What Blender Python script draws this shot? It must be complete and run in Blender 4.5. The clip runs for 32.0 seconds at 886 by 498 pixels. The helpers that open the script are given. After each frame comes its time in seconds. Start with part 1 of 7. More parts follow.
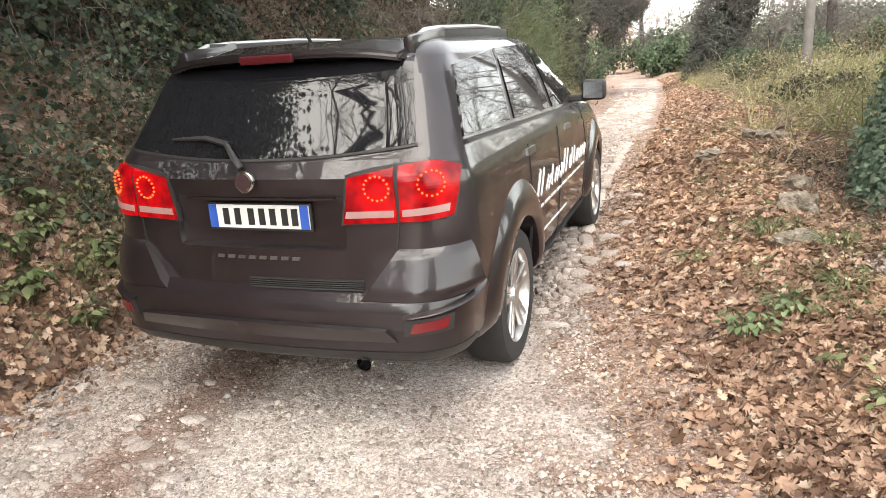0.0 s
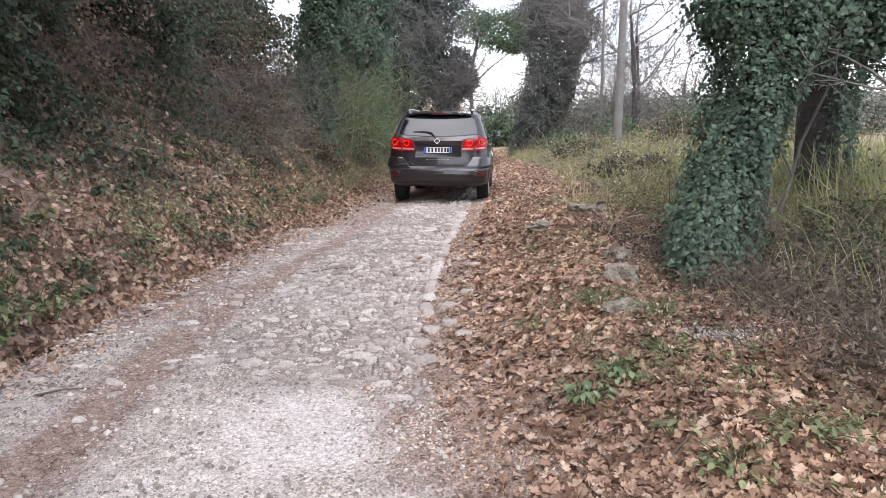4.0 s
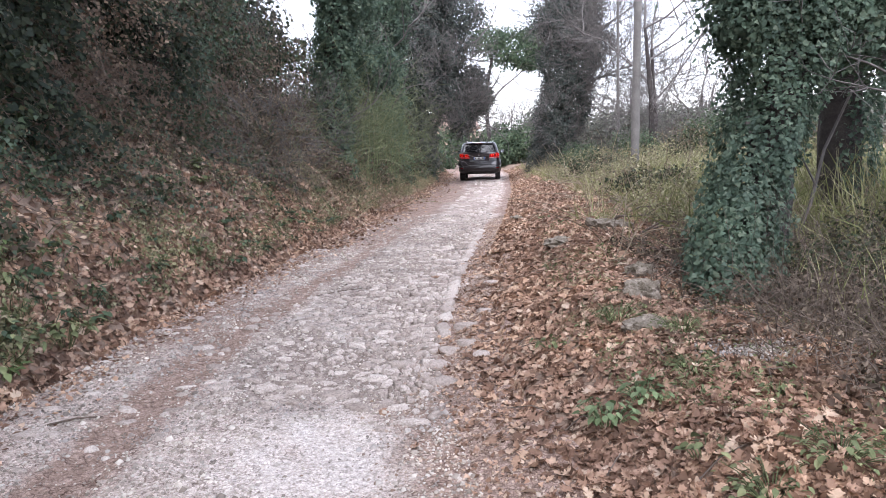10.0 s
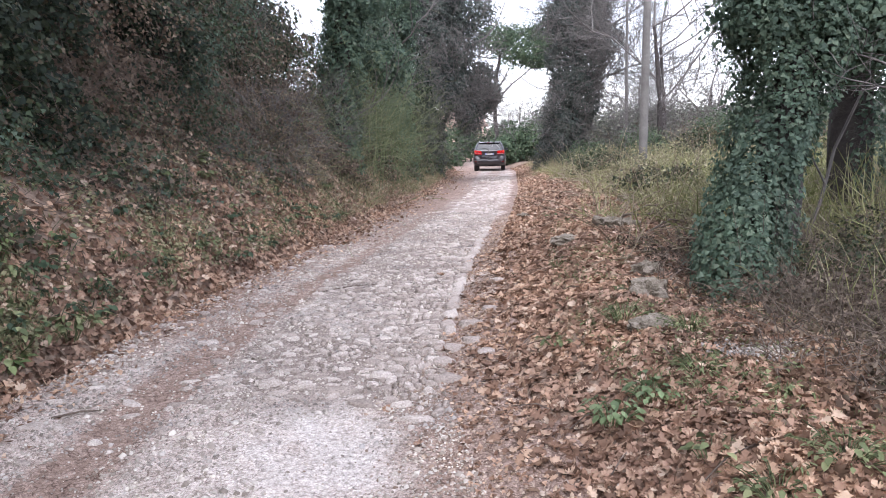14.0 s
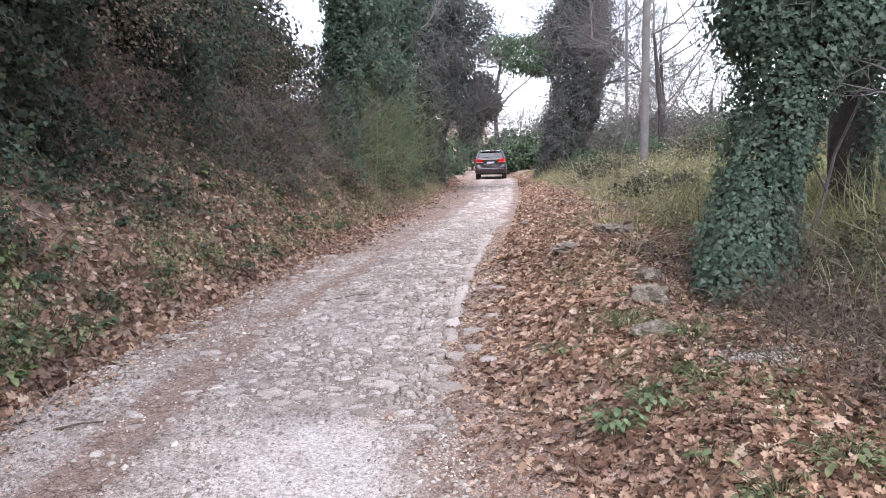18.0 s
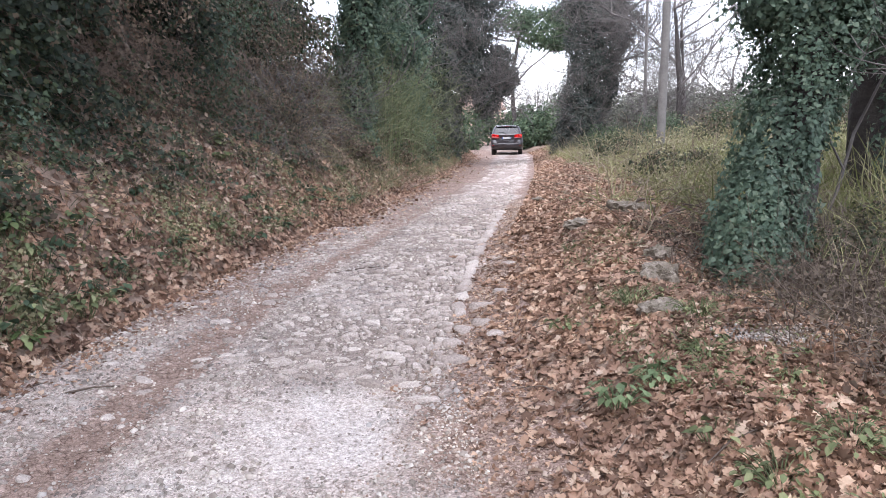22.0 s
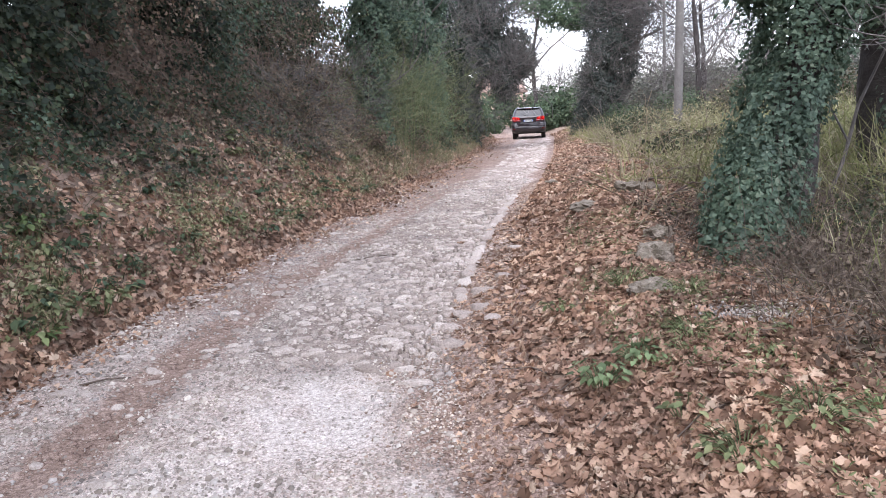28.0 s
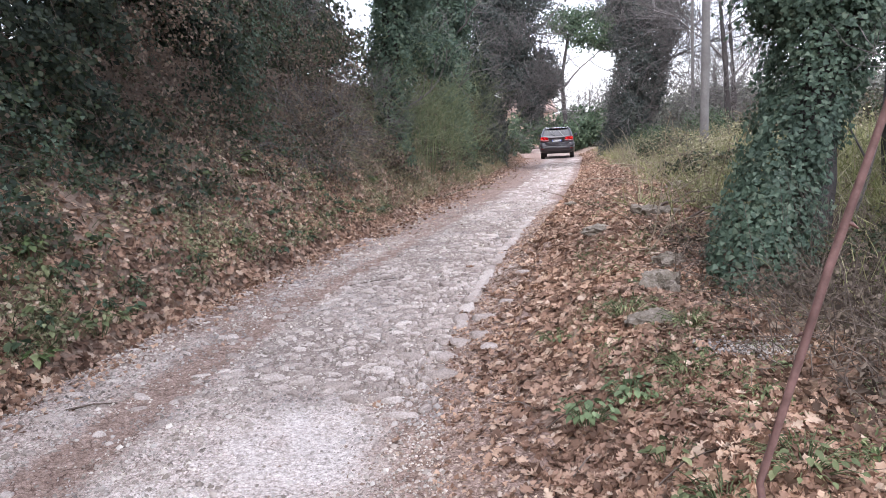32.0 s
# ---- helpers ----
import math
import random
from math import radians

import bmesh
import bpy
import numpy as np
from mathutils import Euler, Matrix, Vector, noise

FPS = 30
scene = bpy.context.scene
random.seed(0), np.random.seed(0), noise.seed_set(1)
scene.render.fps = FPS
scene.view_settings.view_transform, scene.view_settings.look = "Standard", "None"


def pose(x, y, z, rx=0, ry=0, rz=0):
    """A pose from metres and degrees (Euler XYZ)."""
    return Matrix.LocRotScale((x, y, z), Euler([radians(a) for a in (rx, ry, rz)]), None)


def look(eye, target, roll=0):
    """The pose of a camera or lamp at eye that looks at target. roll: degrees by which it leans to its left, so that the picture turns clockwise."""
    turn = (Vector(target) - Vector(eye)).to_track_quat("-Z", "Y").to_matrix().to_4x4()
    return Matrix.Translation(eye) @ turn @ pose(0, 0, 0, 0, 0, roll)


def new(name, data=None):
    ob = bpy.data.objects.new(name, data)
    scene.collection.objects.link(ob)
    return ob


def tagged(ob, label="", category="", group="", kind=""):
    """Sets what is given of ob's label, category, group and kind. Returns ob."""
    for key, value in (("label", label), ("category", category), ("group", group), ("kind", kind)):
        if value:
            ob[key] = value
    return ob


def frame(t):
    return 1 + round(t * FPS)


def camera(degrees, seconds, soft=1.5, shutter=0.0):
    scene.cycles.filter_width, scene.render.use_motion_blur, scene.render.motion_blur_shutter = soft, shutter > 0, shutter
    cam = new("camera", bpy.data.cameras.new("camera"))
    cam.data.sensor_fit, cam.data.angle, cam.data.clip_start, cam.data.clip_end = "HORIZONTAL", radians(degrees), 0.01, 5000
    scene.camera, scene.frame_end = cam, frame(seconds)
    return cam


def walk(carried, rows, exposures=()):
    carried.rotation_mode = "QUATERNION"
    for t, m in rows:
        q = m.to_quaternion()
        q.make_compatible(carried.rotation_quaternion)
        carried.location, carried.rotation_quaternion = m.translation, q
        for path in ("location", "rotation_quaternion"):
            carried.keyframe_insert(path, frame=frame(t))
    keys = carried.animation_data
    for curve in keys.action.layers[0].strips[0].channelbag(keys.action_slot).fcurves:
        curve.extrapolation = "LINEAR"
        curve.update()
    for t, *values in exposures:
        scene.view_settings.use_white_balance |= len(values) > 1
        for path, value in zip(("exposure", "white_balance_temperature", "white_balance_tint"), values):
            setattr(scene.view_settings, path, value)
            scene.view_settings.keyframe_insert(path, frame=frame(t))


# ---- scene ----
cam = camera(64.7, 32.0, soft=0.35)
PATH = [
    (0, (-0.007, -0.047, 1.646), (-0.524, 1.805, 1.097), -3.8),
    (0.5, (-0.014, -0.084, 1.663), (-0.456, 1.814, 1.214), -3.2),
    (1, (-0.025, -0.072, 1.655), (-0.404, 1.848, 1.241), -2.5),
    (1.5, (-0.034, -0.058, 1.66), (-0.373, 1.878, 1.29), -1.7),
    (2, (-0.015, 0.013, 1.65), (-0.295, 1.966, 1.321), -1.4),
    (2.5, (-0.016, 0.061, 1.643), (-0.225, 2.018, 1.285), -0.2),
    (3, (-0.089, 0.021, 1.647), (-0.251, 1.975, 1.254), -1.5),
    (3.5, (-0.1, 0.005, 1.66), (-0.17, 1.962, 1.254), -0.4),
    (4, (-0.068, 0.067, 1.646), (-0.123, 2.029, 1.261), -0.2),
    (4.5, (-0.076, 0.121, 1.653), (-0.167, 2.08, 1.26), -0.2),
    (6.5, (-0.044, 0.154, 1.632), (-0.131, 2.12, 1.273), -1.2),
    (7, (-0.044, 0.152, 1.634), (-0.15, 2.115, 1.269), -1.4),
    (7.5, (-0.04, 0.159, 1.635), (-0.137, 2.123, 1.271), -1.3),
    (8, (-0.04, 0.154, 1.637), (-0.135, 2.12, 1.284), -1.4),
    (8.5, (-0.036, 0.152, 1.636), (-0.138, 2.119, 1.289), -1.6),
    (9, (-0.038, 0.151, 1.634), (-0.122, 2.121, 1.3), -1.3),
    (9.5, (-0.042, 0.149, 1.634), (-0.142, 2.118, 1.299), -1.5),
    (10, (-0.04, 0.153, 1.636), (-0.15, 2.122, 1.303), -1.7),
    (10.5, (-0.036, 0.154, 1.636), (-0.146, 2.123, 1.303), -1.5),
    (11, (-0.036, 0.155, 1.636), (-0.147, 2.125, 1.308), -1.5),
    (11.5, (-0.034, 0.153, 1.634), (-0.155, 2.122, 1.304), -1.6),
    (12, (-0.036, 0.154, 1.632), (-0.163, 2.124, 1.31), -1.7),
    (12.5, (-0.037, 0.159, 1.632), (-0.17, 2.128, 1.306), -1.5),
    (13, (-0.04, 0.168, 1.628), (-0.167, 2.136, 1.301), -1.5),
    (13.5, (-0.038, 0.171, 1.628), (-0.177, 2.138, 1.292), -1.6),
    (14, (-0.034, 0.175, 1.627), (-0.163, 2.141, 1.287), -1.3),
    (14.5, (-0.035, 0.174, 1.625), (-0.16, 2.142, 1.29), -1.4),
    (16.5, (-0.03, 0.166, 1.627), (-0.152, 2.137, 1.311), -1.3),
    (17, (-0.027, 0.173, 1.623), (-0.149, 2.145, 1.308), -1.5),
    (17.5, (-0.026, 0.174, 1.623), (-0.153, 2.145, 1.311), -1.7),
    (18, (-0.026, 0.169, 1.626), (-0.161, 2.139, 1.311), -1.8),
    (18.5, (-0.026, 0.172, 1.626), (-0.168, 2.141, 1.309), -1.9),
    (19, (-0.03, 0.178, 1.625), (-0.158, 2.15, 1.319), -1.9),
    (19.5, (-0.022, 0.178, 1.623), (-0.151, 2.152, 1.327), -1.7),
    (20, (-0.022, 0.171, 1.622), (-0.161, 2.145, 1.332), -1.7),
    (20.5, (-0.025, 0.172, 1.624), (-0.177, 2.145, 1.337), -1.9),
    (21, (-0.02, 0.17, 1.618), (-0.173, 2.14, 1.309), -2.0),
    (21.5, (-0.005, 0.169, 1.619), (-0.173, 2.134, 1.291), -1.6),
    (22, (0.014, 0.171, 1.613), (-0.163, 2.126, 1.229), -1.0),
    (22.5, (-0.019, 0.177, 1.63), (-0.141, 2.139, 1.265), 0.8),
    (23, (-0.005, 0.126, 1.574), (-0.109, 2.08, 1.16), -0.3),
    (23.5, (0.048, 0.113, 1.575), (0.023, 2.066, 1.143), -0.2),
    (24, (0.099, 0.122, 1.577), (0.143, 2.066, 1.109), 2.0),
    (24.5, (0.148, 0.161, 1.587), (-0.193, 2.079, 1.133), 1.4),
    (25, (0.219, 0.158, 1.605), (-0.266, 2.047, 1.16), 0.4),
    (25.5, (0.251, 0.149, 1.622), (-0.145, 2.067, 1.217), -0.3),
    (27.5, (0.282, 0.116, 1.629), (-0.137, 2.012, 1.153), -5.2),
    (28, (0.263, 0.088, 1.64), (0.003, 2.026, 1.218), -3.4),
    (28.5, (0.296, 0.131, 1.648), (0.137, 2.081, 1.236), -2.4),
    (29, (0.414, 0.249, 1.647), (0.219, 2.206, 1.281), -1.5),
    (29.5, (0.482, 0.271, 1.651), (0.294, 2.218, 1.238), -1.5),
    (30, (0.496, 0.251, 1.657), (0.211, 2.192, 1.271), -2.8),
    (30.5, (0.504, 0.259, 1.661), (0.153, 2.193, 1.292), -3.5),
    (31, (0.493, 0.244, 1.658), (0.136, 2.175, 1.279), -3.4),
    (31.5, (0.484, 0.239, 1.659), (0.14, 2.174, 1.285), -3.4),
    (32, (0.493, 0.247, 1.657), (0.147, 2.182, 1.292), -3.3),
]
walk(cam, [(t, look(eye, target, roll)) for t, eye, target, roll in PATH],
     exposures=[(0.0, 2.30, 7100, 8), (0.9, 2.12, 7450, 7), (2.0, 1.95, 6950, 10), (3.0, 1.89, 6500, 12), (4.0, 1.79, 6150, 13), (9.0, 1.78, 5960, 15), (22.0, 1.80, 5960, 15), (24.0, 1.84, 6020, 15), (28.0, 1.78, 5960, 15), (30.5, 1.75, 5960, 16), (32.0, 1.74, 5960, 16)])

# ---- overcast winter daylight ----
world = bpy.data.worlds.new("overcast_sky")
scene.world = world
world.use_nodes = True
wn, wl = world.node_tree.nodes, world.node_tree.links
SUN_EL, SUN_AZ = 58.0, 192.0
sky = wn.new("ShaderNodeTexSky")
sky.sky_type, sky.sun_disc = "NISHITA", False
sky.sun_elevation, sky.sun_rotation = radians(SUN_EL), radians(SUN_AZ)
sky.air_density, sky.dust_density, sky.ozone_density = 1.0, 1.0, 1.0
grey = wn.new("ShaderNodeHueSaturation")
grey.inputs["Saturation"].default_value = 0.28
wl.new(sky.outputs[0], grey.inputs["Color"])
wl.new(grey.outputs[0], wn["Background"].inputs["Color"])
wn["Background"].inputs["Strength"].default_value = 0.15
sun = new("sun", bpy.data.lights.new("sun", "SUN"))
sun.data.energy, sun.data.angle, sun.data.color = 1.5, radians(80), (1.0, 0.96, 0.92)
sun.matrix_world = look((0, 0, 30), Vector((0, 0, 30)) - Vector((
    math.sin(radians(SUN_AZ)) * math.cos(radians(SUN_EL)), math.cos(radians(SUN_AZ)) * math.cos(radians(SUN_EL)), math.sin(radians(SUN_EL)))))

rng = np.random.default_rng(7)


# ---- mesh tools ----
def mesh_of(name, verts, tris, material, smooth=False):
    """A mesh from arrays of places and of triangles."""
    verts, tris = np.asarray(verts, np.float32), np.asarray(tris, np.int32)
    me = bpy.data.meshes.new(name)
    me.vertices.add(len(verts))
    me.vertices.foreach_set("co", verts.ravel())
    n, k = tris.shape
    me.loops.add(n * k)
    me.loops.foreach_set("vertex_index", tris.ravel())
    me.polygons.add(n)
    me.polygons.foreach_set("loop_start", np.arange(0, n * k, k, dtype=np.int32))
    me.polygons.foreach_set("loop_total", np.full(n, k, np.int32))
    if smooth:
        me.polygons.foreach_set("use_smooth", np.ones(n, bool))
    me.update(calc_edges=True)
    me.validate()
    me.materials.append(material)
    return me


def under(ob, parent):
    ob.parent = parent
    return ob


def part(name, bm, material, parent, label="", smooth=False):
    """Links a bmesh as one mesh object under a thing or a part."""
    me = bpy.data.meshes.new(name)
    bm.to_mesh(me)
    bm.free()
    me.materials.append(material)
    if smooth:
        me.polygons.foreach_set("use_smooth", np.ones(len(me.polygons), bool))
        me.set_sharp_from_angle(angle=radians(42))
    ob = new(name, me)
    ob.parent = parent
    return tagged(ob, label)


def part_np(name, verts, tris, material, parent, label="", smooth=False):
    ob = new(name, mesh_of(name, verts, tris, material, smooth))
    ob.parent = parent
    return tagged(ob, label)


def thing(name, label, category, group="", m=None):
    ob = tagged(new(name), label, category, group)
    if m is not None:
        ob.matrix_basis = m
    return ob


def box_bm(sx, sy, sz, m=Matrix(), bevel=0.0, segments=2):
    bm = bmesh.new()
    bmesh.ops.create_cube(bm, size=1.0, matrix=Matrix.Diagonal((sx, sy, sz, 1)))
    if bevel:
        bmesh.ops.bevel(bm, geom=bm.edges[:], offset=bevel, segments=segments, affect="EDGES", profile=0.6)
    bm.transform(m)
    return bm


def cyl_bm(r1, r2, h, n=24, m=Matrix(), bevel=0.0):
    bm = bmesh.new()
    bmesh.ops.create_cone(bm, cap_ends=True, segments=n, radius1=r1, radius2=r2, depth=h)
    if bevel:
        bmesh.ops.bevel(bm, geom=[e for e in bm.edges if len(e.link_faces) == 2 and min(len(f.verts) for f in e.link_faces) == 4 and max(len(f.verts) for f in e.link_faces) > 4],
                        offset=bevel, segments=2, affect="EDGES")
    bm.transform(m)
    return bm


def tube(points, radii, sides=6):
    """A tapered tube along points: places and triangles."""
    p, r = np.asarray(points, float), np.asarray(radii, float)
    d = np.gradient(p, axis=0)
    d /= np.linalg.norm(d, axis=1, keepdims=True) + 1e-9
    ref = np.where(np.abs(d[:, 2:3]) > 0.9, [[1.0, 0, 0]], [[0, 0, 1.0]])
    a = np.cross(d, ref)
    a /= np.linalg.norm(a, axis=1, keepdims=True) + 1e-9
    b = np.cross(d, a)
    ang = np.arange(sides) / sides * 2 * np.pi
    ring = p[:, None] + r[:, None, None] * (np.cos(ang)[None, :, None] * a[:, None] + np.sin(ang)[None, :, None] * b[:, None])
    v = ring.reshape(-1, 3)
    i, j = np.meshgrid(np.arange(len(p) - 1), np.arange(sides), indexing="ij")
    j2 = (j + 1) % sides
    q = np.stack([i * sides + j, i * sides + j2, (i + 1) * sides + j2, (i + 1) * sides + j], -1).reshape(-1, 4)
    t = np.concatenate([q[:, [0, 1, 2]], q[:, [0, 2, 3]]])
    return v, t


def joined(pieces):
    vs, ts, n = [], [], 0
    for v, t in pieces:
        vs.append(v)
        ts.append(np.asarray(t) + n)
        n += len(v)
    return np.concatenate(vs), np.concatenate(ts)


def turns(n, normals=None, tilt=0.6, up=0.0):
    """n turn matrices: the third axis near the normals (or any way), spun at random."""
    if normals is None:
        normals = rng.normal(size=(n, 3)) + [0, 0, up]
    z = normals / (np.linalg.norm(normals, axis=1, keepdims=True) + 1e-9) + rng.normal(size=(n, 3)) * tilt
    z /= np.linalg.norm(z, axis=1, keepdims=True) + 1e-9
    x = rng.normal(size=(n, 3))
    x -= (x * z).sum(1, keepdims=True) * z
    x /= np.linalg.norm(x, axis=1, keepdims=True) + 1e-9
    return np.stack([x, np.cross(z, x), z], -1)


def scatter(template, pos, rot, size):
    """Many copies of a small template, joined: places and triangles."""
    tv, tf = template
    size = np.broadcast_to(np.asarray(size, float), (len(pos),))
    v = np.einsum("nij,kj->nki", rot, tv) * size[:, None, None] + pos[:, None]
    t = tf[None] + (np.arange(len(pos)) * len(tv))[:, None, None]
    return v.reshape(-1, 3), t.reshape(-1, 3)


def lobed_leaf(lobes, depth, curl, ratio=0.8):
    """A lobed leaf of length 1 in the plane, base at the origin, curled."""
    n = lobes * 2 + 1
    edge = []
    for side in (1, -1):
        row = []
        for k in range(1, n):
            u = k / n
            w = 0.5 * ratio * math.sin(math.pi * min(1, u * 0.92 + 0.06)) ** 0.75 * (1 if k % 2 else 1 - depth)
            row.append((side * w, u + (0.06 if k % 2 else -0.02), 0))
        edge.append(row)
    ring = [(0, 0, 0)] + edge[0] + [(0, 1, 0)] + edge[1][::-1]
    v = np.array([(0, 0.5, 0)] + ring)
    v[:, 2] = curl * (v[:, 0] ** 2 * 2.2 + (v[:, 1] - 0.5) ** 2 * 0.9) + 0.03 * np.sin(v[:, 1] * 9 + v[:, 0] * 7)
    v[:, 1] -= 0.5
    m = len(ring)
    t = np.array([(0, 1 + k, 1 + (k + 1) % m) for k in range(m)])
    return v, t


def plain_leaf(width=0.5, fold=0.12):
    v = np.array([(0, 0, 0), (width * 0.5, 0.3, fold), (width * 0.36, 0.68, fold), (0, 1, -0.05), (-width * 0.36, 0.68, fold), (-width * 0.5, 0.3, fold), (0, 0.5, 0)])
    v[:, 1] -= 0.5
    return v, np.array([(0, 1, 6), (1, 2, 6), (2, 3, 6), (3, 4, 6), (4, 5, 6), (5, 0, 6)])


def ivy_leaf():
    """A leaf with two side lobes and a long tip."""
    v = np.array([(0, 0, 0), (0.54, 0.16, 0.05), (0.28, 0.50, 0.03), (0, 1.0, -0.10), (-0.28, 0.50, 0.03), (-0.54, 0.16, 0.05)])
    v[:, 1] -= 0.4
    return v, np.array([(0, 1, 2), (0, 2, 3), (0, 3, 4), (0, 4, 5)])


def sprig():
    """A small leaf folded along its midrib."""
    v = np.array([(0, -0.5, 0), (0.42, 0.0, 0.12), (0, 0.5, -0.05), (-0.42, 0.0, 0.12)])
    return v, np.array([(0, 1, 2), (0, 2, 3)])


def blade(bend=0.35, width=0.03):
    v = np.array([(-width, 0, 0), (width, 0, 0), (-width * 0.8, bend * 0.25, 0.5), (width * 0.8, bend * 0.25, 0.5), (0, bend, 0.95)])
    return v, np.array([(0, 1, 3), (0, 3, 2), (2, 3, 4)])


def pebble():
    """An angular chip of stone."""
    a = np.arange(5) / 5 * 2 * np.pi
    low = np.stack([0.5 * np.cos(a) * [1, 0.9, 1.1, 0.8, 1.0], 0.42 * np.sin(a) * [1, 1.1, 0.8, 1, 1.1], np.full(5, -0.1)], -1)
    v = np.concatenate([low, [(0.24, 0.02, 0.24), (-0.16, 0.20, 0.28), (-0.12, -0.22, 0.22)]])
    t = np.array([(0, 1, 5), (1, 6, 5), (1, 2, 6), (2, 3, 6), (3, 7, 6), (3, 4, 7), (4, 5, 7), (4, 0, 5), (5, 6, 7)])
    return v, t


OAK = [lobed_leaf(4, 0.42, c, r) for c, r in ((0.35, 0.75), (-0.3, 0.8), (0.7, 0.7), (0.1, 0.9), (1.3, 0.6), (-1.0, 0.65))]
MAPLE = [lobed_leaf(3, 0.5, c, r) for c, r in ((0.4, 1.05), (-0.35, 1.1), (0.15, 1.0))]
PLAIN, IVY, SPRIG, PEBBLE = plain_leaf(), ivy_leaf(), sprig(), pebble()


# ---- materials ----
def shade(name, build):
    m = bpy.data.materials.new(name)
    m.use_nodes = True
    nt = m.node_tree
    build(nt, nt.nodes["Principled BSDF"])
    return m


def ramp_of(nt, fac, stops):
    r = nt.nodes.new("ShaderNodeValToRGB")
    el = r.color_ramp.elements
    while len(el) < len(stops):
        el.new(0.5)
    for e, (p, c) in zip(el, stops):
        e.position, e.color = p, (*c, 1)
    nt.links.new(fac, r.inputs[0])
    return r.outputs[0]


def noise_of(nt, scale, detail=4.0, rough=0.6, coords="Object"):
    tc = nt.nodes.new("ShaderNodeTexCoord")
    n = nt.nodes.new("ShaderNodeTexNoise")
    n.inputs["Scale"].default_value, n.inputs["Detail"].default_value, n.inputs["Roughness"].default_value = scale, detail, rough
    nt.links.new(tc.outputs[coords], n.inputs["Vector"])
    return n.outputs["Fac"]


def mixed(nt, fac, a, b, how="MIX"):
    m = nt.nodes.new("ShaderNodeMix")
    m.data_type, m.blend_type = "RGBA", how
    for socket, v in ((m.inputs[0], fac), (m.inputs[6], a), (m.inputs[7], b)):
        if isinstance(v, (int, float)):
            socket.default_value = v
        elif isinstance(v, tuple):
            socket.default_value = (*v, 1)
        else:
            nt.links.new(v, socket)
    return m.outputs[2]


def bumped(nt, bsdf, height, strength=0.5, distance=0.01):
    b = nt.nodes.new("ShaderNodeBump")
    b.inputs["Strength"].default_value, b.inputs["Distance"].default_value = strength, distance
    nt.links.new(height, b.inputs["Height"])
    nt.links.new(b.outputs[0], bsdf.inputs["Normal"])


def leafy(name, stops, rough=0.55, patch=1.2, through_light=0.3, deep=0.55):
    """Leaves: a colour of its own for each, in drifts, with fine mottling."""
    def build(nt, bsdf):
        g = nt.nodes.new("ShaderNodeNewGeometry")
        c = ramp_of(nt, g.outputs["Random Per Island"], stops)
        drift = ramp_of(nt, noise_of(nt, patch, 3), [(0.35, (deep, deep, deep)), (0.7, (1.1, 1.08, 1.0))])
        c = mixed(nt, 1.0, c, drift, "MULTIPLY")
        mott = ramp_of(nt, noise_of(nt, 45, 3), [(0.3, (0.8, 0.8, 0.8)), (0.7, (1.1, 1.1, 1.1))])
        c = mixed(nt, 0.8, c, mott, "MULTIPLY")
        nt.links.new(c, bsdf.inputs["Base Color"])
        bsdf.inputs["Roughness"].default_value = rough
        bsdf.inputs["Specular IOR Level"].default_value = 0.3
        if through_light:
            tr = nt.nodes.new("ShaderNodeBsdfTranslucent")
            nt.links.new(c, tr.inputs["Color"])
            mx = nt.nodes.new("ShaderNodeMixShader")
            mx.inputs[0].default_value = through_light
            nt.links.new(bsdf.outputs[0], mx.inputs[1])
            nt.links.new(tr.outputs[0], mx.inputs[2])
            nt.links.new(mx.outputs[0], nt.nodes["Material Output"].inputs["Surface"])
    return shade(name, build)


def rough_stuff(name, stops, scale, rough=0.9, bump=0.6, fine=60.0, dist=0.01, spec=0.25):
    def build(nt, bsdf):
        c = ramp_of(nt, noise_of(nt, scale, 6, 0.65), stops)
        f = noise_of(nt, fine, 5, 0.7)
        c = mixed(nt, 0.7, c, ramp_of(nt, f, [(0.25, (0.6, 0.6, 0.6)), (0.75, (1.25, 1.25, 1.25))]), "MULTIPLY")
        nt.links.new(c, bsdf.inputs["Base Color"])
        bsdf.inputs["Roughness"].default_value = rough
        bsdf.inputs["Specular IOR Level"].default_value = spec
        bumped(nt, bsdf, f, bump, dist)
    return shade(name, build)


M_LITTER = leafy("fallen_leaves", [(0.0, (0.15, 0.09, 0.064)), (0.3, (0.29, 0.176, 0.126)), (0.55, (0.45, 0.288, 0.212)), (0.85, (0.61, 0.428, 0.32)), (1.0, (0.72, 0.57, 0.46))], 0.7, 1.2, 0.3, 0.7)
M_LITTER_DARK = leafy("old_leaves", [(0.0, (0.10, 0.065, 0.048)), (0.5, (0.22, 0.14, 0.10)), (1.0, (0.36, 0.25, 0.18))], 0.75)
M_IVY = leafy("ivy_leaves", [(0.0, (0.068, 0.105, 0.078)), (0.5, (0.11, 0.165, 0.12)), (0.9, (0.155, 0.21, 0.15)), (1.0, (0.21, 0.26, 0.19))], 0.55, 1.2, 0.42, 0.78)
M_FAR_IVY = leafy("twiggy_ivy_leaves", [(0.0, (0.06, 0.07, 0.068)), (0.5, (0.095, 0.112, 0.104)), (0.85, (0.13, 0.148, 0.132)), (1.0, (0.17, 0.17, 0.155))], 0.75, 1.2, 0.35, 0.8)
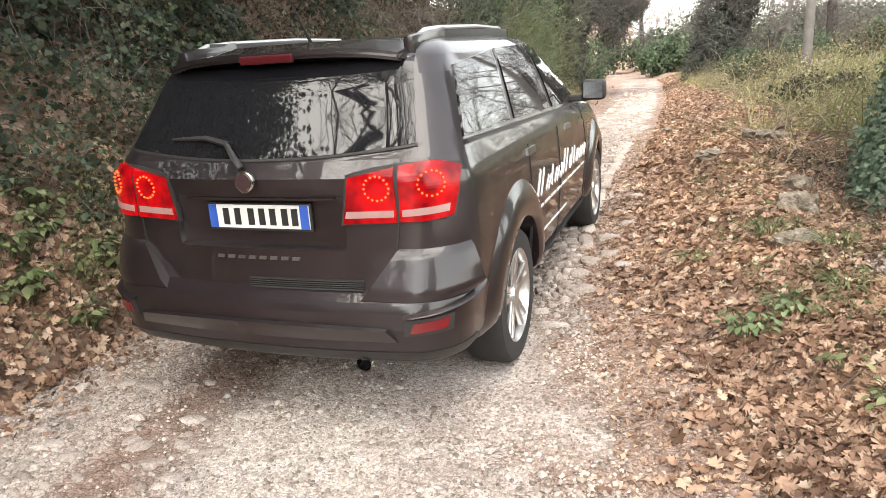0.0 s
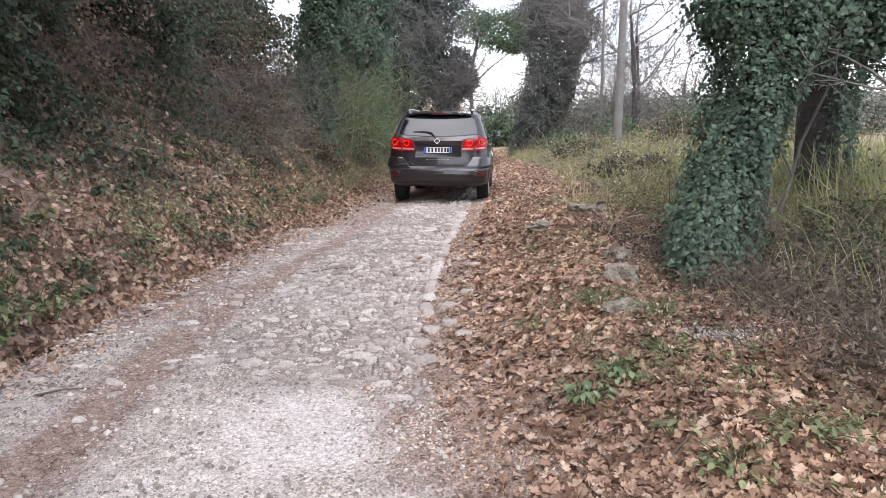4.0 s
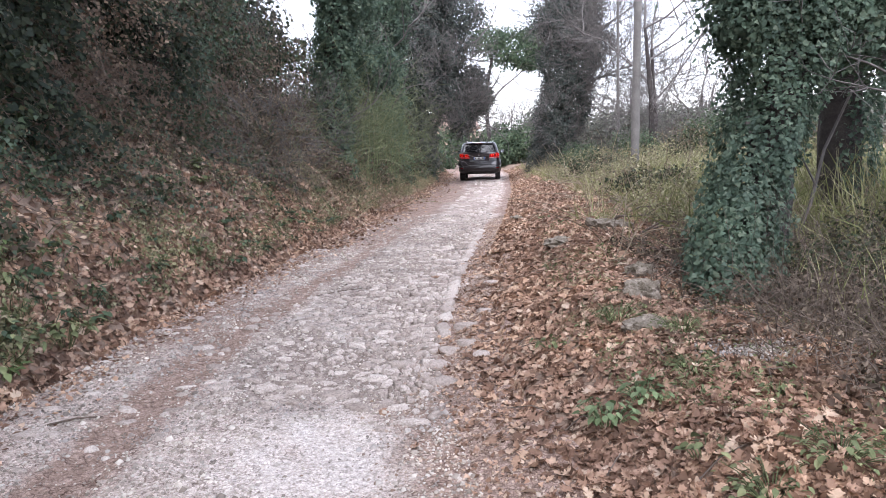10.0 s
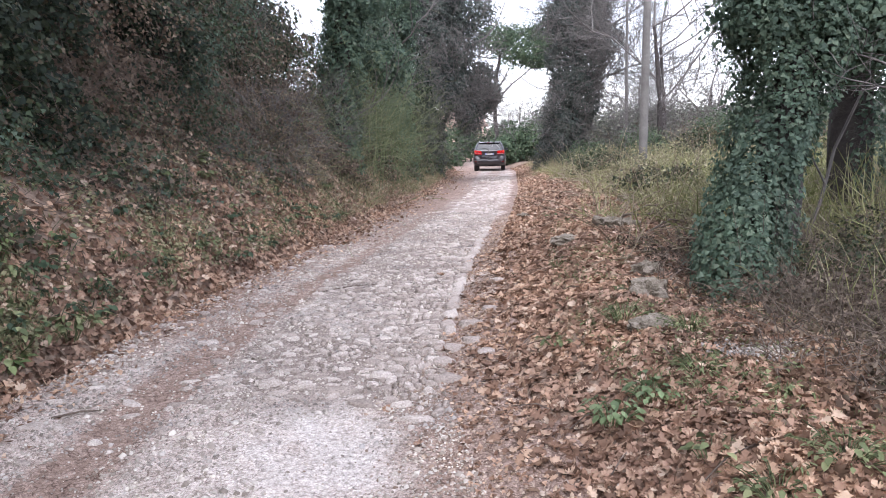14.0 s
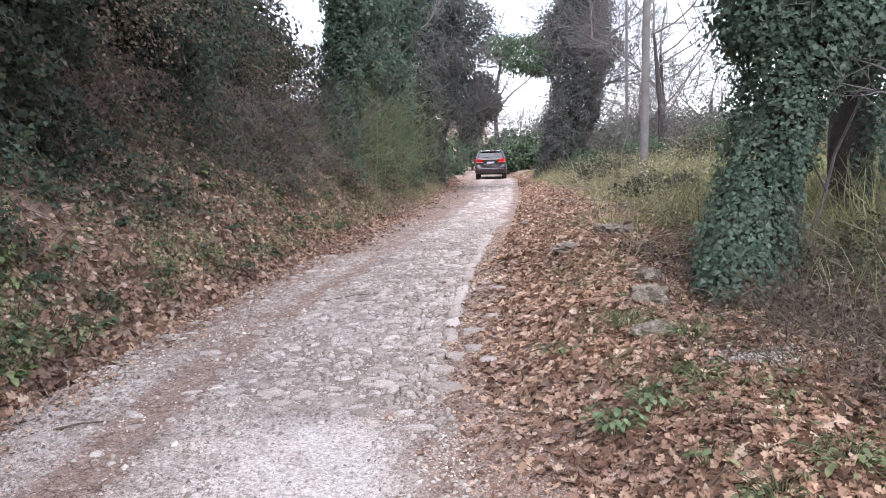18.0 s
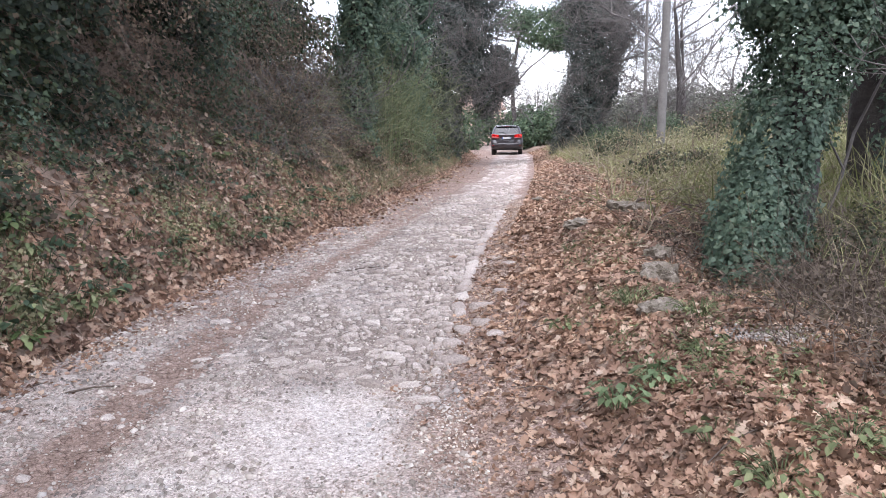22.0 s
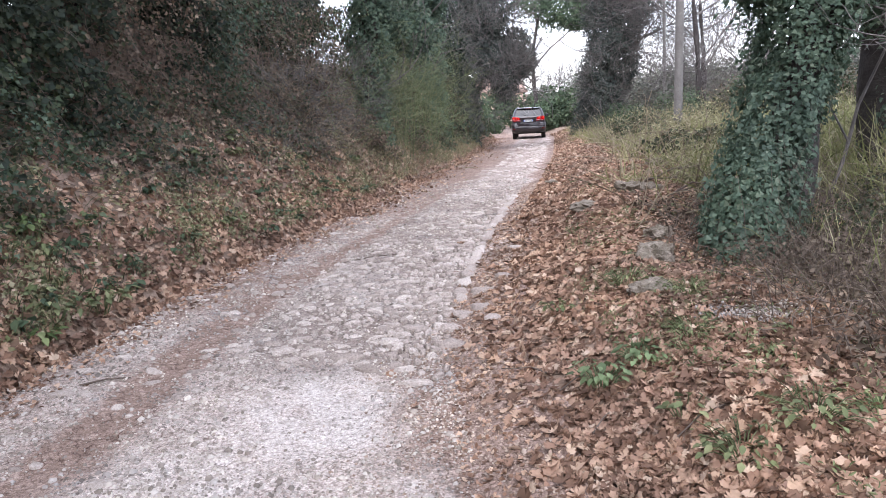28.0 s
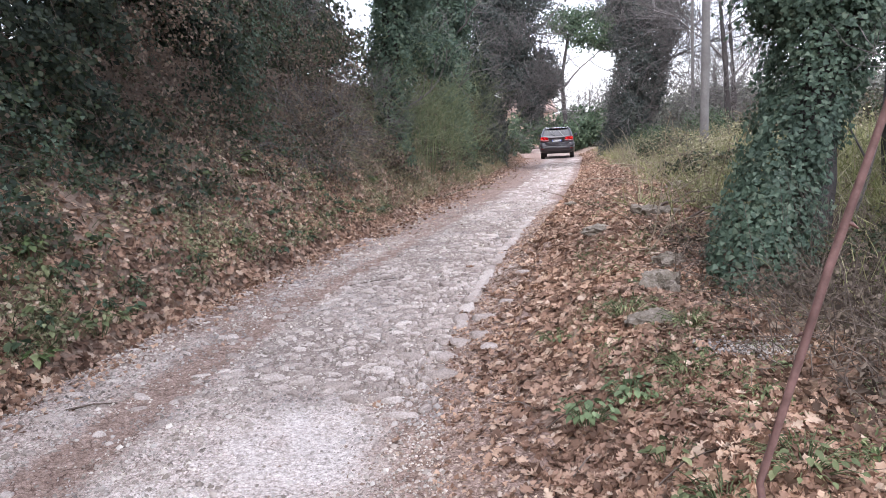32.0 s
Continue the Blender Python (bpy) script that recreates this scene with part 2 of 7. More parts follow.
# Scrub leaves with the grey of distant mist put into their colour.
M_HAZED_SCRUB = leafy("haze_greyed_scrub_leaves", [(0.0, (0.11, 0.115, 0.10)), (0.5, (0.17, 0.178, 0.155)), (1.0, (0.26, 0.262, 0.225))], 0.8, 1.2, 0.35, 0.8)
M_OLIVE = leafy("olive_herbs", [(0.0, (0.16, 0.158, 0.088)), (0.5, (0.29, 0.278, 0.162)), (0.85, (0.41, 0.385, 0.24)), (1.0, (0.52, 0.475, 0.335))], 0.65, 1.2, 0.35, 0.75)
M_FERN = leafy("withered_fern", [(0.0, (0.11, 0.077, 0.058)), (0.5, (0.22, 0.158, 0.118)), (1.0, (0.42, 0.325, 0.25))], 0.75)
M_BRAMBLE = leafy("bramble_leaves", [(0.0, (0.03, 0.045, 0.022)), (0.4, (0.06, 0.085, 0.04)), (0.7, (0.09, 0.10, 0.055)), (0.85, (0.14, 0.105, 0.07)), (1.0, (0.22, 0.17, 0.12))], 0.55)
M_DRY = leafy("dry_leaves", [(0.0, (0.072, 0.054, 0.042)), (0.5, (0.155, 0.118, 0.092)), (1.0, (0.32, 0.255, 0.20))], 0.75)
M_GRASS = leafy("bank_grass", [(0.0, (0.17, 0.19, 0.075)), (0.45, (0.31, 0.325, 0.14)), (0.75, (0.43, 0.415, 0.22)), (1.0, (0.54, 0.51, 0.34))], 0.6, 1.2, 0.35, 0.75)
M_WEED = leafy("green_weeds", [(0.0, (0.12, 0.148, 0.072)), (0.6, (0.215, 0.252, 0.122)), (1.0, (0.36, 0.38, 0.205))], 0.65)
M_NETTLE = leafy("nettle_leaves", [(0.0, (0.14, 0.20, 0.10)), (0.6, (0.235, 0.315, 0.165)), (1.0, (0.33, 0.40, 0.235))], 0.65)
M_REED = leafy("reed_leaves", [(0.0, (0.092, 0.137, 0.052)), (0.5, (0.172, 0.234, 0.091)), (1.0, (0.31, 0.351, 0.182))], 0.55)
M_HEDGE = leafy("hedge_leaves", [(0.0, (0.05, 0.08, 0.05)), (0.6, (0.095, 0.14, 0.082)), (1.0, (0.15, 0.195, 0.115))], 0.6, 1.2, 0.35, 0.75)
M_CANE = leafy("cane_leaves", [(0.0, (0.115, 0.145, 0.075)), (0.5, (0.195, 0.23, 0.12)), (1.0, (0.31, 0.33, 0.20))], 0.6)
M_EVERGREEN = leafy("evergreen_leaves", [(0.0, (0.022, 0.034, 0.024)), (0.5, (0.044, 0.062, 0.042)), (1.0, (0.095, 0.115, 0.075))], 0.68)
M_STRAW = leafy("dry_stalks", [(0.0, (0.22, 0.17, 0.125)), (0.5, (0.36, 0.295, 0.22)), (1.0, (0.51, 0.44, 0.34))], 0.7)
M_BARK = rough_stuff("bark", [(0.3, (0.036, 0.031, 0.030)), (0.7, (0.082, 0.071, 0.067))], 9, 0.9, 0.9, 40, 0.03)
M_TWIG = rough_stuff("bare_twigs", [(0.3, (0.10, 0.092, 0.088)), (0.7, (0.19, 0.172, 0.162))], 6, 0.85, 0.3, 80, 0.003)
M_STEM = rough_stuff("bramble_stems", [(0.3, (0.075, 0.056, 0.045)), (0.7, (0.19, 0.148, 0.12))], 7, 0.8, 0.3, 80, 0.003)
M_SOIL = rough_stuff("soil", [(0.25, (0.14, 0.10, 0.077)), (0.5, (0.24, 0.172, 0.132)), (0.75, (0.35, 0.258, 0.203))], 2.2, 0.95, 0.8, 30, 0.03)
M_ROCK = rough_stuff("limestone", [(0.3, (0.10, 0.084, 0.058)), (0.5, (0.215, 0.182, 0.145)), (0.72, (0.37, 0.322, 0.272))], 11, 0.9, 1.0, 55, 0.02)
M_POLE = rough_stuff("weathered_pole", [(0.3, (0.11, 0.102, 0.095)), (0.7, (0.19, 0.178, 0.168))], 3, 0.85, 0.4, 60, 0.005)


def cobble_build(nt, bsdf):
    oi = nt.nodes.new("ShaderNodeObjectInfo")
    g = nt.nodes.new("ShaderNodeNewGeometry")
    add = nt.nodes.new("ShaderNodeMath")
    add.operation = "ADD"
    nt.links.new(oi.outputs["Random"], add.inputs[0])
    nt.links.new(g.outputs["Random Per Island"], add.inputs[1])
    fr = nt.nodes.new("ShaderNodeMath")
    fr.operation = "FRACT"
    nt.links.new(add.outputs[0], fr.inputs[0])
    c = ramp_of(nt, fr.outputs[0], [(0.0, (0.32, 0.27, 0.24)), (0.5, (0.42, 0.362, 0.328)), (1.0, (0.56, 0.50, 0.46))])
    pos = nt.nodes.new("ShaderNodeTexNoise")
    pos.inputs["Scale"].default_value, pos.inputs["Detail"].default_value, pos.inputs["Roughness"].default_value = 70.0, 6.0, 0.8
    nt.links.new(g.outputs["Position"], pos.inputs["Vector"])
    f = pos.outputs["Fac"]
    c = mixed(nt, 0.9, c, ramp_of(nt, f, [(0.34, (0.50, 0.47, 0.45)), (0.58, (1.15, 1.15, 1.15))]), "MULTIPLY")
    nt.links.new(c, bsdf.inputs["Base Color"])
    bsdf.inputs["Roughness"].default_value = 0.85
    bsdf.inputs["Specular IOR Level"].default_value = 0.25
    bumped(nt, bsdf, f, 0.9, 0.01)


M_COBBLE = shade("cobble_stone", cobble_build)
M_GRIT = leafy("limestone_grit", [(0.0, (0.22, 0.185, 0.165)), (0.3, (0.38, 0.33, 0.30)), (0.6, (0.53, 0.475, 0.445)), (1.0, (0.67, 0.625, 0.595))], 0.9, 2.0, 0.0)
M_BROWN_GRIT = leafy("brown_grit", [(0.0, (0.20, 0.138, 0.108)), (0.4, (0.38, 0.283, 0.233)), (0.8, (0.48, 0.385, 0.33)), (1.0, (0.57, 0.48, 0.43))], 0.9, 2.0, 0.0)
M_DEAD = leafy("dead_stems", [(0.0, (0.09, 0.075, 0.06)), (0.5, (0.17, 0.14, 0.115)), (1.0, (0.28, 0.235, 0.19))], 0.8)


def road_build(nt, bsdf):
    """Pale trodden limestone: worn stones in grit, a brown rut and earthy edges."""
    at = nt.nodes.new("ShaderNodeAttribute")
    at.attribute_name = "earth"
    tc = nt.nodes.new("ShaderNodeTexCoord")
    warp = nt.nodes.new("ShaderNodeTexNoise")
    warp.inputs["Scale"].default_value, warp.inputs["Detail"].default_value = 5.0, 4.0
    nt.links.new(tc.outputs["Object"], warp.inputs["Vector"])
    vec = nt.nodes.new("ShaderNodeVectorMath")
    vec.operation = "MULTIPLY_ADD"
    nt.links.new(warp.outputs["Color"], vec.inputs[0])
    vec.inputs[1].default_value = (0.16, 0.16, 0.16)
    nt.links.new(tc.outputs["Object"], vec.inputs[2])

    def cells(scale, feature):
        v = nt.nodes.new("ShaderNodeTexVoronoi")
        v.feature = feature
        v.inputs["Scale"].default_value = scale
        nt.links.new(vec.outputs[0], v.inputs["Vector"])
        return v.outputs["Distance"]

    big, mid, fine, grit = noise_of(nt, 0.9, 5, 0.6), noise_of(nt, 7.0, 7, 0.75), noise_of(nt, 38.0, 6, 0.8), noise_of(nt, 130.0, 3, 0.7)
    c = ramp_of(nt, mid, [(0.30, (0.46, 0.39, 0.35)), (0.5, (0.62, 0.555, 0.515)), (0.70, (0.73, 0.68, 0.65))])
    c = mixed(nt, 1.0, c, ramp_of(nt, big, [(0.3, (0.82, 0.80, 0.79)), (0.65, (1.06, 1.06, 1.07))]), "MULTIPLY")
    pale = nt.nodes.new("ShaderNodeAttribute")
    pale.attribute_name = "pale"
    m1 = nt.nodes.new("ShaderNodeMath")
    m1.operation, m1.use_clamp = "MULTIPLY_ADD", True
    nt.links.new(noise_of(nt, 3.3, 8, 0.8), m1.inputs[0])
    m1.inputs[1].default_value = 1.2
    sub = nt.nodes.new("ShaderNodeMath")
    sub.operation = "ADD"
    nt.links.new(at.outputs["Fac"], sub.inputs[0])
    sub.inputs[1].default_value = -0.42
    nt.links.new(sub.outputs[0], m1.inputs[2])
    brown = ramp_of(nt, mid, [(0.28, (0.20, 0.140, 0.115)), (0.5, (0.315, 0.232, 0.195)), (0.72, (0.47, 0.372, 0.325))])
    c = mixed(nt, m1.outputs[0], c, brown)
    crack = cells(9.5, "DISTANCE_TO_EDGE")
    small = cells(27.0, "DISTANCE_TO_EDGE")
    gaps = ramp_of(nt, crack, [(0.0, (0.72, 0.66, 0.63)), (0.06, (1.0, 1.0, 1.0))])
    gaps = mixed(nt, ramp_of(nt, noise_of(nt, 1.6, 4, 0.7), [(0.56, (0.0, 0.0, 0.0)), (0.72, (0.6, 0.6, 0.6))]), (1.0, 1.0, 1.0), gaps)
    c = mixed(nt, 1.0, c, gaps, "MULTIPLY")
    # Shadows of small stone edges, put into the colour along cell borders.
    c = mixed(nt, 0.65, c, ramp_of(nt, small, [(0.0, (0.50, 0.44, 0.41)), (0.10, (1.06, 1.06, 1.06))]), "MULTIPLY")
    flat = nt.nodes.new("ShaderNodeMapping")
    flat.inputs["Scale"].default_value = (0.55, 1.25, 1.0)
    nt.links.new(vec.outputs[0], flat.inputs["Vector"])
    edge = nt.nodes.new("ShaderNodeTexVoronoi")
    edge.feature = "DISTANCE_TO_EDGE"
    edge.inputs["Scale"].default_value = 15.0
    nt.links.new(flat.outputs[0], edge.inputs["Vector"])
    rims = ramp_of(nt, edge.outputs["Distance"], [(0.0, (0.38, 0.335, 0.31)), (0.05, (1.0, 1.0, 1.0))])
    rims = mixed(nt, ramp_of(nt, noise_of(nt, 4.5, 5, 0.75), [(0.43, (0.0, 0.0, 0.0)), (0.55, (1.0, 1.0, 1.0))]), (1.0, 1.0, 1.0), rims)
    c = mixed(nt, 1.0, c, rims, "MULTIPLY")
    joint = nt.nodes.new("ShaderNodeAttribute")
    joint.attribute_name = "joint"
    c = mixed(nt, joint.outputs["Fac"], c, ramp_of(nt, mid, [(0.3, (0.16, 0.13, 0.115)), (0.7, (0.38, 0.325, 0.295))]))
    c = mixed(nt, pale.outputs["Fac"], c, ramp_of(nt, mid, [(0.3, (0.56, 0.52, 0.49)), (0.65, (0.67, 0.635, 0.605))]))
    c = mixed(nt, 0.9, c, ramp_of(nt, fine, [(0.34, (0.42, 0.39, 0.37)), (0.58, (1.2, 1.2, 1.2))]), "MULTIPLY")
    c = mixed(nt, 0.7, c, ramp_of(nt, grit, [(0.35, (0.58, 0.56, 0.55)), (0.62, (1.2, 1.2, 1.2))]), "MULTIPLY")
    nt.links.new(c, bsdf.inputs["Base Color"])
    bsdf.inputs["Roughness"].default_value = 0.92
    bsdf.inputs["Specular IOR Level"].default_value = 0.2
    lift = ramp_of(nt, small, [(0.0, (0.3, 0.3, 0.3)), (0.2, (0.6, 0.6, 0.6))])
    h = mixed(nt, 0.8, lift, fine, "ADD")
    bumped(nt, bsdf, h, 0.9, 0.012)


M_ROAD = shade("gravel_road", road_build)


# ---- the lie of the land ----
def smooth(a, b, v):
    u = np.clip((v - a) / (b - a), 0, 1)
    return u * u * (3 - 2 * u)


def road_z(y):
    """The lane runs level, tips over a low crest and falls gently away."""
    y = np.asarray(y, float)
    return -0.031 * np.where(y < 9, 0, np.where(y < 15, (y - 9) ** 2 / 12, y - 12)) * (y < 46) - (y >= 46) * 0.031 * 34


def left_edge(y):
    return np.interp(y, [-30, 0, 4, 6, 8, 9.5, 11.5, 13, 16, 20, 30, 39, 46, 60, 90], [-3.4, -3.2, -3.05, -2.96, -2.76, -2.58, -2.34, -2.24, -2.08, -1.82, -1.74, -1.72, -2.0, -5.5, -18])


def right_edge(y):
    return np.interp(y, [-30, 0, 2.7, 4.5, 6.2, 9, 13, 21, 38, 46, 60, 90], [-0.4, 0.1, 0.0, -0.32, -0.36, -0.22, 0.10, 0.60, 1.2, 1.05, -1.2, -13])


def wave(x, y, s, seed):
    """Cheap smooth unevenness."""
    return (np.sin(x * s * 1.3 + seed) * np.cos(y * s * 0.9 + seed * 2.1) + 0.6 * np.sin(x * s * 2.9 + y * s * 2.3 + seed * 3.7)
            + 0.35 * np.sin(y * s * 5.3 - x * s * 4.1 + seed)) / 1.95


def verge_rise(dr):
    return 0.05 * smooth(0, 0.35, dr) + 0.03 * smooth(0.3, 0.8, dr)


def land_z(x, y):
    x, y = np.asarray(x, float), np.asarray(y, float)
    zr, dl, dr = road_z(y), left_edge(y) - x, x - right_edge(y)
    fade = 1 - smooth(43, 60, y)
    top = 2.5 * fade + 0.3
    left = np.where(dl > 0, np.minimum(0.12 * smooth(0, 0.12, dl) + 0.98 * np.maximum(dl - 0.08, 0) ** 1.05, top), 0)
    left = left + (dl > 0) * smooth(0.0, 0.5, dl) * 0.09 * wave(x, y, 2.2, 1.0)
    rise = verge_rise(dr) + 0.26 * smooth(0.5, 1.35, dr) + 0.30 * smooth(1.6, 4.5, dr) * smooth(4, 12, y) + 0.5 * smooth(2.5, 6.0, dr) * smooth(9, 20, y) * fade
    right = (dr > 0) * (rise + smooth(0.2, 0.8, dr) * 0.045 * wave(x, y, 2.6, 2.0))
    return zr + left + right - 0.14 * ((dl <= -0.05) & (dr <= 0.45))


def spread(lo, hi, dense_lo, dense_hi, step, grow=1.16):
    v = list(np.arange(dense_lo, dense_hi, step))
    s, a = step, dense_hi
    while a < hi:
        v.append(a)
        s *= grow
        a += s
    v.append(hi)
    s, a, pre = step, dense_lo, []
    while a > lo:
        s *= grow
        a -= s
        pre.append(max(a, lo))
    return np.array(sorted(set(pre + v)))


gx, gy = spread(-900, 900, -6.0, 5.0, 0.075), spread(-300, 1500, 1.6, 14.0, 0.075, 1.045)
GX, GY = np.meshgrid(gx, gy)
GZ = land_z(GX, GY) + 0.012 * wave(GX, GY, 9, 4.0)
nx = len(gx)
ii, jj = np.meshgrid(np.arange(len(gy) - 1), np.arange(nx - 1), indexing="ij")
quads = np.stack([ii * nx + jj, ii * nx + jj + 1, (ii + 1) * nx + jj + 1, (ii + 1) * nx + jj], -1).reshape(-1, 4)
ground = tagged(new("ground", mesh_of("ground", np.stack([GX, GY, GZ], -1).reshape(-1, 3), quads, M_SOIL, True)),
                "brown woodland earth of the lane's banks and verges", "ground", kind="structure")

# the lane: a strip with ruts, humps and ragged edges
ry = np.concatenate([np.arange(-12, 1.6, 0.3), np.arange(1.6, 11, 0.045), np.arange(11, 24, 0.12), np.arange(24, 75, 0.4)])
rs = np.linspace(0, 1, 90)
RY, RS = np.meshgrid(ry, rs, indexing="ij")
el = left_edge(RY) - 0.10 + 0.09 * wave(RY * 0, RY, 3.1, 5.0) + 0.04 * wave(RY * 0, RY, 11, 2.0)
er = right_edge(RY) + 0.62 + 0.10 * wave(RY * 0, RY, 2.7, 8.0) + 0.05 * wave(RY * 0, RY, 10, 3.0)
RX = el + (er - el) * RS


def road_top(x, y):
    """The lane's surface, with its ruts."""
    u = (x - left_edge(y)) / (right_edge(y) - left_edge(y))
    ruts = -0.028 * np.exp(-((u - 0.345) / 0.09) ** 2) - 0.018 * np.exp(-((u - 0.80) / 0.09) ** 2)
    return road_z(y) + ruts + verge_rise(np.maximum(x - right_edge(y), 0)) + 0.012 + 0.012 * wave(x, y, 3.0, 1.5) + 0.006 * wave(x, y, 13, 0.4) + 0.004 * wave(x, y, 29, 1.4)


def surf_z(x, y):
    """What one stands on: lane or verge."""
    on = (x > left_edge(y) - 0.02) & (x < right_edge(y) + 0.47)
    return np.where(on, road_top(x, y), land_z(x, y))


edge_drop = 0.05 * (1 - smooth(0, 0.05, RS)) + 0.07 * smooth(0.95, 1.0, RS)
RZ = road_top(RX, RY) + 0.004 * wave(RX, RY, 31, 2.4) * (RY < 12) - edge_drop
nr = len(rs)
ii, jj = np.meshgrid(np.arange(len(ry) - 1), np.arange(nr - 1), indexing="ij")
quads = np.stack([ii * nr + jj, ii * nr + jj + 1, (ii + 1) * nr + jj + 1, (ii + 1) * nr + jj], -1).reshape(-1, 4)
road = tagged(new("road", mesh_of("road", np.stack([RX, RY, RZ], -1).reshape(-1, 3), quads, M_ROAD, True)),
              "pale limestone gravel lane with worn cobbles and ruts", "road", kind="structure")
U = (RX - left_edge(RY)) / (right_edge(RY) - left_edge(RY))
earth = 1.45 * np.exp(-((U - 0.335 - 0.012 * (RY - 4.5) - 0.02 * np.sin(RY * 0.8)) / 0.075) ** 2) * (0.95 + 0.25 * wave(RX, RY, 1.2, 2.0)) + (0.55 + 0.3 * smooth(4.2, 6.5, RY)) * (1 - smooth(0.02 + 0.12 * smooth(3.6, 7.0, RY), 0.22 + 0.14 * smooth(3.6, 7.0, RY), U + 0.05 * wave(RX, RY, 2.4, 6.0))) + 0.95 * smooth(0.80 + 0.16 * smooth(4.6, 6.4, RY), 1.0 + 0.08 * smooth(4.6, 6.4, RY), U + 0.09 * wave(RX, RY, 2.3, 4.4) + 0.04 * wave(RX, RY, 9.0, 1.4))
slab = np.exp(-(((RX + 0.95) / 0.42) ** 2 + ((RY - 3.55) / 0.55) ** 2) ** 2)
slab = np.maximum(slab, 0.8 * np.exp(-(((RX + 1.5) / 0.5) ** 2 + ((RY - 2.5) / 0.5) ** 2) ** 2))
slab = np.maximum(slab, 0.6 * smooth(0.1, 0.7, wave(RX, RY, 1.3, 7.0)) * (U > 0.45) * (U < 0.97))
attr = road.data.attributes.new("earth", "FLOAT", "POINT")
attr.data.foreach_set("value", (earth + 0.85 * smooth(8.5, 13, RY) * (1 - smooth(0.36, 0.56, U + 0.08 * wave(RX, RY, 1.9, 1.0))) + 0.9 * smooth(43, 46, RY) - 0.45 * slab + 0.62 * smooth(0.42, 0.58, U) * (1 - smooth(0.9, 1.0, U)) * smooth(3.8, 4.6, RY) * (1 - 0.5 * smooth(9, 14, RY))).astype(np.float32).ravel())
attr = road.data.attributes.new("joint", "FLOAT", "POINT")
attr.data.foreach_set("value", (0.85 * smooth(0.38, 0.5, U + 0.05 * wave(RX, RY, 3.1, 2.0)) * (1 - smooth(0.97, 1.0, U)) * smooth(3.9, 4.5, RY + 0.3 * wave(RX, RY, 2.0, 1.0)) * (1 - 0.55 * smooth(8, 13, RY))).astype(np.float32).ravel())
attr = road.data.attributes.new("pale", "FLOAT", "POINT")
attr.data.foreach_set("value", (np.clip(slab * (0.8 + 0.7 * wave(RX, RY, 5.0, 3.0) + 0.4 * wave(RX, RY, 14.0, 1.0)), 0, 1) * 0.52).astype(np.float32).ravel())


# ---- plants ----
def unit(v):
    return v / (np.linalg.norm(v, axis=-1, keepdims=True) + 1e-9)


def grow(start, way, length, radius, depth, pieces, tips, wobble=0.25, fork=3, sides=6, rise=0.12):
    """Limbs that fork: tubes into pieces, the ends into tips."""
    n = 5
    p, d = [np.array(start, float)], unit(np.array(way, float))
    for _ in range(n - 1):
        d = unit(d + rng.normal(size=3) * wobble * 0.5 + [0, 0, rise * 0.4])
        p.append(p[-1] + d * length / (n - 1))
    pieces.append(tube(p, np.linspace(radius, radius * 0.55, n), sides))
    if depth == 0:
        tips.append(p[-1])
        return
    for k in range(fork):
        at = p[rng.integers(2, n)]
        w = unit(d + rng.normal(size=3) * 0.75 + [0, 0, rise])
        grow(at, w, length * rng.uniform(0.55, 0.8), radius * 0.5, depth - 1, pieces, tips, wobble, fork, max(3, sides - 1), rise)


def cloud(clumps, size):
    """Leaf places, turns and sizes for round clumps: rows of (x, y, z, rx, ry, rz, count)."""
    P, R, S = [], [], []
    for x, y, z, rx, ry, rz, n in clumps:
        n = int(n)
        d = unit(rng.normal(size=(n, 3)))
        lump = 1 + 0.36 * wave(d[:, 0] * 3, d[:, 1] * 3 + d[:, 2] * 2, 1.6, x + y + z) + 0.2 * wave(d[:, 0] * 3, d[:, 2] * 3, 4.0, x)
        r = lump * rng.uniform(0.35, 1.0, n) ** 0.5 * np.where(rng.uniform(size=n) < 0.14, rng.uniform(1.0, 1.4, n), 1.0)
        P.append(d * r[:, None] * [rx, ry, rz] + [x, y, z])
        R.append(turns(n, d + [0, 0, 0.5], 0.55))
        S.append(size * rng.uniform(0.6, 1.35, n))
    return np.concatenate(P), np.concatenate(R), np.concatenate(S)


def sleeve(points, radii, n, size, ragged=0.35):
    """Ivy leaves round a stem: the radius changes along it."""
    p, r = np.asarray(points, float), np.asarray(radii, float)
    seg = np.linalg.norm(np.diff(p, axis=0), axis=1)
    w = seg * (r[:-1] + r[1:])
    k = rng.choice(len(seg), n, p=w / w.sum())
    u = rng.uniform(size=n)[:, None]
    c = p[k] * (1 - u) + p[k + 1] * u
    rad = (r[k] * (1 - u[:, 0]) + r[k + 1] * u[:, 0])
    a = rng.uniform(0, 2 * np.pi, n)
    out = np.stack([np.cos(a), np.sin(a), np.zeros(n)], -1)
    lump = 1 + ragged * wave(a * 1.0, c[:, 2] * 1.7, 1.9, p[0, 0]) + 0.5 * ragged * wave(a * 2.0, c[:, 2] * 4.0, 2.1, p[0, 1])
    rr = rad * lump * rng.uniform(0.55, 1.0, n) ** 0.6
    pos = c + out * rr[:, None]
    return pos, turns(n, out + [0, 0, 0.45], 0.45), size * rng.uniform(0.55, 1.3, n)


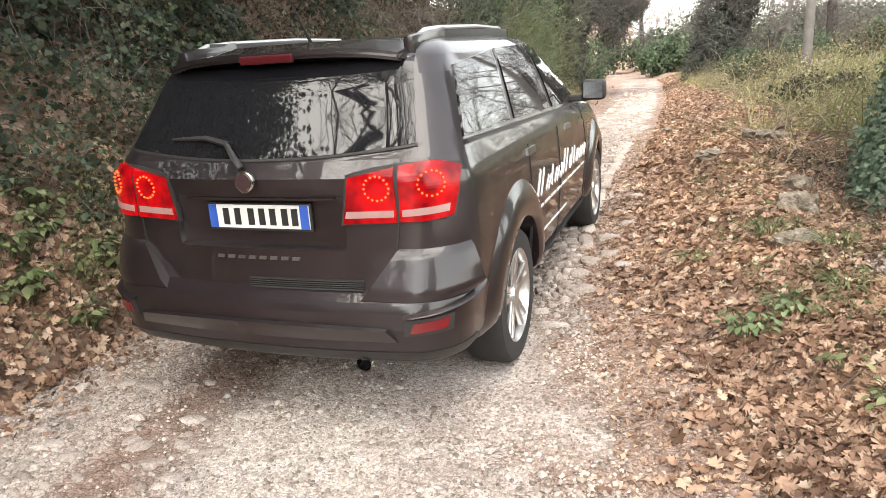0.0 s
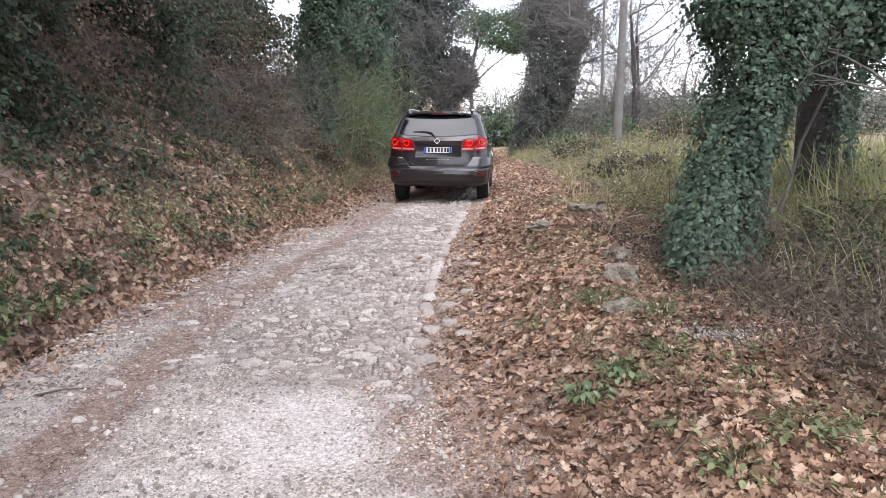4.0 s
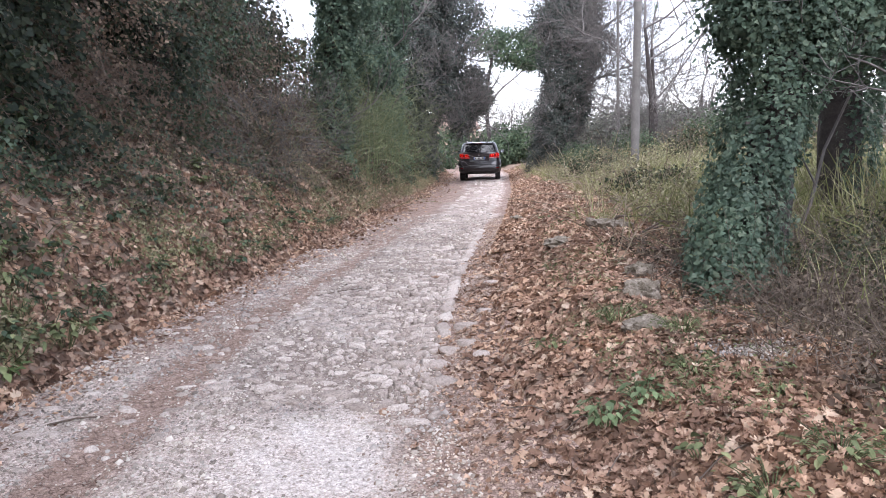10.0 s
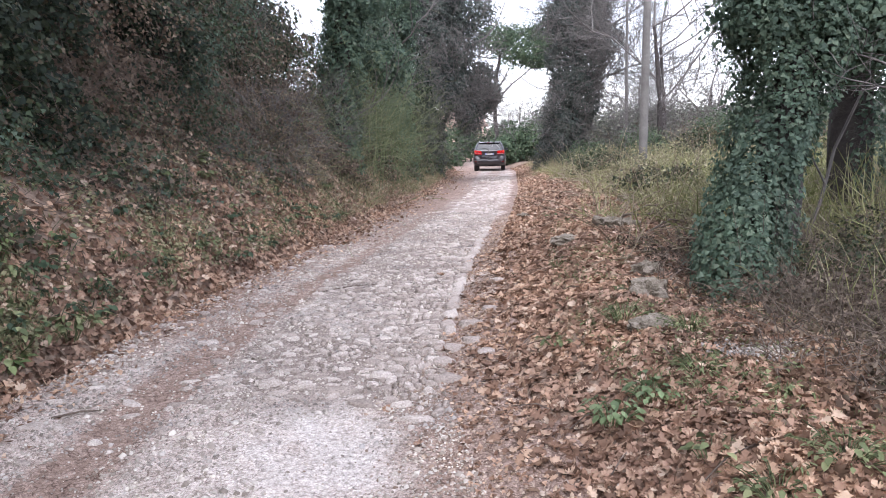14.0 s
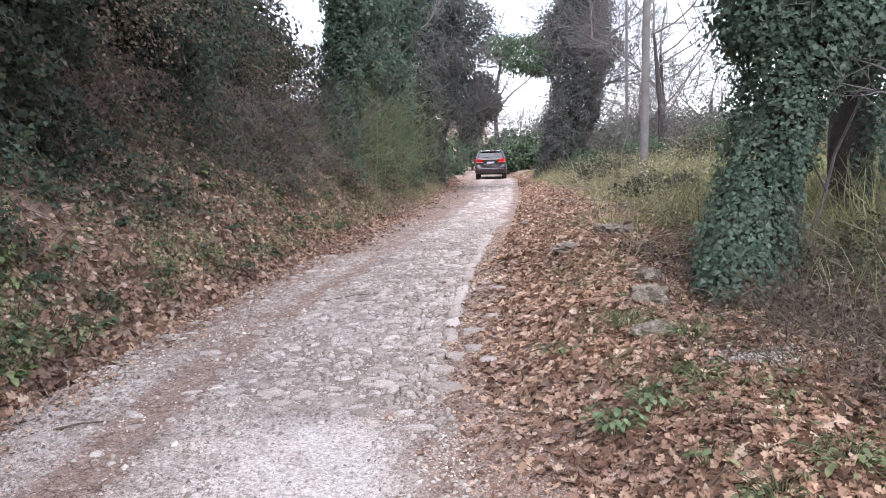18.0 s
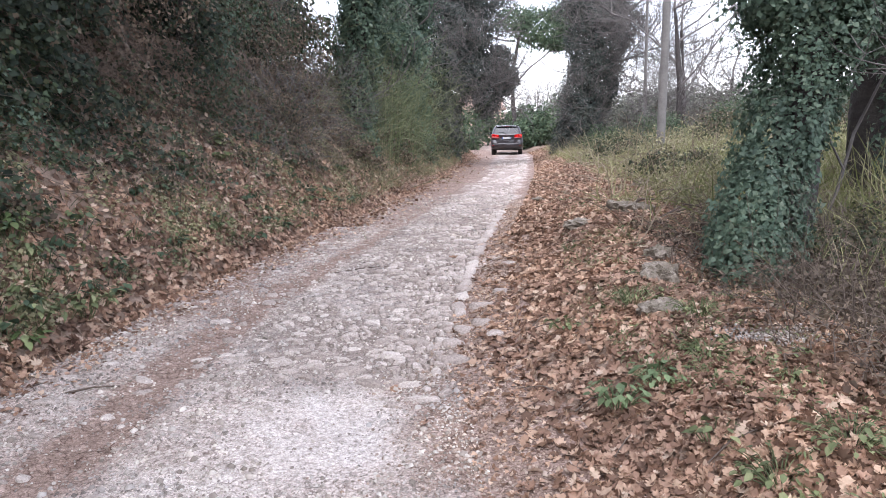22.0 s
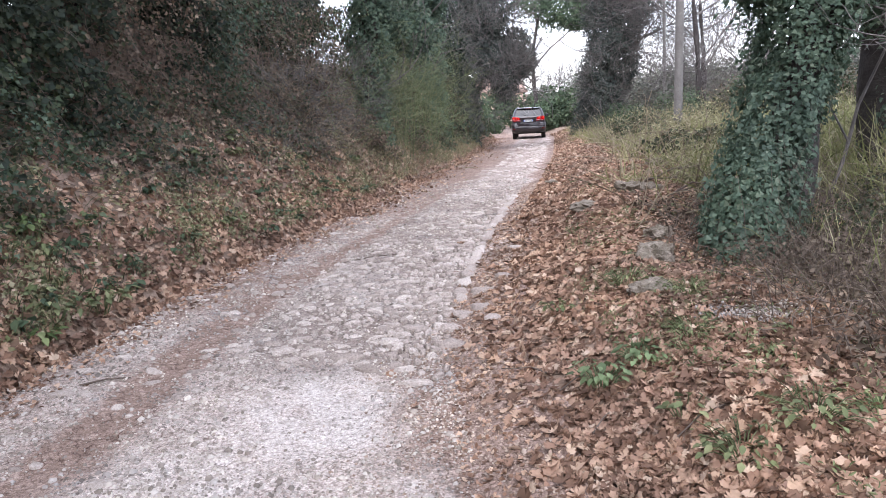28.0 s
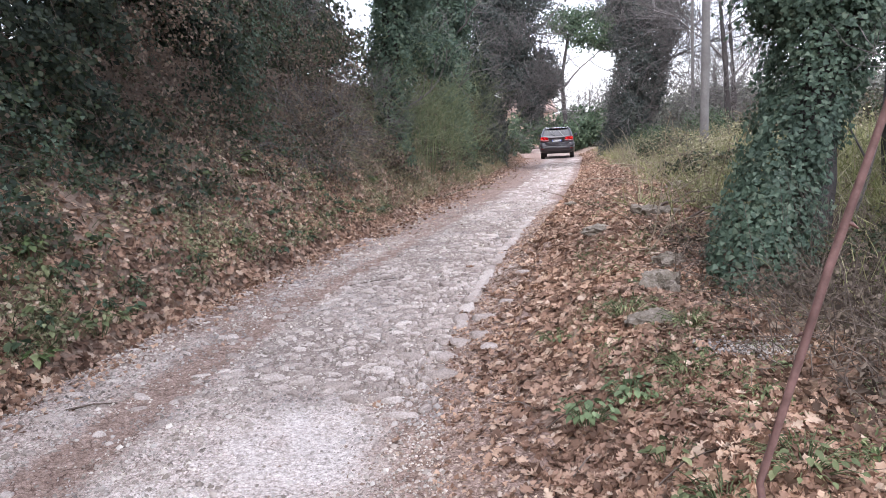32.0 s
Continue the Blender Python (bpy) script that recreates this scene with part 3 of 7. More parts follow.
def tree(label, x, y, stem, radii, ivy=None, limbs=(), clumps=(), leaf=None, leaf_size=0.08, leaf_mat=None, twig_mat=None, fork=3, depth=2, name="tree", group=""):
    """A tree: trunk, limbs, a sleeve of ivy and a crown of leaf clumps. stem: places above the root."""
    z = float(land_z(x, y))
    t = thing(name, label, "tree", group, pose(x, y, z - 0.05))
    leaf_mat = leaf_mat or M_IVY
    leaf = leaf or (IVY if 0 < y < 9 and x > 0 else SPRIG)
    stem = np.array([(0, 0, 0)] + list(stem), float)
    v, f = tube(np.array([np.interp(np.linspace(0, len(stem) - 1, 14), np.arange(len(stem)), stem[:, k]) for k in range(3)]).T,
                np.interp(np.linspace(0, 1, 14), np.linspace(0, 1, len(radii)), radii), 12)
    v[:, :2] += 0.05 * np.column_stack([wave(v[:, 0] * 3, v[:, 2], 5, x), wave(v[:, 1] * 3, v[:, 2], 5, y)])
    part_np("trunk", v, f, M_BARK, t, "", True)
    if limbs:
        for at, way, length, radius in limbs:
            pieces = []
            grow(at, way, length, radius, depth, pieces, [], fork=fork)
            part_np("limb", *joined(pieces), twig_mat or M_TWIG, t, "bare winter limb with its twigs", True)
    if ivy:
        pts, rad, n, size = ivy
        part_np("ivy_sleeve", *scatter(leaf, *sleeve(pts, rad, n, size)), leaf_mat, t, "dense dark green ivy")
    if clumps:
        part_np("crown", *scatter(leaf, *cloud(clumps, leaf_size)), leaf_mat, t, "uneven crown of many small leaves")
    return t


# the ivy-clad tree beside the lane
tree("tree wrapped in thick dark green ivy beside the lane", 2.42, 6.35, [(0.1, 0, 1.5), (0.3, 0.1, 3.0), (0.5, 0.2, 5.5)], [0.20, 0.16, 0.13, 0.1],
     ivy=([(-0.55, -1.05, -0.12), (-0.56, -0.8, 0.25), (-0.28, -0.3, 0.8), (0.02, 0, 1.4), (0.3, 0.1, 2.6), (0.55, 0.2, 4.6)], [0.34, 0.33, 0.33, 0.40, 0.62, 0.7], 36000, 0.041),
     clumps=[(0.75, 0.1, 2.25, 0.8, 0.6, 0.6, 8500), (0.1, 0.1, 2.75, 0.76, 0.6, 0.8, 9000), (-0.22, -0.05, 2.12, 0.34, 0.4, 0.26, 1500), (1.35, 0.3, 2.45, 0.65, 0.6, 0.6, 6500), (0.9, 0.2, 3.4, 1.2, 0.8, 0.9, 5000), (1.7, 0.5, 2.1, 0.42, 0.4, 0.4, 1200)],
     leaf_size=0.046, limbs=[((0.3, 0, 2.0), (-0.6, 0.1, 0.5), 0.9, 0.025), ((0.3, 0, 2.4), (0.8, 0.1, 0.4), 1.3, 0.04)])
# the dark trunk behind it
tree("dark tree trunk with ivy behind the scrub", 4.1, 8.45, [(-0.05, 0, 1.5), (-0.1, 0, 3.5), (0.1, 0, 6.0)], [0.24, 0.21, 0.18, 0.15],
     ivy=([(0.14, -0.02, 0), (0.13, 0, 1.2), (0.08, 0.03, 2.3), (0, 0, 5.0)], [0.31, 0.30, 0.44, 0.8], 13500, 0.05),
     clumps=[(-0.3, 0, 3.0, 1.1, 0.9, 0.7, 2500), (0.9, 0, 2.4, 0.7, 0.7, 0.7, 1500), (0.3, 0, 4.2, 1.6, 1.0, 1.0, 3000)], leaf_size=0.055,
     limbs=[((0, 0, 1.8), (0.9, 0, 0.3), 1.6, 0.03)])
tree("dark bare tree trunk at the meadow's edge", 4.2, 6.15, [(0.05, 0, 1.2), (0.0, 0, 2.4), (0.1, 0, 4.5)], [0.17, 0.14, 0.11, 0.07], name="bare_tree", group="bare trees",
     limbs=[((0.02, 0, 1.15), (-0.9, 0.1, 0.35), 1.1, 0.024), ((0.0, 0, 1.5), (-0.6, 0.3, 0.9), 1.5, 0.045), ((0.0, 0, 2.0), (0.7, 0.2, 0.8), 1.6, 0.05), ((0.05, 0, 3.0), (-0.4, 0.1, 0.9), 1.6, 0.045)], fork=4, depth=3)
# ivy column on the far right of the lane
tree("tall tree smothered in grey-green ivy on the bank", 3.45, 31.0, [(0.2, 0, 2.5), (0.5, 0, 5.5), (0.8, 0, 9.0)], [0.32, 0.28, 0.22, 0.15],
     ivy=([(-0.5, 0, -0.2), (-0.3, 0, 1.0), (0.25, 0, 3.0), (0.5, 0, 5.5), (0.7, 0, 8.5)], [0.95, 1.0, 1.15, 1.2, 1.05], 48000, 0.09),
     limbs=[((0.3, 0, 2.5), (0.9, -0.3, 0.5), 2.6, 0.05), ((0.4, 0, 3.5), (1.0, -0.2, 0.4), 3.0, 0.06), ((0.5, 0, 4.8), (0.9, -0.4, 0.7), 3.2, 0.06), ((0.5, 0, 4.4), (-0.8, -0.3, 0.6), 2.2, 0.05), ((0.6, 0, 6), (-0.7, 0, 0.8), 2.5, 0.05)],
     clumps=[(0.2, 0, 6.4, 1.5, 1.2, 1.0, 8000), (1.5, 0, 5.4, 1.0, 0.9, 0.7, 2200)], leaf_size=0.09, leaf_mat=M_FAR_IVY, fork=4, depth=3)
# the great ivy tree that overhangs the lane from the left bank
tree("great ivy-covered tree leaning over the lane", -2.75, 29.5, [(0.2, 0, 2.5), (0.6, 0, 5.0), (0.9, 0, 9.0)], [0.42, 0.36, 0.3, 0.2],
     ivy=([(0.15, 0, -1.8), (0.2, 0, 0.2), (0.35, 0, 2.0), (0.6, 0, 4.5), (0.8, 0, 8.0)], [0.75, 0.70, 0.9, 1.1, 1.2], 44000, 0.09),
     clumps=[(1.4, 0, 2.8, 1.0, 1.0, 0.9, 11000), (2.0, -0.2, 1.8, 0.6, 0.8, 0.8, 5000), (2.55, 0.2, 2.3, 0.6, 0.8, 0.6, 4000), (2.95, 0.1, 2.6, 0.42, 0.6, 0.42, 1700), (2.5, 0.1, 3.3, 0.6, 0.7, 0.5, 2200), (1.2, 0, 4.4, 1.3, 1.1, 1.1, 10000), (2.0, 0, 5.8, 1.2, 1.1, 0.9, 5000), (0.0, 0, 6.5, 1.7, 1.3, 1.2, 8000)],
     leaf_size=0.088, leaf_mat=M_FAR_IVY, depth=3, limbs=[((0.4, 0, 1.8), (0.9, -0.2, 0.2), 2.4, 0.07), ((0.5, 0, 3.5), (0.9, -0.3, 0.5), 2.6, 0.07)])
# ivy trunks on the left bank
tree("ivy-clad tree on the lane's steep bank", -3.05, 21.5, [(0.1, 0, 2.5), (0.3, 0, 5.5), (0.4, 0, 7.5)], [0.28, 0.24, 0.18, 0.12],
     ivy=([(0.3, 0, -1.6), (0.25, 0, 0.5), (0.2, 0, 2.5), (0.35, 0, 5.0), (0.4, 0, 7.0)], [0.6, 0.6, 0.62, 0.75, 0.9], 26000, 0.085),
     limbs=[((0.2, 0, 2.0), (0.5, -0.8, 0.3), 1.8, 0.03), ((0.2, 0, 3.0), (0.7, -0.6, 0.2), 2.0, 0.03), ((0.2, 0, 1.2), (0.4, -0.8, 0.2), 1.6, 0.025)], depth=3,
     clumps=[(-0.3, 0.3, 3.6, 1.2, 1.0, 0.9, 6000), (0.2, 0, 5.2, 1.3, 1.1, 1.0, 6000)], leaf_size=0.085)
tree("ivy-clad trunk rising from the thicket", -3.15, 15.2, [(0.05, 0, 1.5), (0.15, 0, 3.5), (0.3, 0, 6.0)], [0.24, 0.2, 0.16, 0.12],
     ivy=([(0, 0, -0.9), (0, 0, 0.3), (0.1, 0, 1.6), (0.2, 0, 3.5), (0.3, 0, 5.5)], [0.42, 0.40, 0.42, 0.5, 0.6], 18000, 0.075),
     clumps=[(0.9, 0.6, 2.2, 0.55, 0.5, 0.5, 1800), (0.5, 0.2, 3.6, 0.8, 0.8, 0.6, 2600)], leaf_size=0.075,
     limbs=[((0.1, 0, 1.0), (0.8, 0, 0.4), 1.2, 0.025)])
tree("ivy-clad trunk in the dark thicket", -5.6, 9.4, [(0.1, 0, 1.5), (0.1, 0, 3.0), (0.2, 0, 5.0)], [0.25, 0.2, 0.15, 0.1],
     ivy=([(0, 0, -0.5), (0, 0, 1.0), (0.1, 0, 2.5), (0.2, 0, 4.5)], [0.5, 0.55, 0.7, 0.9], 14000, 0.06),
     clumps=[(-0.6, -0.5, 2.2, 1.5, 1.2, 0.9, 8000), (0.7, 0.6, 1.3, 0.8, 0.8, 0.6, 3000)], leaf_size=0.062, limbs=[((0.1, 0, 1.4), (0.8, 0, 0.4), 1.4, 0.03)])
tree("evergreen tree with drooping sprays in the thicket", -6.4, 6.4, [(0.1, 0, 1.5), (0.1, 0, 3.0), (0.2, 0, 5.0)], [0.22, 0.18, 0.14, 0.1],
     ivy=([(0, 0, -0.5), (0, 0, 1.0), (0.1, 0, 2.5), (0.2, 0, 4.5)], [0.6, 0.7, 0.8, 1.0], 13000, 0.058),
     clumps=[(0.6, -0.5, 1.6, 1.3, 1.3, 0.9, 9000), (0.2, -1.5, 2.6, 1.4, 1.4, 1.0, 8000)], leaf_size=0.06, limbs=[((0.1, 0, 1.4), (0.8, 0, 0.4), 1.4, 0.03)])
# beyond the halted car
tree("tall slim tree with a round green crown", 0.75, 52.0, [(-0.1, 0, 2.5), (-0.25, 0, 5.0), (0.3, 0, 8.0)], [0.17, 0.15, 0.13, 0.1],
     clumps=[(2.0, 0, 8.3, 2.4, 1.5, 1.5, 7000), (0.0, 0, 8.9, 1.6, 1.2, 1.0, 2600), (4.0, 0, 8.9, 1.9, 1.2, 1.3, 4200), (3.2, 0, 7.3, 1.4, 1.0, 0.6, 1700)], leaf_size=0.15, leaf_mat=M_HEDGE,
     limbs=[((-0.1, 0, 3.4), (-0.7, 0, 0.4), 1.8, 0.07), ((-0.1, 0, 4.4), (0.6, 0, 0.9), 3.4, 0.08)])
for bx, by, bh in ((2.6, 60.0, 4.5), (4.6, 63.0, 5.0), (0.6, 66.0, 4.0)):
    tree("bare winter tree against the white sky", bx, by, [(0, 0, bh * 0.25), (0.1, 0, bh * 0.5)], [0.10, 0.08, 0.06], name="bare_tree", group="bare trees",
         limbs=[((0, 0, bh * 0.2), (0.4, 0, 1), bh * 0.42, 0.05), ((0, 0, bh * 0.3), (-0.5, 0, 1), bh * 0.4, 0.05), ((0.05, 0, bh * 0.45), (0.1, 0.2, 1), bh * 0.42, 0.05)], fork=4, depth=3)
for bx, by, bh, lean in ((5.35, 22.5, 6.5, -0.3), (6.3, 26.0, 6.0, -0.2), (8.8, 24.0, 5.0, 0.2)):
    tree("bare tree with spreading grey branches on the bank", bx, by, [(lean * 0.3, 0, bh * 0.3), (lean, 0, bh * 0.6)], [0.09, 0.07, 0.045], name="bare_tree", group="bare trees",
         limbs=[((lean * 0.2, 0, bh * 0.25), (0.8, 0, 0.8), bh * 0.36, 0.03), ((lean * 0.4, 0, bh * 0.35), (-0.8, 0, 0.9), bh * 0.4, 0.034), ((lean * 0.7, 0, bh * 0.45), (0.9, 0.2, 0.35), bh * 0.42, 0.034), ((lean, 0, bh * 0.6), (0.7, -0.3, 0.4), bh * 0.4, 0.034), ((lean, 0, bh * 0.6), (0.1, 0.2, 1), bh * 0.4, 0.04)], fork=5, depth=3)


def shrub(label, x, y, clumps, size, material, twigs=0, name="shrub", leaf=PLAIN, stem=0.02):
    z = float(land_z(x, y))
    t = thing(name, label, "shrub", "", pose(x, y, z - 0.05))
    pieces, tips = [], []
    for k in range(max(4, twigs)):
        a = rng.uniform(0, 2 * np.pi)
        c = clumps[rng.integers(len(clumps))]
        grow((0.2 * math.cos(a), 0.2 * math.sin(a), 0), (c[0] + 0.6 * math.cos(a), c[1] + 0.6 * math.sin(a), max(0.6, c[2])), max(0.6, c[2]) * 1.1, stem, 2, pieces, tips)
    tagged(part_np("stem_tangle", *joined(pieces), M_STEM, t, "", True), "thin brown stems", kind="stuff")
    if math.hypot(x, y) < 9:
        leaf = SPRIG
    else:
        leaf, size, clumps = SPRIG, size * 1.08, [(*c[:6], c[6] * 1.35) for c in clumps]
    part_np("foliage", *scatter(leaf, *cloud(clumps, size)), material, t)
    return t


shrub("rounded green hedge beyond the lane's end", 2.6, 48.5, [(-1.0, 0, 0.8, 1.3, 1.2, 1.0, 2200), (0.6, 0.3, 1.3, 1.5, 1.2, 1.2, 2600), (2.2, 0, 1.5, 1.4, 1.2, 1.5, 2300)], 0.16, M_HEDGE, name="hedge")
shrub("dark green bush beside the lane's bend", -2.6, 50.5, [(0, 0, 0.8, 0.9, 0.9, 0.9, 1100), (-1.4, 0.4, 1.0, 1.0, 1.0, 1.1, 1300)], 0.15, M_HEDGE)
shrub("tall green hedge closing the lane's bend", 1.0, 56.0, [(-3.2, 0, 1.2, 2.0, 1.0, 1.5, 1800), (0.5, 0, 1.3, 2.0, 1.2, 1.5, 2200), (4.0, 0, 1.8, 2.4, 1.2, 2.0, 2400)], 0.2, M_HEDGE, name="hedge")
for sx, sy, sh in ((7.6, 27, 1.6), (9.6, 25, 1.7), (11.8, 26, 1.6), (14.5, 27, 1.8), (6.0, 30, 1.9), (18, 30, 2.2), (23, 33, 2.6)):
    shrub("tangled scrub on the bank's top, coloured grey for mist", sx, sy, [(0, 0, sh * 0.5, 1.5, 1.2, sh * 0.55, 1800), (0.9, 0.3, sh * 0.6, 1.1, 1.0, sh * 0.5, 1000)], 0.10, M_HAZED_SCRUB, 14)
for sx, sy, sh in ((3.3, 4.9, 0.5), (3.9, 6.3, 0.6), (2.8, 4.2, 0.35), (5.4, 8.2, 0.7), (3.1, 5.6, 0.4), (4.3, 5.4, 0.6), (2.5, 4.9, 0.3), (3.4, 3.8, 0.4)):
    shrub("low scrub of thin dry stems and small leaves", sx, sy, [(0, 0, sh * 0.5, 0.6, 0.55, sh * 0.55, 2000), (-0.4, 0.3, sh * 0.4, 0.45, 0.4, sh * 0.45, 1200)], 0.034, M_BRAMBLE if sx > 3 else M_DRY, 9, stem=0.0022)
for sx, sy, sh in ((3.0, 12.5, 0.5), (5.2, 17.5, 0.8), (3.1, 20.0, 0.7), (4.6, 22.0, 1.1), (3.4, 25.5, 1.1), (6.4, 20.5, 1.1), (7.5, 17.0, 0.9)):
    shrub("dry tangled scrub in the bank's long grass", sx, sy, [(0, 0, sh * 0.5, 0.8, 0.7, sh * 0.55, 1000), (0.4, 0.3, sh * 0.5, 0.6, 0.5, sh * 0.5, 600)], 0.055, M_HEDGE if sh > 1.0 else M_BRAMBLE, 12, stem=0.006)


# ---- the thicket on the left bank ----
def thicket(n, y0, y1, size, template, material, name, label, choose, low=0.0, power=1.0):
    y = y0 + (y1 - y0) * rng.uniform(size=n) ** power
    top = np.interp(y, [0, 6.5, 8.0, 9.5, 11.5, 12.7, 14.3, 15.5, 18, 24, 30, 36, 44], [4.8, 4.8, 4.9, 4.9, 4.7, 3.85, 3.65, 3.75, 3.6, 3.6, 3.6, 2.6, 1.2]) + 0.35 * wave(y, y * 0, 1.1, 3.0) + 0.25 * wave(y, y * 0, 3.7, 1.0)
    start = 0.74 + low + 0.25 * wave(y, y * 0, 0.9, 6.0) - 0.25 * smooth(11, 20, y)
    u = rng.uniform(size=n)
    h = start + (top - start) * u
    front = 0.42 + 0.50 * np.minimum(h, 2.4) + 0.55 * wave(y, h * 1.6, 1.5, 2.0) + 0.24 * wave(y, h * 2.0, 4.5, 5.0)
    front = front - 0.3 * smooth(13, 22, y) - 0.55 * np.exp(-((y - 8.6) / 2.0) ** 2 - ((h - 3.0) / 0.65) ** 2) + 0.25 * np.exp(-((y - 8.8) / 1.6) ** 2 - ((h - 1.5) / 0.5) ** 2)
    deep = rng.exponential(0.20, n)
    x = left_edge(y) - front - deep
    z = np.maximum(road_z(y) + h, land_z(x, y) + 0.02)
    keep = choose(y, h, x)
    pos = np.stack([x, y, z], -1)[keep]
    m = len(pos)
    rot = turns(m, np.tile([1.0, -0.35, 0.55], (m, 1)), 0.55)
    s = size * rng.uniform(0.55, 1.3, m) * (1 + 0.5 * smooth(10, 30, pos[:, 1]))
    return tagged(new(name, mesh_of(name, *scatter(template, pos, rot, s), material)), label, "thicket", kind="stuff")


def drift(y, h, x):
    return wave(y * 0.9, h * 1.3, 1.3, 9.0) + 0.5 * wave(y, h, 4.0, 2.0)


def dark_top(y, h):
    """Where dark evergreens close the bank's top."""
    return (y < 9.3) & (h > 1.75 + 0.45 * wave(y, h, 1.3, 5.0) + 0.25 * rng.normal(size=len(y)))


def zone(y, h, y0, h0, sy, sh):
    return np.exp(-((y - y0 + 0.5 * sy * wave(y, h, 2.1, 4.0)) / sy) ** 2 - ((h - h0 + 0.5 * sh * wave(y, h, 2.7, 1.0)) / sh) ** 2)


def brown_stretch(y, h):
    """Where withered growth hangs down the bank: a great heap, a curtain and the hollow beneath it."""
    return np.clip(1.4 * zone(y, h, 13.4, 1.2, 2.2, 1.5) + 1.2 * zone(y, h, 8.1, 2.7, 0.8, 1.0) + 0.9 * zone(y, h, 9.0, 1.4, 0.7, 0.5) + 0.35 * smooth(6.0, 7.0, y) * (1 - smooth(1.0, 1.5, h)) * (y < 20), 0, 1.3)


def green_stretch(y, h):
    """Where bramble bushes are in full leaf."""
    return np.clip(zone(y, h, 10.1, 1.2, 0.8, 0.7) + zone(y, h, 6.4, 1.4, 0.9, 0.6) + 0.8 * zone(y, h, 10.2, 2.9, 0.9, 0.7) + 0.8 * zone(y, h, 16.5, 2.6, 1.2, 0.7), 0, 1)


thicket(90000, 0.5, 40, 0.043, IVY, M_IVY, "ivy", "dark green ivy hanging over the steep bank", lambda y, h, x: (drift(y, h, x) + rng.normal(size=len(y)) * 0.35 - 1.1 * brown_stretch(y, h) + 0.4 * green_stretch(y, h) > 0.05) & ~dark_top(y, h), power=1.4)
thicket(48000, 0.5, 9.5, 0.072, SPRIG, M_EVERGREEN, "evergreen_thicket", "dark evergreen foliage high on the bank", lambda y, h, x: dark_top(y, h) & (brown_stretch(y, h) < 0.5))
thicket(110000, 0.5, 40, 0.056, SPRIG, M_BRAMBLE, "brambles", "tangled green and brown brambles on the steep bank", lambda y, h, x: drift(y, h, x) + rng.normal(size=len(y)) * 0.5 < 0.35 - 0.3 * dark_top(y, h) - 0.5 * brown_stretch(y, h) + 0.8 * green_stretch(y, h), power=1.3)
thicket(34000, 10.5, 18, 0.052, SPRIG, M_FERN, "withered_fern", "heap of withered brown fern and leaves on the bank", lambda y, h, x: (brown_stretch(y, h) + 0.25 * rng.normal(size=len(y)) > 0.5) & (h < 3.0))
thicket(12000, 6.8, 10.2, 0.052, SPRIG, M_FERN, "withered_fern", "curtain of withered leaves hanging on the bank", lambda y, h, x: brown_stretch(y, h) + 0.25 * rng.normal(size=len(y)) > 0.65)
thicket(16000, 5, 18, 0.05, IVY, M_HEDGE, "brambles", "green bramble bushes in leaf on the steep bank", lambda y, h, x: green_stretch(y, h) + rng.normal(size=len(y)) * 0.2 > 0.55)
thicket(80000, 0.5, 36, 0.050, SPRIG, M_DRY, "dry_foliage", "withered brown leaves in the thicket", lambda y, h, x: (drift(y, h, x) + rng.normal(size=len(y)) * 0.35 < 0.0 + 1.0 * brown_stretch(y, h) - 0.6 * green_stretch(y, h)) & (~dark_top(y, h) | (brown_stretch(y, h) > 0.5)), power=1.3)


def stems(n, y0, y1, name, label, length, radius, material, choose=None):
    """Arching stems through the thicket."""
    pieces = []
    for _ in range(n):
        y = y0 + (y1 - y0) * rng.uniform() ** 1.4
        h = rng.uniform(0.4, 2.9)
        if choose and not choose(y, h):
            continue
        x = float(left_edge(y)) - 0.35 - 0.5 * min(h, 2.4) - rng.uniform(-0.1, 0.5)
        p = np.array([x, y, max(float(road_z(y)) + h, float(land_z(x, y)))])
        d = unit(np.array([rng.normal() * 0.5 + 0.25, rng.normal(), rng.normal() * 0.7 + 0.3]))
        L = length * rng.uniform(0.5, 1.4)
        pts = [p]
        for _ in range(5):
            d = unit(d + [0.05, 0, -0.22] + rng.normal(size=3) * 0.16)
            pts.append(pts[-1] + d * L / 5)
        pieces.append(tube(pts, np.linspace(radius, radius * 0.4, 6), 3))
    return tagged(new(name, mesh_of(name, *joined(pieces), material)), label, "thicket", kind="stuff")


pieces = []
for k in range(420):
    y = 4.5 + 13 * rng.uniform()
    h = rng.uniform(2.2, 4.6)
    p = np.array([float(left_edge(y)) - 0.55 - 0.5 * min(h, 2.4) - rng.uniform(-0.15, 0.35), y, float(road_z(y)) + h])
    d, pts, L = unit(np.array([0.25 + 0.3 * rng.normal(), 0.5 * rng.normal(), -0.3])), [], rng.uniform(0.5, 1.5)
    for q in range(6):
        pts.append(p)
        d = unit(d + [0.02, 0, -0.35] + rng.normal(size=3) * 0.15)
        p = p + d * L / 5
    pieces.append(tube(pts, np.linspace(0.0055, 0.002, 6), 3))
tagged(new("hanging_vines", mesh_of("hanging_vines", *joined(pieces), M_STEM)), "thin bare vines hanging down the thicket", "vines", kind="stuff")
stems(2000, 1.5, 32, "bramble_stems", "thin arching brown bramble stems", 0.7, 0.0038, M_STEM)
stems(1100, 11.2, 16.5, "bracken", "pale withered bracken stems tangled on the bank", 0.55, 0.0042, M_STRAW, lambda y, h: h < 2.3)


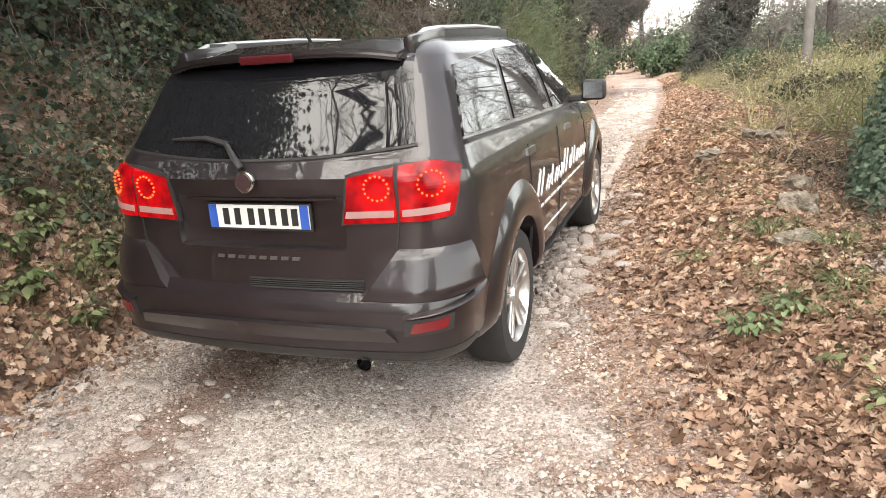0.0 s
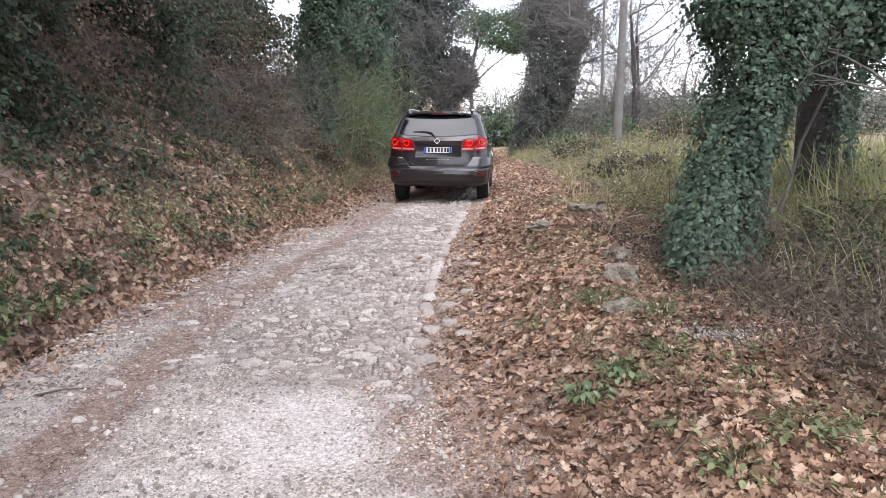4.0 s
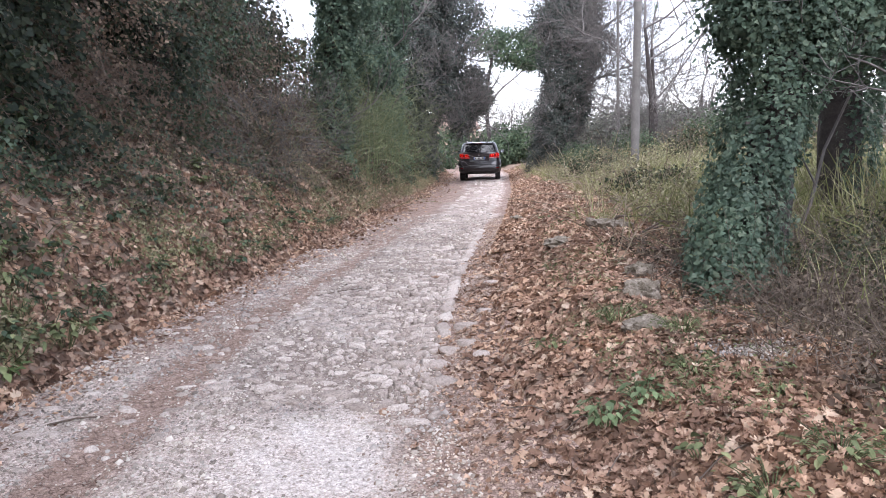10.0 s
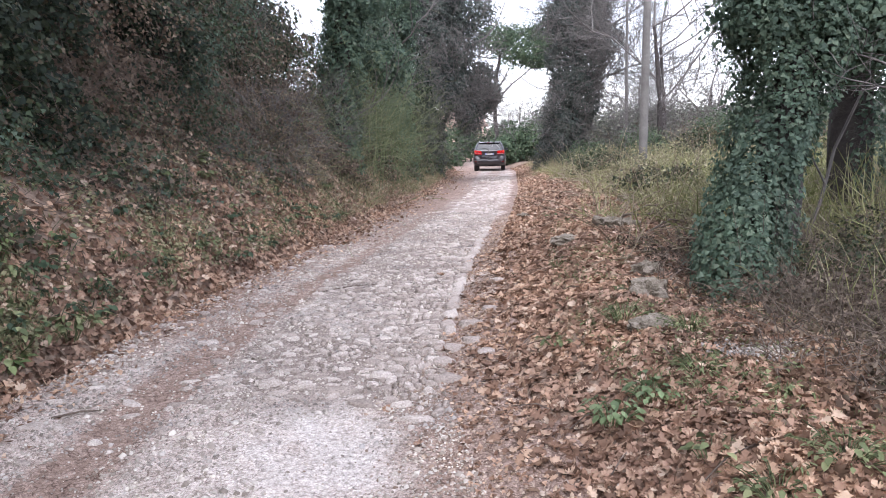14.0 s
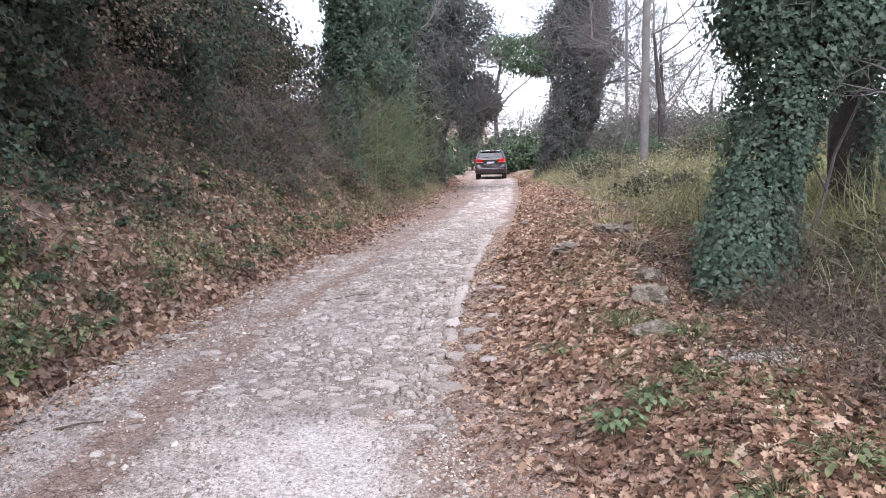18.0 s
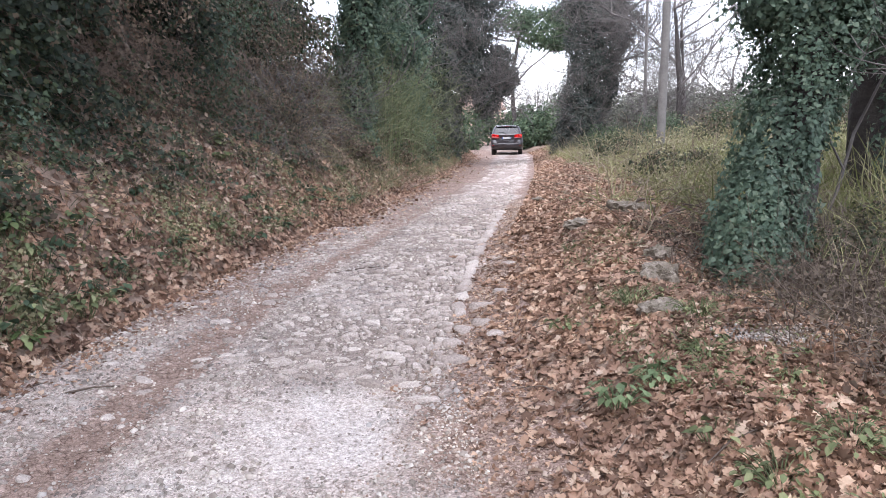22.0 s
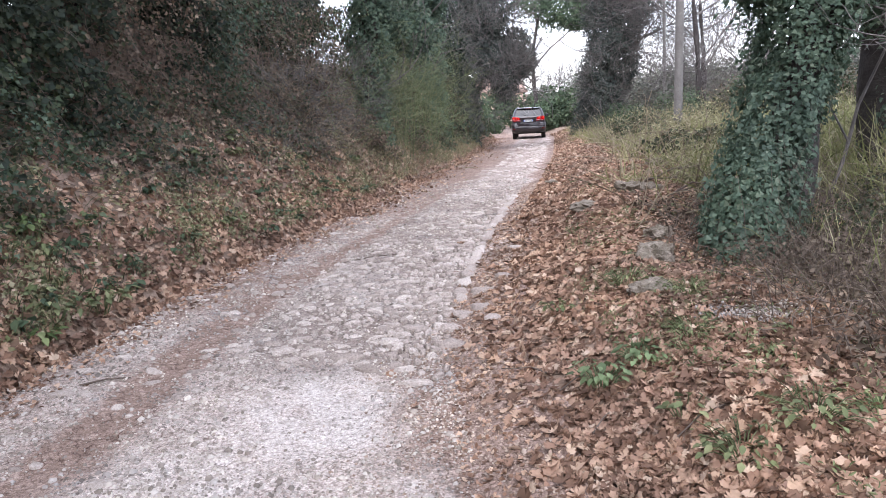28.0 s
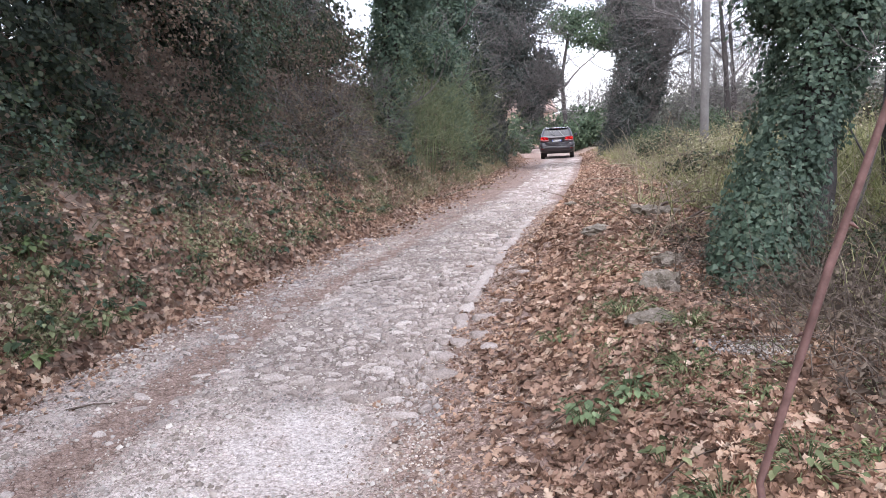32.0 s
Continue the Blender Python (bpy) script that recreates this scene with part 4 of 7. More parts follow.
# ---- grasses ----
def tuft_field(n, place, length, width, material, name, label, category="grass", lean=0.5):
    x, y = place(n)
    ok = rng.uniform(size=len(x)) < 0.5 + 0.5 * wave(x, y, 1.7, 3.0)
    x, y = x[ok], y[ok]
    m = len(x)
    pos = np.stack([x, y, surf_z(x, y) - 0.01], -1)
    up = unit(np.tile([0, 0, 1.0], (m, 1)) + rng.normal(size=(m, 3)) * [lean, lean, 0.1])
    xs = unit(np.cross(up, rng.normal(size=(m, 3))))
    rot = np.stack([xs, np.cross(up, xs), up], -1)
    v, f = scatter(blade(0.45, width), pos, rot, length * rng.uniform(0.45, 1.25, m))
    return tagged(new(name, mesh_of(name, v, f, material)), label, category, kind="stuff")


def right_bank(n):
    y = rng.uniform(9, 42, n)
    return right_edge(y) + 1.9 - 0.6 * smooth(16, 26, y) + 0.6 * wave(y, y * 0, 0.8, 5.0) + np.abs(rng.normal(size=n)) * 2.2 + 0.4 * wave(y, y * 0, 1.0, 2.0), y


tuft_field(30000, right_bank, 0.42, 0.014, M_GRASS, "grass", "long yellow-green winter grass on the low bank", lean=1.2)
tuft_field(13000, right_bank, 0.6, 0.005, M_STRAW, "dry_grass", "tall straw-coloured dead stalks on the low bank", lean=1.0)


def right_near(n):
    y = rng.uniform(4.2, 12, n)
    return right_edge(y) + 2.5 + rng.uniform(0, 5, n), y


tuft_field(9000, right_near, 0.42, 0.010, M_GRASS, "scrub_grass", "dry grass among the scrub")
tuft_field(7500, lambda n: (lambda y: (right_edge(y) + 2.15 + np.abs(rng.normal(size=n)) * 1.1, y))(rng.uniform(3.1, 7.2, n)), 0.42, 0.0045, M_DEAD, "dead_stalks", "grey-brown dead stalks tangled under the trees", lean=1.1)
tuft_field(5000, lambda n: (lambda y: (right_edge(y) + 2.1 + np.abs(rng.normal(size=n)) * 1.1, y))(rng.uniform(3.1, 7.2, n)), 0.13, 0.026, M_WEED, "undergrowth", "low olive-green undergrowth beneath the trees", lean=1.2)
tuft_field(16000, lambda n: (rng.uniform(3.3, 9.0, n), rng.uniform(6.0, 15.0, n)), 0.5, 0.012, M_GRASS, "meadow_grass", "bright yellow-green grass behind the trees", lean=0.6)
tuft_field(9000, lambda n: (rng.normal(5.2, 1.1, n), rng.normal(8.3, 1.3, n)), 0.85, 0.008, M_GRASS, "tall_grass", "tall arching yellow-green grass behind the trees", lean=0.7)
tuft_field(3500, lambda n: (rng.normal(5.0, 1.0, n), rng.normal(7.6, 1.2, n)), 0.8, 0.005, M_STRAW, "dry_grass", "pale dead stalks in the tall grass", lean=0.9)
tuft_field(1800, lambda n: (lambda y: (right_edge(y) + rng.uniform(0.85, 1.5, n), y))(rng.normal(5.0, 0.35, n)), 0.08, 0.03, M_WEED, "low_weeds", "low feathery green weeds round the rocks", lean=1.3)
tuft_field(1700, lambda n: (lambda y: (right_edge(y) + rng.uniform(1.2, 2.4, n), y))(rng.uniform(2.2, 5.4, n)), 0.065, 0.028, M_WEED, "low_weeds", "low feathery green weeds among the leaves", lean=1.3)


tuft_field(11000, lambda n: (lambda y: (left_edge(y) - 0.1 - np.abs(rng.normal(size=n)) * 1.0, y))(rng.uniform(12.5, 29, n)), 0.32, 0.012, M_OLIVE, "bank_grass", "grey-green grass on the far bank", lean=1.0)


def bank_foot(n):
    y = rng.uniform(2, 22, n)
    return left_edge(y) - 0.15 - np.abs(rng.normal(size=n)) * 0.5, y


tuft_field(7000, lambda n: (lambda y: (left_edge(y) - 0.1 - np.abs(rng.normal(size=n)) * 0.7, y))(rng.uniform(11, 30, n)), 0.24, 0.02, M_OLIVE, "bank_herbs", "grey-green herbs on the far bank", lean=0.9)
tuft_field(9000, bank_foot, 0.16, 0.02, M_BRAMBLE, "bank_herbs", "small green herbs among the leaves of the steep bank", lean=0.9)


def reeds():
    t = thing("reeds", "clump of tall yellow-green arching reeds on the bank", "reeds", "", pose(-2.75, 18.0, float(land_z(-2.75, 18.0))))
    n = 7500
    pos = np.stack([rng.normal(size=n) * 0.7 - 0.15, rng.normal(size=n) * 2.8, 0.85 + 0.75 * rng.normal(size=n)], -1)
    pos[:, 2] += 0.4 * wave(pos[:, 1], pos[:, 0], 1.4, 1.0)
    up = unit(np.stack([rng.normal(size=n) * 0.8 + 0.4, rng.normal(size=n) * 0.8 - 0.2, rng.uniform(0.1, 1.0, n)], -1))
    xs = unit(np.cross(up, rng.normal(size=(n, 3))))
    part_np("reed_foliage", *scatter(blade(0.7, 0.008), pos, np.stack([xs, np.cross(up, xs), up], -1), rng.uniform(0.22, 0.6, n)), M_CANE, t)
    pieces = []
    for k in range(26):
        p = np.array([rng.normal() * 0.35, rng.uniform(-2.4, 2.0), -0.3])
        pieces.append(tube([p, p + [0.1, 0, 0.9], p + [0.22 + rng.normal() * 0.1, rng.normal() * 0.15, rng.uniform(1.4, 2.0)]], [0.008, 0.007, 0.004], 4))
    tagged(part_np("cane_tangle", *joined(pieces), M_CANE, t), kind="stuff")


reeds()


# ---- fallen leaves ----
def litter(name, label, x, y, z, size, templates, material, flat=0.35):
    n = len(x)
    kinds = rng.integers(len(templates), size=n)
    e = 0.04
    nx_, ny_ = -(land_z(x + e, y) - land_z(x - e, y)) / (2 * e), -(land_z(x, y + e) - land_z(x, y - e)) / (2 * e)
    nrm = np.clip(np.stack([nx_, ny_, np.ones(n)], -1), -1.2, 1.2)
    pieces = []
    for k, tpl in enumerate(templates):
        s = kinds == k
        if s.any():
            pieces.append(scatter(tpl, np.stack([x, y, z], -1)[s], turns(int(s.sum()), nrm[s], flat), (size * rng.uniform(0.6, 1.3, n))[s]))
    return tagged(new(name, mesh_of(name, *joined(pieces), material)), label, "fallen leaves", kind="stuff")


def verge_spots(n, y0, y1, a, b, power=1.0):
    y = y0 + (y1 - y0) * rng.uniform(size=n) ** power
    x = right_edge(y) + a + (b - a) * rng.uniform(size=n)
    return x, y


SIMPLE = [sprig(), (IVY[0] * [0.9, 1, 2], IVY[1])]
LEAVES = [OAK[0], OAK[1], MAPLE[0], MAPLE[1], OAK[2]]
x, y = verge_spots(33000, 1.4, 9.5, 0.2, 2.75, 1.25)
dr_ = x - right_edge(y)
take = rng.uniform(size=len(x)) < (0.07 + 0.93 * smooth(0.45, 1.25, dr_ + 0.12 * wave(x, y, 2.1, 1.0) + 0.16 * (1 - smooth(2.6, 4.2, y)))) * (1 - 0.5 * smooth(1.9, 2.7, dr_ + 0.3 * wave(x, y, 2.0, 4.0)) * smooth(2.9, 3.8, y))
x, y = x[take], y[take]
lie = surf_z(x, y) + rng.uniform(0.004, 0.03, len(x))
by = y < 5.6
litter("leaf_litter", "thick carpet of tan fallen oak leaves on the verge", x[by], y[by], lie[by], 0.067, OAK + MAPLE, M_LITTER, 0.42)
litter("leaf_litter", "tan fallen oak leaves further along the verge", x[~by], y[~by], lie[~by], 0.068, SIMPLE[1:], M_LITTER, 0.45)
x, y = verge_spots(34000, 9, 44, 0.3, 3.0, 1.5)
litter("leaf_litter", "tan fallen leaves along the far verge", x, y, surf_z(x, y) + rng.uniform(0.004, 0.04, len(x)), 0.078, SIMPLE, M_LITTER, 0.5)
x, y = verge_spots(9000, 1.4, 12, -0.05, 1.3, 1.2)
litter("leaf_litter", "crumbled brown leaf scraps at the lane's edge", x, y, surf_z(x, y) + rng.uniform(0.003, 0.010, len(x)), 0.030, SIMPLE, M_LITTER, 0.5)
y = 1.2 + 11 * rng.uniform(size=11500) ** 1.2
x = left_edge(y) - np.abs(rng.normal(size=len(y))) * 0.75 + 0.08
litter("leaf_litter", "brown fallen leaves heaped on the steep bank", x, y, land_z(x, y) + rng.uniform(0.004, 0.05, len(x)), 0.074, OAK + MAPLE, M_LITTER, 0.5)
n_ = 2200
y = 1.5 + 14 * rng.uniform(size=n_) ** 1.2
x = left_edge(y) + np.abs(rng.normal(size=n_)) * 0.22
litter("leaf_litter", "small leaf scraps strewn along the lane's edge", x, y, surf_z(x, y) + rng.uniform(0.004, 0.012, n_), 0.045, SIMPLE, M_LITTER, 0.5)
y = 10 + 32 * rng.uniform(size=14000) ** 1.5
x = left_edge(y) - np.abs(rng.normal(size=len(y))) * 0.6 + 0.05 + (rng.uniform(size=len(y)) < 0.25) * np.abs(rng.normal(size=len(y))) * 0.35
litter("leaf_litter", "brown leaves along the foot of the steep bank", x, y, surf_z(x, y) + rng.uniform(0.004, 0.03, len(x)), 0.07, SIMPLE, M_LITTER, 0.5)
x, y = verge_spots(4200, 1.4, 5.6, 1.2, 2.9, 1.1)
take = rng.uniform(size=len(x)) < smooth(-0.4, 0.6, wave(x, y, 2.6, 2.0)) * (0.5 + 0.5 * (1 - smooth(2.4, 3.6, y)))
x, y = x[take], y[take]
litter("leaf_litter", "older dark brown leaves lying in the verge's carpet", x, y, surf_z(x, y) + rng.uniform(0.012, 0.036, len(x)), 0.066, OAK + MAPLE, M_LITTER_DARK, 0.5)
y = 1.2 + 14 * rng.uniform(size=3000) ** 1.2
x = left_edge(y) - np.abs(rng.normal(size=len(y))) * 0.9
litter("leaf_litter", "older dark leaves under the fresh ones", x, y, land_z(x, y) + rng.uniform(0.002, 0.03, len(x)), 0.09, SIMPLE, M_LITTER_DARK, 0.6)

# leaves thinning out towards the gravel
y = 1.4 + 8 * rng.uniform(size=2300) ** 1.4
x = right_edge(y) + 0.80 - np.abs(rng.normal(size=len(y))) * 0.30
litter("leaf_litter", "scattered tan leaves at the gravel's edge", x, y, surf_z(x, y) + rng.uniform(0.004, 0.02, len(x)), 0.08, OAK + MAPLE, M_LITTER, 0.25)


# green leaves that come up through the litter, in drifts
def green_drift(name, label, x, y, size, material, gate, shape=PLAIN):
    keep = wave(x, y, 2.4, gate) + 0.4 * wave(x, y, 6.5, gate + 2) + 0.25 * rng.normal(size=len(x)) > 0.25
    x, y = x[keep], y[keep]
    litter(name, label, x, y, surf_z(x, y) + rng.uniform(0.01, 0.075, len(x)), size, [SPRIG, (SPRIG[0] * [0.5, 1.3, 1], SPRIG[1])] if shape is PLAIN else [shape], material, 0.7)


y = 1.2 + 12 * rng.uniform(size=38000) ** 1.25
x = left_edge(y) - 0.10 - np.abs(rng.normal(size=len(y))) * 0.75
green_drift("ground_herbs", "low green herbs in drifts on the steep bank", x, y, 0.042, M_OLIVE, 3.0)
y = 1.2 + 9 * rng.uniform(size=6000) ** 1.25
x = left_edge(y) - 0.15 - np.abs(rng.normal(size=len(y))) * 0.6
green_drift("ground_herbs", "fresh green herbs between the bank's leaves", x, y, 0.04, M_WEED, 7.0)
y = 1.4 + 8 * rng.uniform(size=16000) ** 1.35
x = right_edge(y) + 0.9 + np.abs(rng.normal(size=len(y))) * 0.9
green_drift("ground_herbs", "small feathery green herbs in the leaf carpet", x, y, 0.028, M_WEED, 5.0, plain_leaf(0.3, 0.1))
y = 3.0 + 5 * rng.uniform(size=13000)
x = right_edge(y) + 1.75 + 0.35 * wave(y, y * 0, 2.1, 1.0) + np.abs(rng.normal(size=len(y))) * 1.3
keep = wave(x, y, 2.6, 8.0) + 0.5 * rng.normal(size=len(y)) > 0.15
x, y = x[keep], y[keep]
litter("leaf_litter", "old dark leaves and green shoots under the scrub", x, y, surf_z(x, y) + rng.uniform(0.01, 0.16, len(x)), 0.045, [PLAIN, plain_leaf(0.35, 0.1)], M_DRY, 0.9)

y = 1.8 + 2.6 * rng.uniform(size=5000)
x = right_edge(y) + 1.55 + 0.3 * wave(y, y * 0, 2.3, 2.0) + np.abs(rng.normal(size=len(y))) * 0.9
litter("leaf_litter", "old dark leaves among the dead stalks", x, y, surf_z(x, y) + rng.uniform(0.01, 0.04, len(x)), 0.048, SIMPLE, M_LITTER_DARK, 0.7)

# the verges and the bank go on behind
y = 1.6 - np.abs(rng.normal(size=15000)) * 6
x = right_edge(y) + 0.4 + np.abs(rng.normal(size=len(y))) * 1.8
litter("leaf_litter", "tan fallen leaves on the verge", x, y, surf_z(x, y) + rng.uniform(0.004, 0.03, len(x)), 0.085, SIMPLE, M_LITTER, 0.4)
y = 1.4 - np.abs(rng.normal(size=10000)) * 6
x = left_edge(y) - np.abs(rng.normal(size=len(y))) * 0.9 + 0.08
litter("leaf_litter", "brown leaves heaped on the steep bank", x, y, land_z(x, y) + rng.uniform(0.004, 0.05, len(x)), 0.09, SIMPLE, M_LITTER, 0.5)
y = rng.uniform(-10, 10, 20000)
x = right_edge(y) + 2.0 + np.abs(rng.normal(size=len(y))) * 4.5
litter("leaf_litter", "old brown leaves beneath the trees", x, y, surf_z(x, y) + rng.uniform(0.004, 0.03, len(x)), 0.085, SIMPLE, M_LITTER_DARK, 0.5)
thicket(22000, -14, 0.5, 0.095, IVY, M_IVY, "ivy", "dark green ivy on the steep bank", lambda y, h, x: drift(y, h, x) + rng.normal(size=len(y)) * 0.35 > 0.0)
thicket(20000, -14, 0.5, 0.075, PLAIN, M_BRAMBLE, "brambles", "tangled green and brown brambles on the bank", lambda y, h, x: drift(y, h, x) + rng.normal(size=len(y)) * 0.5 < 0.3)
tuft_field(7000, lambda n: (lambda y: (right_edge(y) + 2.8 + np.abs(rng.normal(size=n)) * 3.5, y))(rng.normal(-5, 3.2, n)), 0.35, 0.012, M_GRASS, "scrub_grass", "dry grass beside the lane")


# the low bank: a tangle of herbs, dead stems and bushes over the leaves
y = rng.uniform(7.5, 34, 56000)
x = right_edge(y) + 2.3 - 0.7 * smooth(16, 26, y) + np.abs(rng.normal(size=len(y))) * 1.9
lift = rng.uniform(0.0, 1.0, len(y)) * (0.12 + 0.75 * smooth(-0.1, 0.9, wave(x, y, 1.1, 6.0) + 0.4 * wave(x, y, 3.1, 2.0)))
litter("bank_scrub", "olive-green tangled herbs and bushes on the low bank", x, y, surf_z(x, y) + lift, 0.052, [SPRIG, (SPRIG[0] * [0.45, 1.4, 1], SPRIG[1])], M_OLIVE, 1.0)
x, y = verge_spots(9000, 6.0, 16, 1.2, 3.4)
litter("leaf_litter", "tan leaves drifted up the low bank", x, y, surf_z(x, y) + rng.uniform(0.004, 0.05, len(x)), 0.08, SIMPLE[1:], M_LITTER, 0.5)
pieces = []
for k in range(520):
    y = 6.5 + 24 * rng.uniform() ** 1.3
    x = float(right_edge(y)) + 1.5 + abs(rng.normal()) * 1.8
    p, d = np.array([x, y, float(surf_z(np.array(x), np.array(y)))]), unit(np.array([rng.normal() * 0.8, rng.normal() * 0.6, rng.uniform(0.2, 1.1)]))
    L, pts = rng.uniform(0.4, 1.5), []
    for q in range(6):
        pts.append(p)
        d = unit(d + [0, 0, -0.22] + rng.normal(size=3) * 0.18)
        p = p + d * L / 5
    pieces.append(tube(pts, np.linspace(0.007, 0.003, 6), 4))
tagged(new("dead_stems", mesh_of("dead_stems", *joined(pieces), M_STRAW)), "pale dead stems arching over the low bank", "stems", kind="stuff")
pieces = []
for k in range(1500):
    y = 1.9 + 6 * rng.uniform() ** 1.25
    x = float(right_edge(y)) + 1.85 + 0.25 * math.sin(y * 3) + abs(rng.normal()) * 1.1
    p, d = np.array([x, y, float(surf_z(np.array(x), np.array(y)))]), unit(np.array([rng.normal() * 0.9, rng.normal() * 0.7, rng.uniform(0.15, 1.0)]))
    L, pts = rng.uniform(0.25, 0.9), []
    for q in range(6):
        pts.append(p)
        d = unit(d + [0, 0, -0.2] + rng.normal(size=3) * 0.25)
        p = p + d * L / 5
    pieces.append(tube(pts, np.linspace(0.0035, 0.0012, 6), 4))
tagged(new("dead_stems", mesh_of("dead_stems", *joined(pieces), M_STEM)), "grey-brown dead stems tangled beneath the ivy tree", "stems", kind="stuff")
# fine twigs that blur the crowns
def twig_haze(name, label, clumps, length):
    """Fine bare twigs in loose clouds."""
    v, f = tube([(0, 0, 0), (0.06, 0.03, 0.5), (0.0, 0.1, 1.0)], [0.011, 0.008, 0.003], 3)
    pos, rot, s = cloud(clumps, length)
    tagged(new(name, mesh_of(name, *scatter((v, f), pos, rot, s), M_TWIG)), label, "twigs", kind="stuff")


twig_haze("twigs", "grey haze of fine bare twigs round the ivy tree", [(4.2, 30.5, 4.2, 1.6, 1.2, 1.6, 900), (3.2, 30, 2.0, 1.0, 0.8, 1.4, 500), (5.6, 30, 3.4, 1.4, 1.0, 1.2, 600), (3.0, 30.5, 6.5, 1.8, 1.2, 1.2, 700), (5.0, 29, 5.6, 1.5, 1.0, 1.0, 500), (5.6, 29.5, 5.0, 1.8, 1.0, 2.2, 1500), (7.2, 29, 3.4, 1.6, 1.0, 1.0, 600)], 0.75)
twig_haze("twigs", "grey haze of fine bare twigs round the leaning tree", [(-1.0, 28.3, 3.6, 1.4, 0.8, 1.5, 900), (-0.3, 28.4, 2.4, 0.9, 0.7, 1.0, 500), (-1.4, 28.3, 1.4, 0.9, 0.7, 1.0, 350), (0.3, 28.9, 3.2, 0.7, 0.5, 0.8, 220), (-1.2, 28.4, 5.8, 1.7, 0.9, 1.2, 600)], 0.6)
twig_haze("twigs", "fine bare twigs above the scrub on the bank", [(6.2, 24, 2.2, 1.6, 1.0, 0.9, 700), (8.6, 25, 2.2, 1.6, 1.0, 0.9, 600), (4.9, 23, 1.9, 1.0, 0.8, 0.8, 400), (11.5, 27, 2.2, 2.0, 1.0, 0.9, 500)], 0.6)
twig_haze("twigs", "pale haze of bare twigs above the far hedge", [(2.2, 49, 1.9, 1.5, 0.8, 1.0, 420), (3.2, 50, 2.6, 1.1, 0.7, 0.9, 220)], 0.8)
twig_haze("twigs", "fine dead twigs hanging in the thicket", [(-3.2, 13.5, 1.9, 0.8, 1.8, 0.8, 800), (-3.1, 10.5, 1.6, 0.6, 1.5, 0.7, 500), (-2.9, 19, 3.2, 0.7, 1.6, 1.2, 300), (-4.4, 15.6, 4.4, 0.9, 1.0, 0.9, 500), (-4.2, 13.2, 4.3, 0.8, 1.0, 0.7, 300)], 0.3)


# ---- the car: a large dark estate with its lamps lit ----
def paint_build(nt, bsdf):
    c = ramp_of(nt, noise_of(nt, 2.5, 5), [(0.3, (0.014, 0.0095, 0.0115)), (0.7, (0.023, 0.0165, 0.019))])
    nt.links.new(c, bsdf.inputs["Base Color"])
    bsdf.inputs["Metallic"].default_value = 0.3
    nt.links.new(ramp_of(nt, noise_of(nt, 5, 6, 0.7), [(0.3, (0.30, 0.30, 0.30)), (0.75, (0.46, 0.46, 0.46))]), bsdf.inputs["Roughness"])
    bsdf.inputs["Coat Weight"].default_value = 0.9
    bsdf.inputs["Coat Roughness"].default_value = 0.025


def plain(name, colour, rough, metal=0.0, glow=0.0, coat=0.0):
    def build(nt, bsdf):
        k = ramp_of(nt, noise_of(nt, 18, 4), [(0.3, tuple(v * 0.85 for v in colour)), (0.7, colour)])
        nt.links.new(k, bsdf.inputs["Base Color"])
        bsdf.inputs["Roughness"].default_value, bsdf.inputs["Metallic"].default_value = rough, metal
        bsdf.inputs["Coat Weight"].default_value = coat
        if glow:
            bsdf.inputs["Emission Color"].default_value = (*colour, 1)
            bsdf.inputs["Emission Strength"].default_value = glow
    return shade(name, build)


M_PAINT = shade("dark_metallic_paint", paint_build)
M_GLASS = plain("tinted_glass", (0.010, 0.010, 0.012), 0.03, 0.0, 0.0, 0.2)
M_GLASS.node_tree.nodes["Principled BSDF"].inputs["Specular IOR Level"].default_value = 0.5
M_GLASS.node_tree.nodes["Principled BSDF"].inputs["Coat IOR"].default_value = 1.45
M_TYRE = plain("tyre_rubber", (0.03, 0.028, 0.027), 0.85)
M_PLASTIC = plain("black_plastic", (0.025, 0.024, 0.024), 0.55)
M_ALLOY = plain("alloy", (0.62, 0.61, 0.60), 0.32, 0.9)
M_CHROME = plain("chrome", (0.75, 0.75, 0.75), 0.12, 1.0)


def lamp_build(nt, bsdf):
    """A red lens with fine flutes, lit unevenly from within."""
    tc = nt.nodes.new("ShaderNodeTexCoord")
    w = nt.nodes.new("ShaderNodeTexWave")
    w.wave_type, w.bands_direction = "BANDS", "Z"
    w.inputs["Scale"].default_value = 28.0
    nt.links.new(tc.outputs["Object"], w.inputs["Vector"])
    big = noise_of(nt, 9.0, 2)
    c = ramp_of(nt, big, [(0.35, (0.10, 0.001, 0.003)), (0.6, (0.30, 0.002, 0.005))])
    nt.links.new(c, bsdf.inputs["Base Color"])
    bsdf.inputs["Roughness"].default_value, bsdf.inputs["Specular IOR Level"].default_value = 0.12, 0.35
    nt.links.new(ramp_of(nt, big, [(0.35, (0.30, 0.0, 0.003)), (0.6, (1.0, 0.006, 0.012))]), bsdf.inputs["Emission Color"])
    bsdf.inputs["Emission Strength"].default_value = 0.055
    bumped(nt, bsdf, w.outputs["Fac"], 0.05, 0.003)


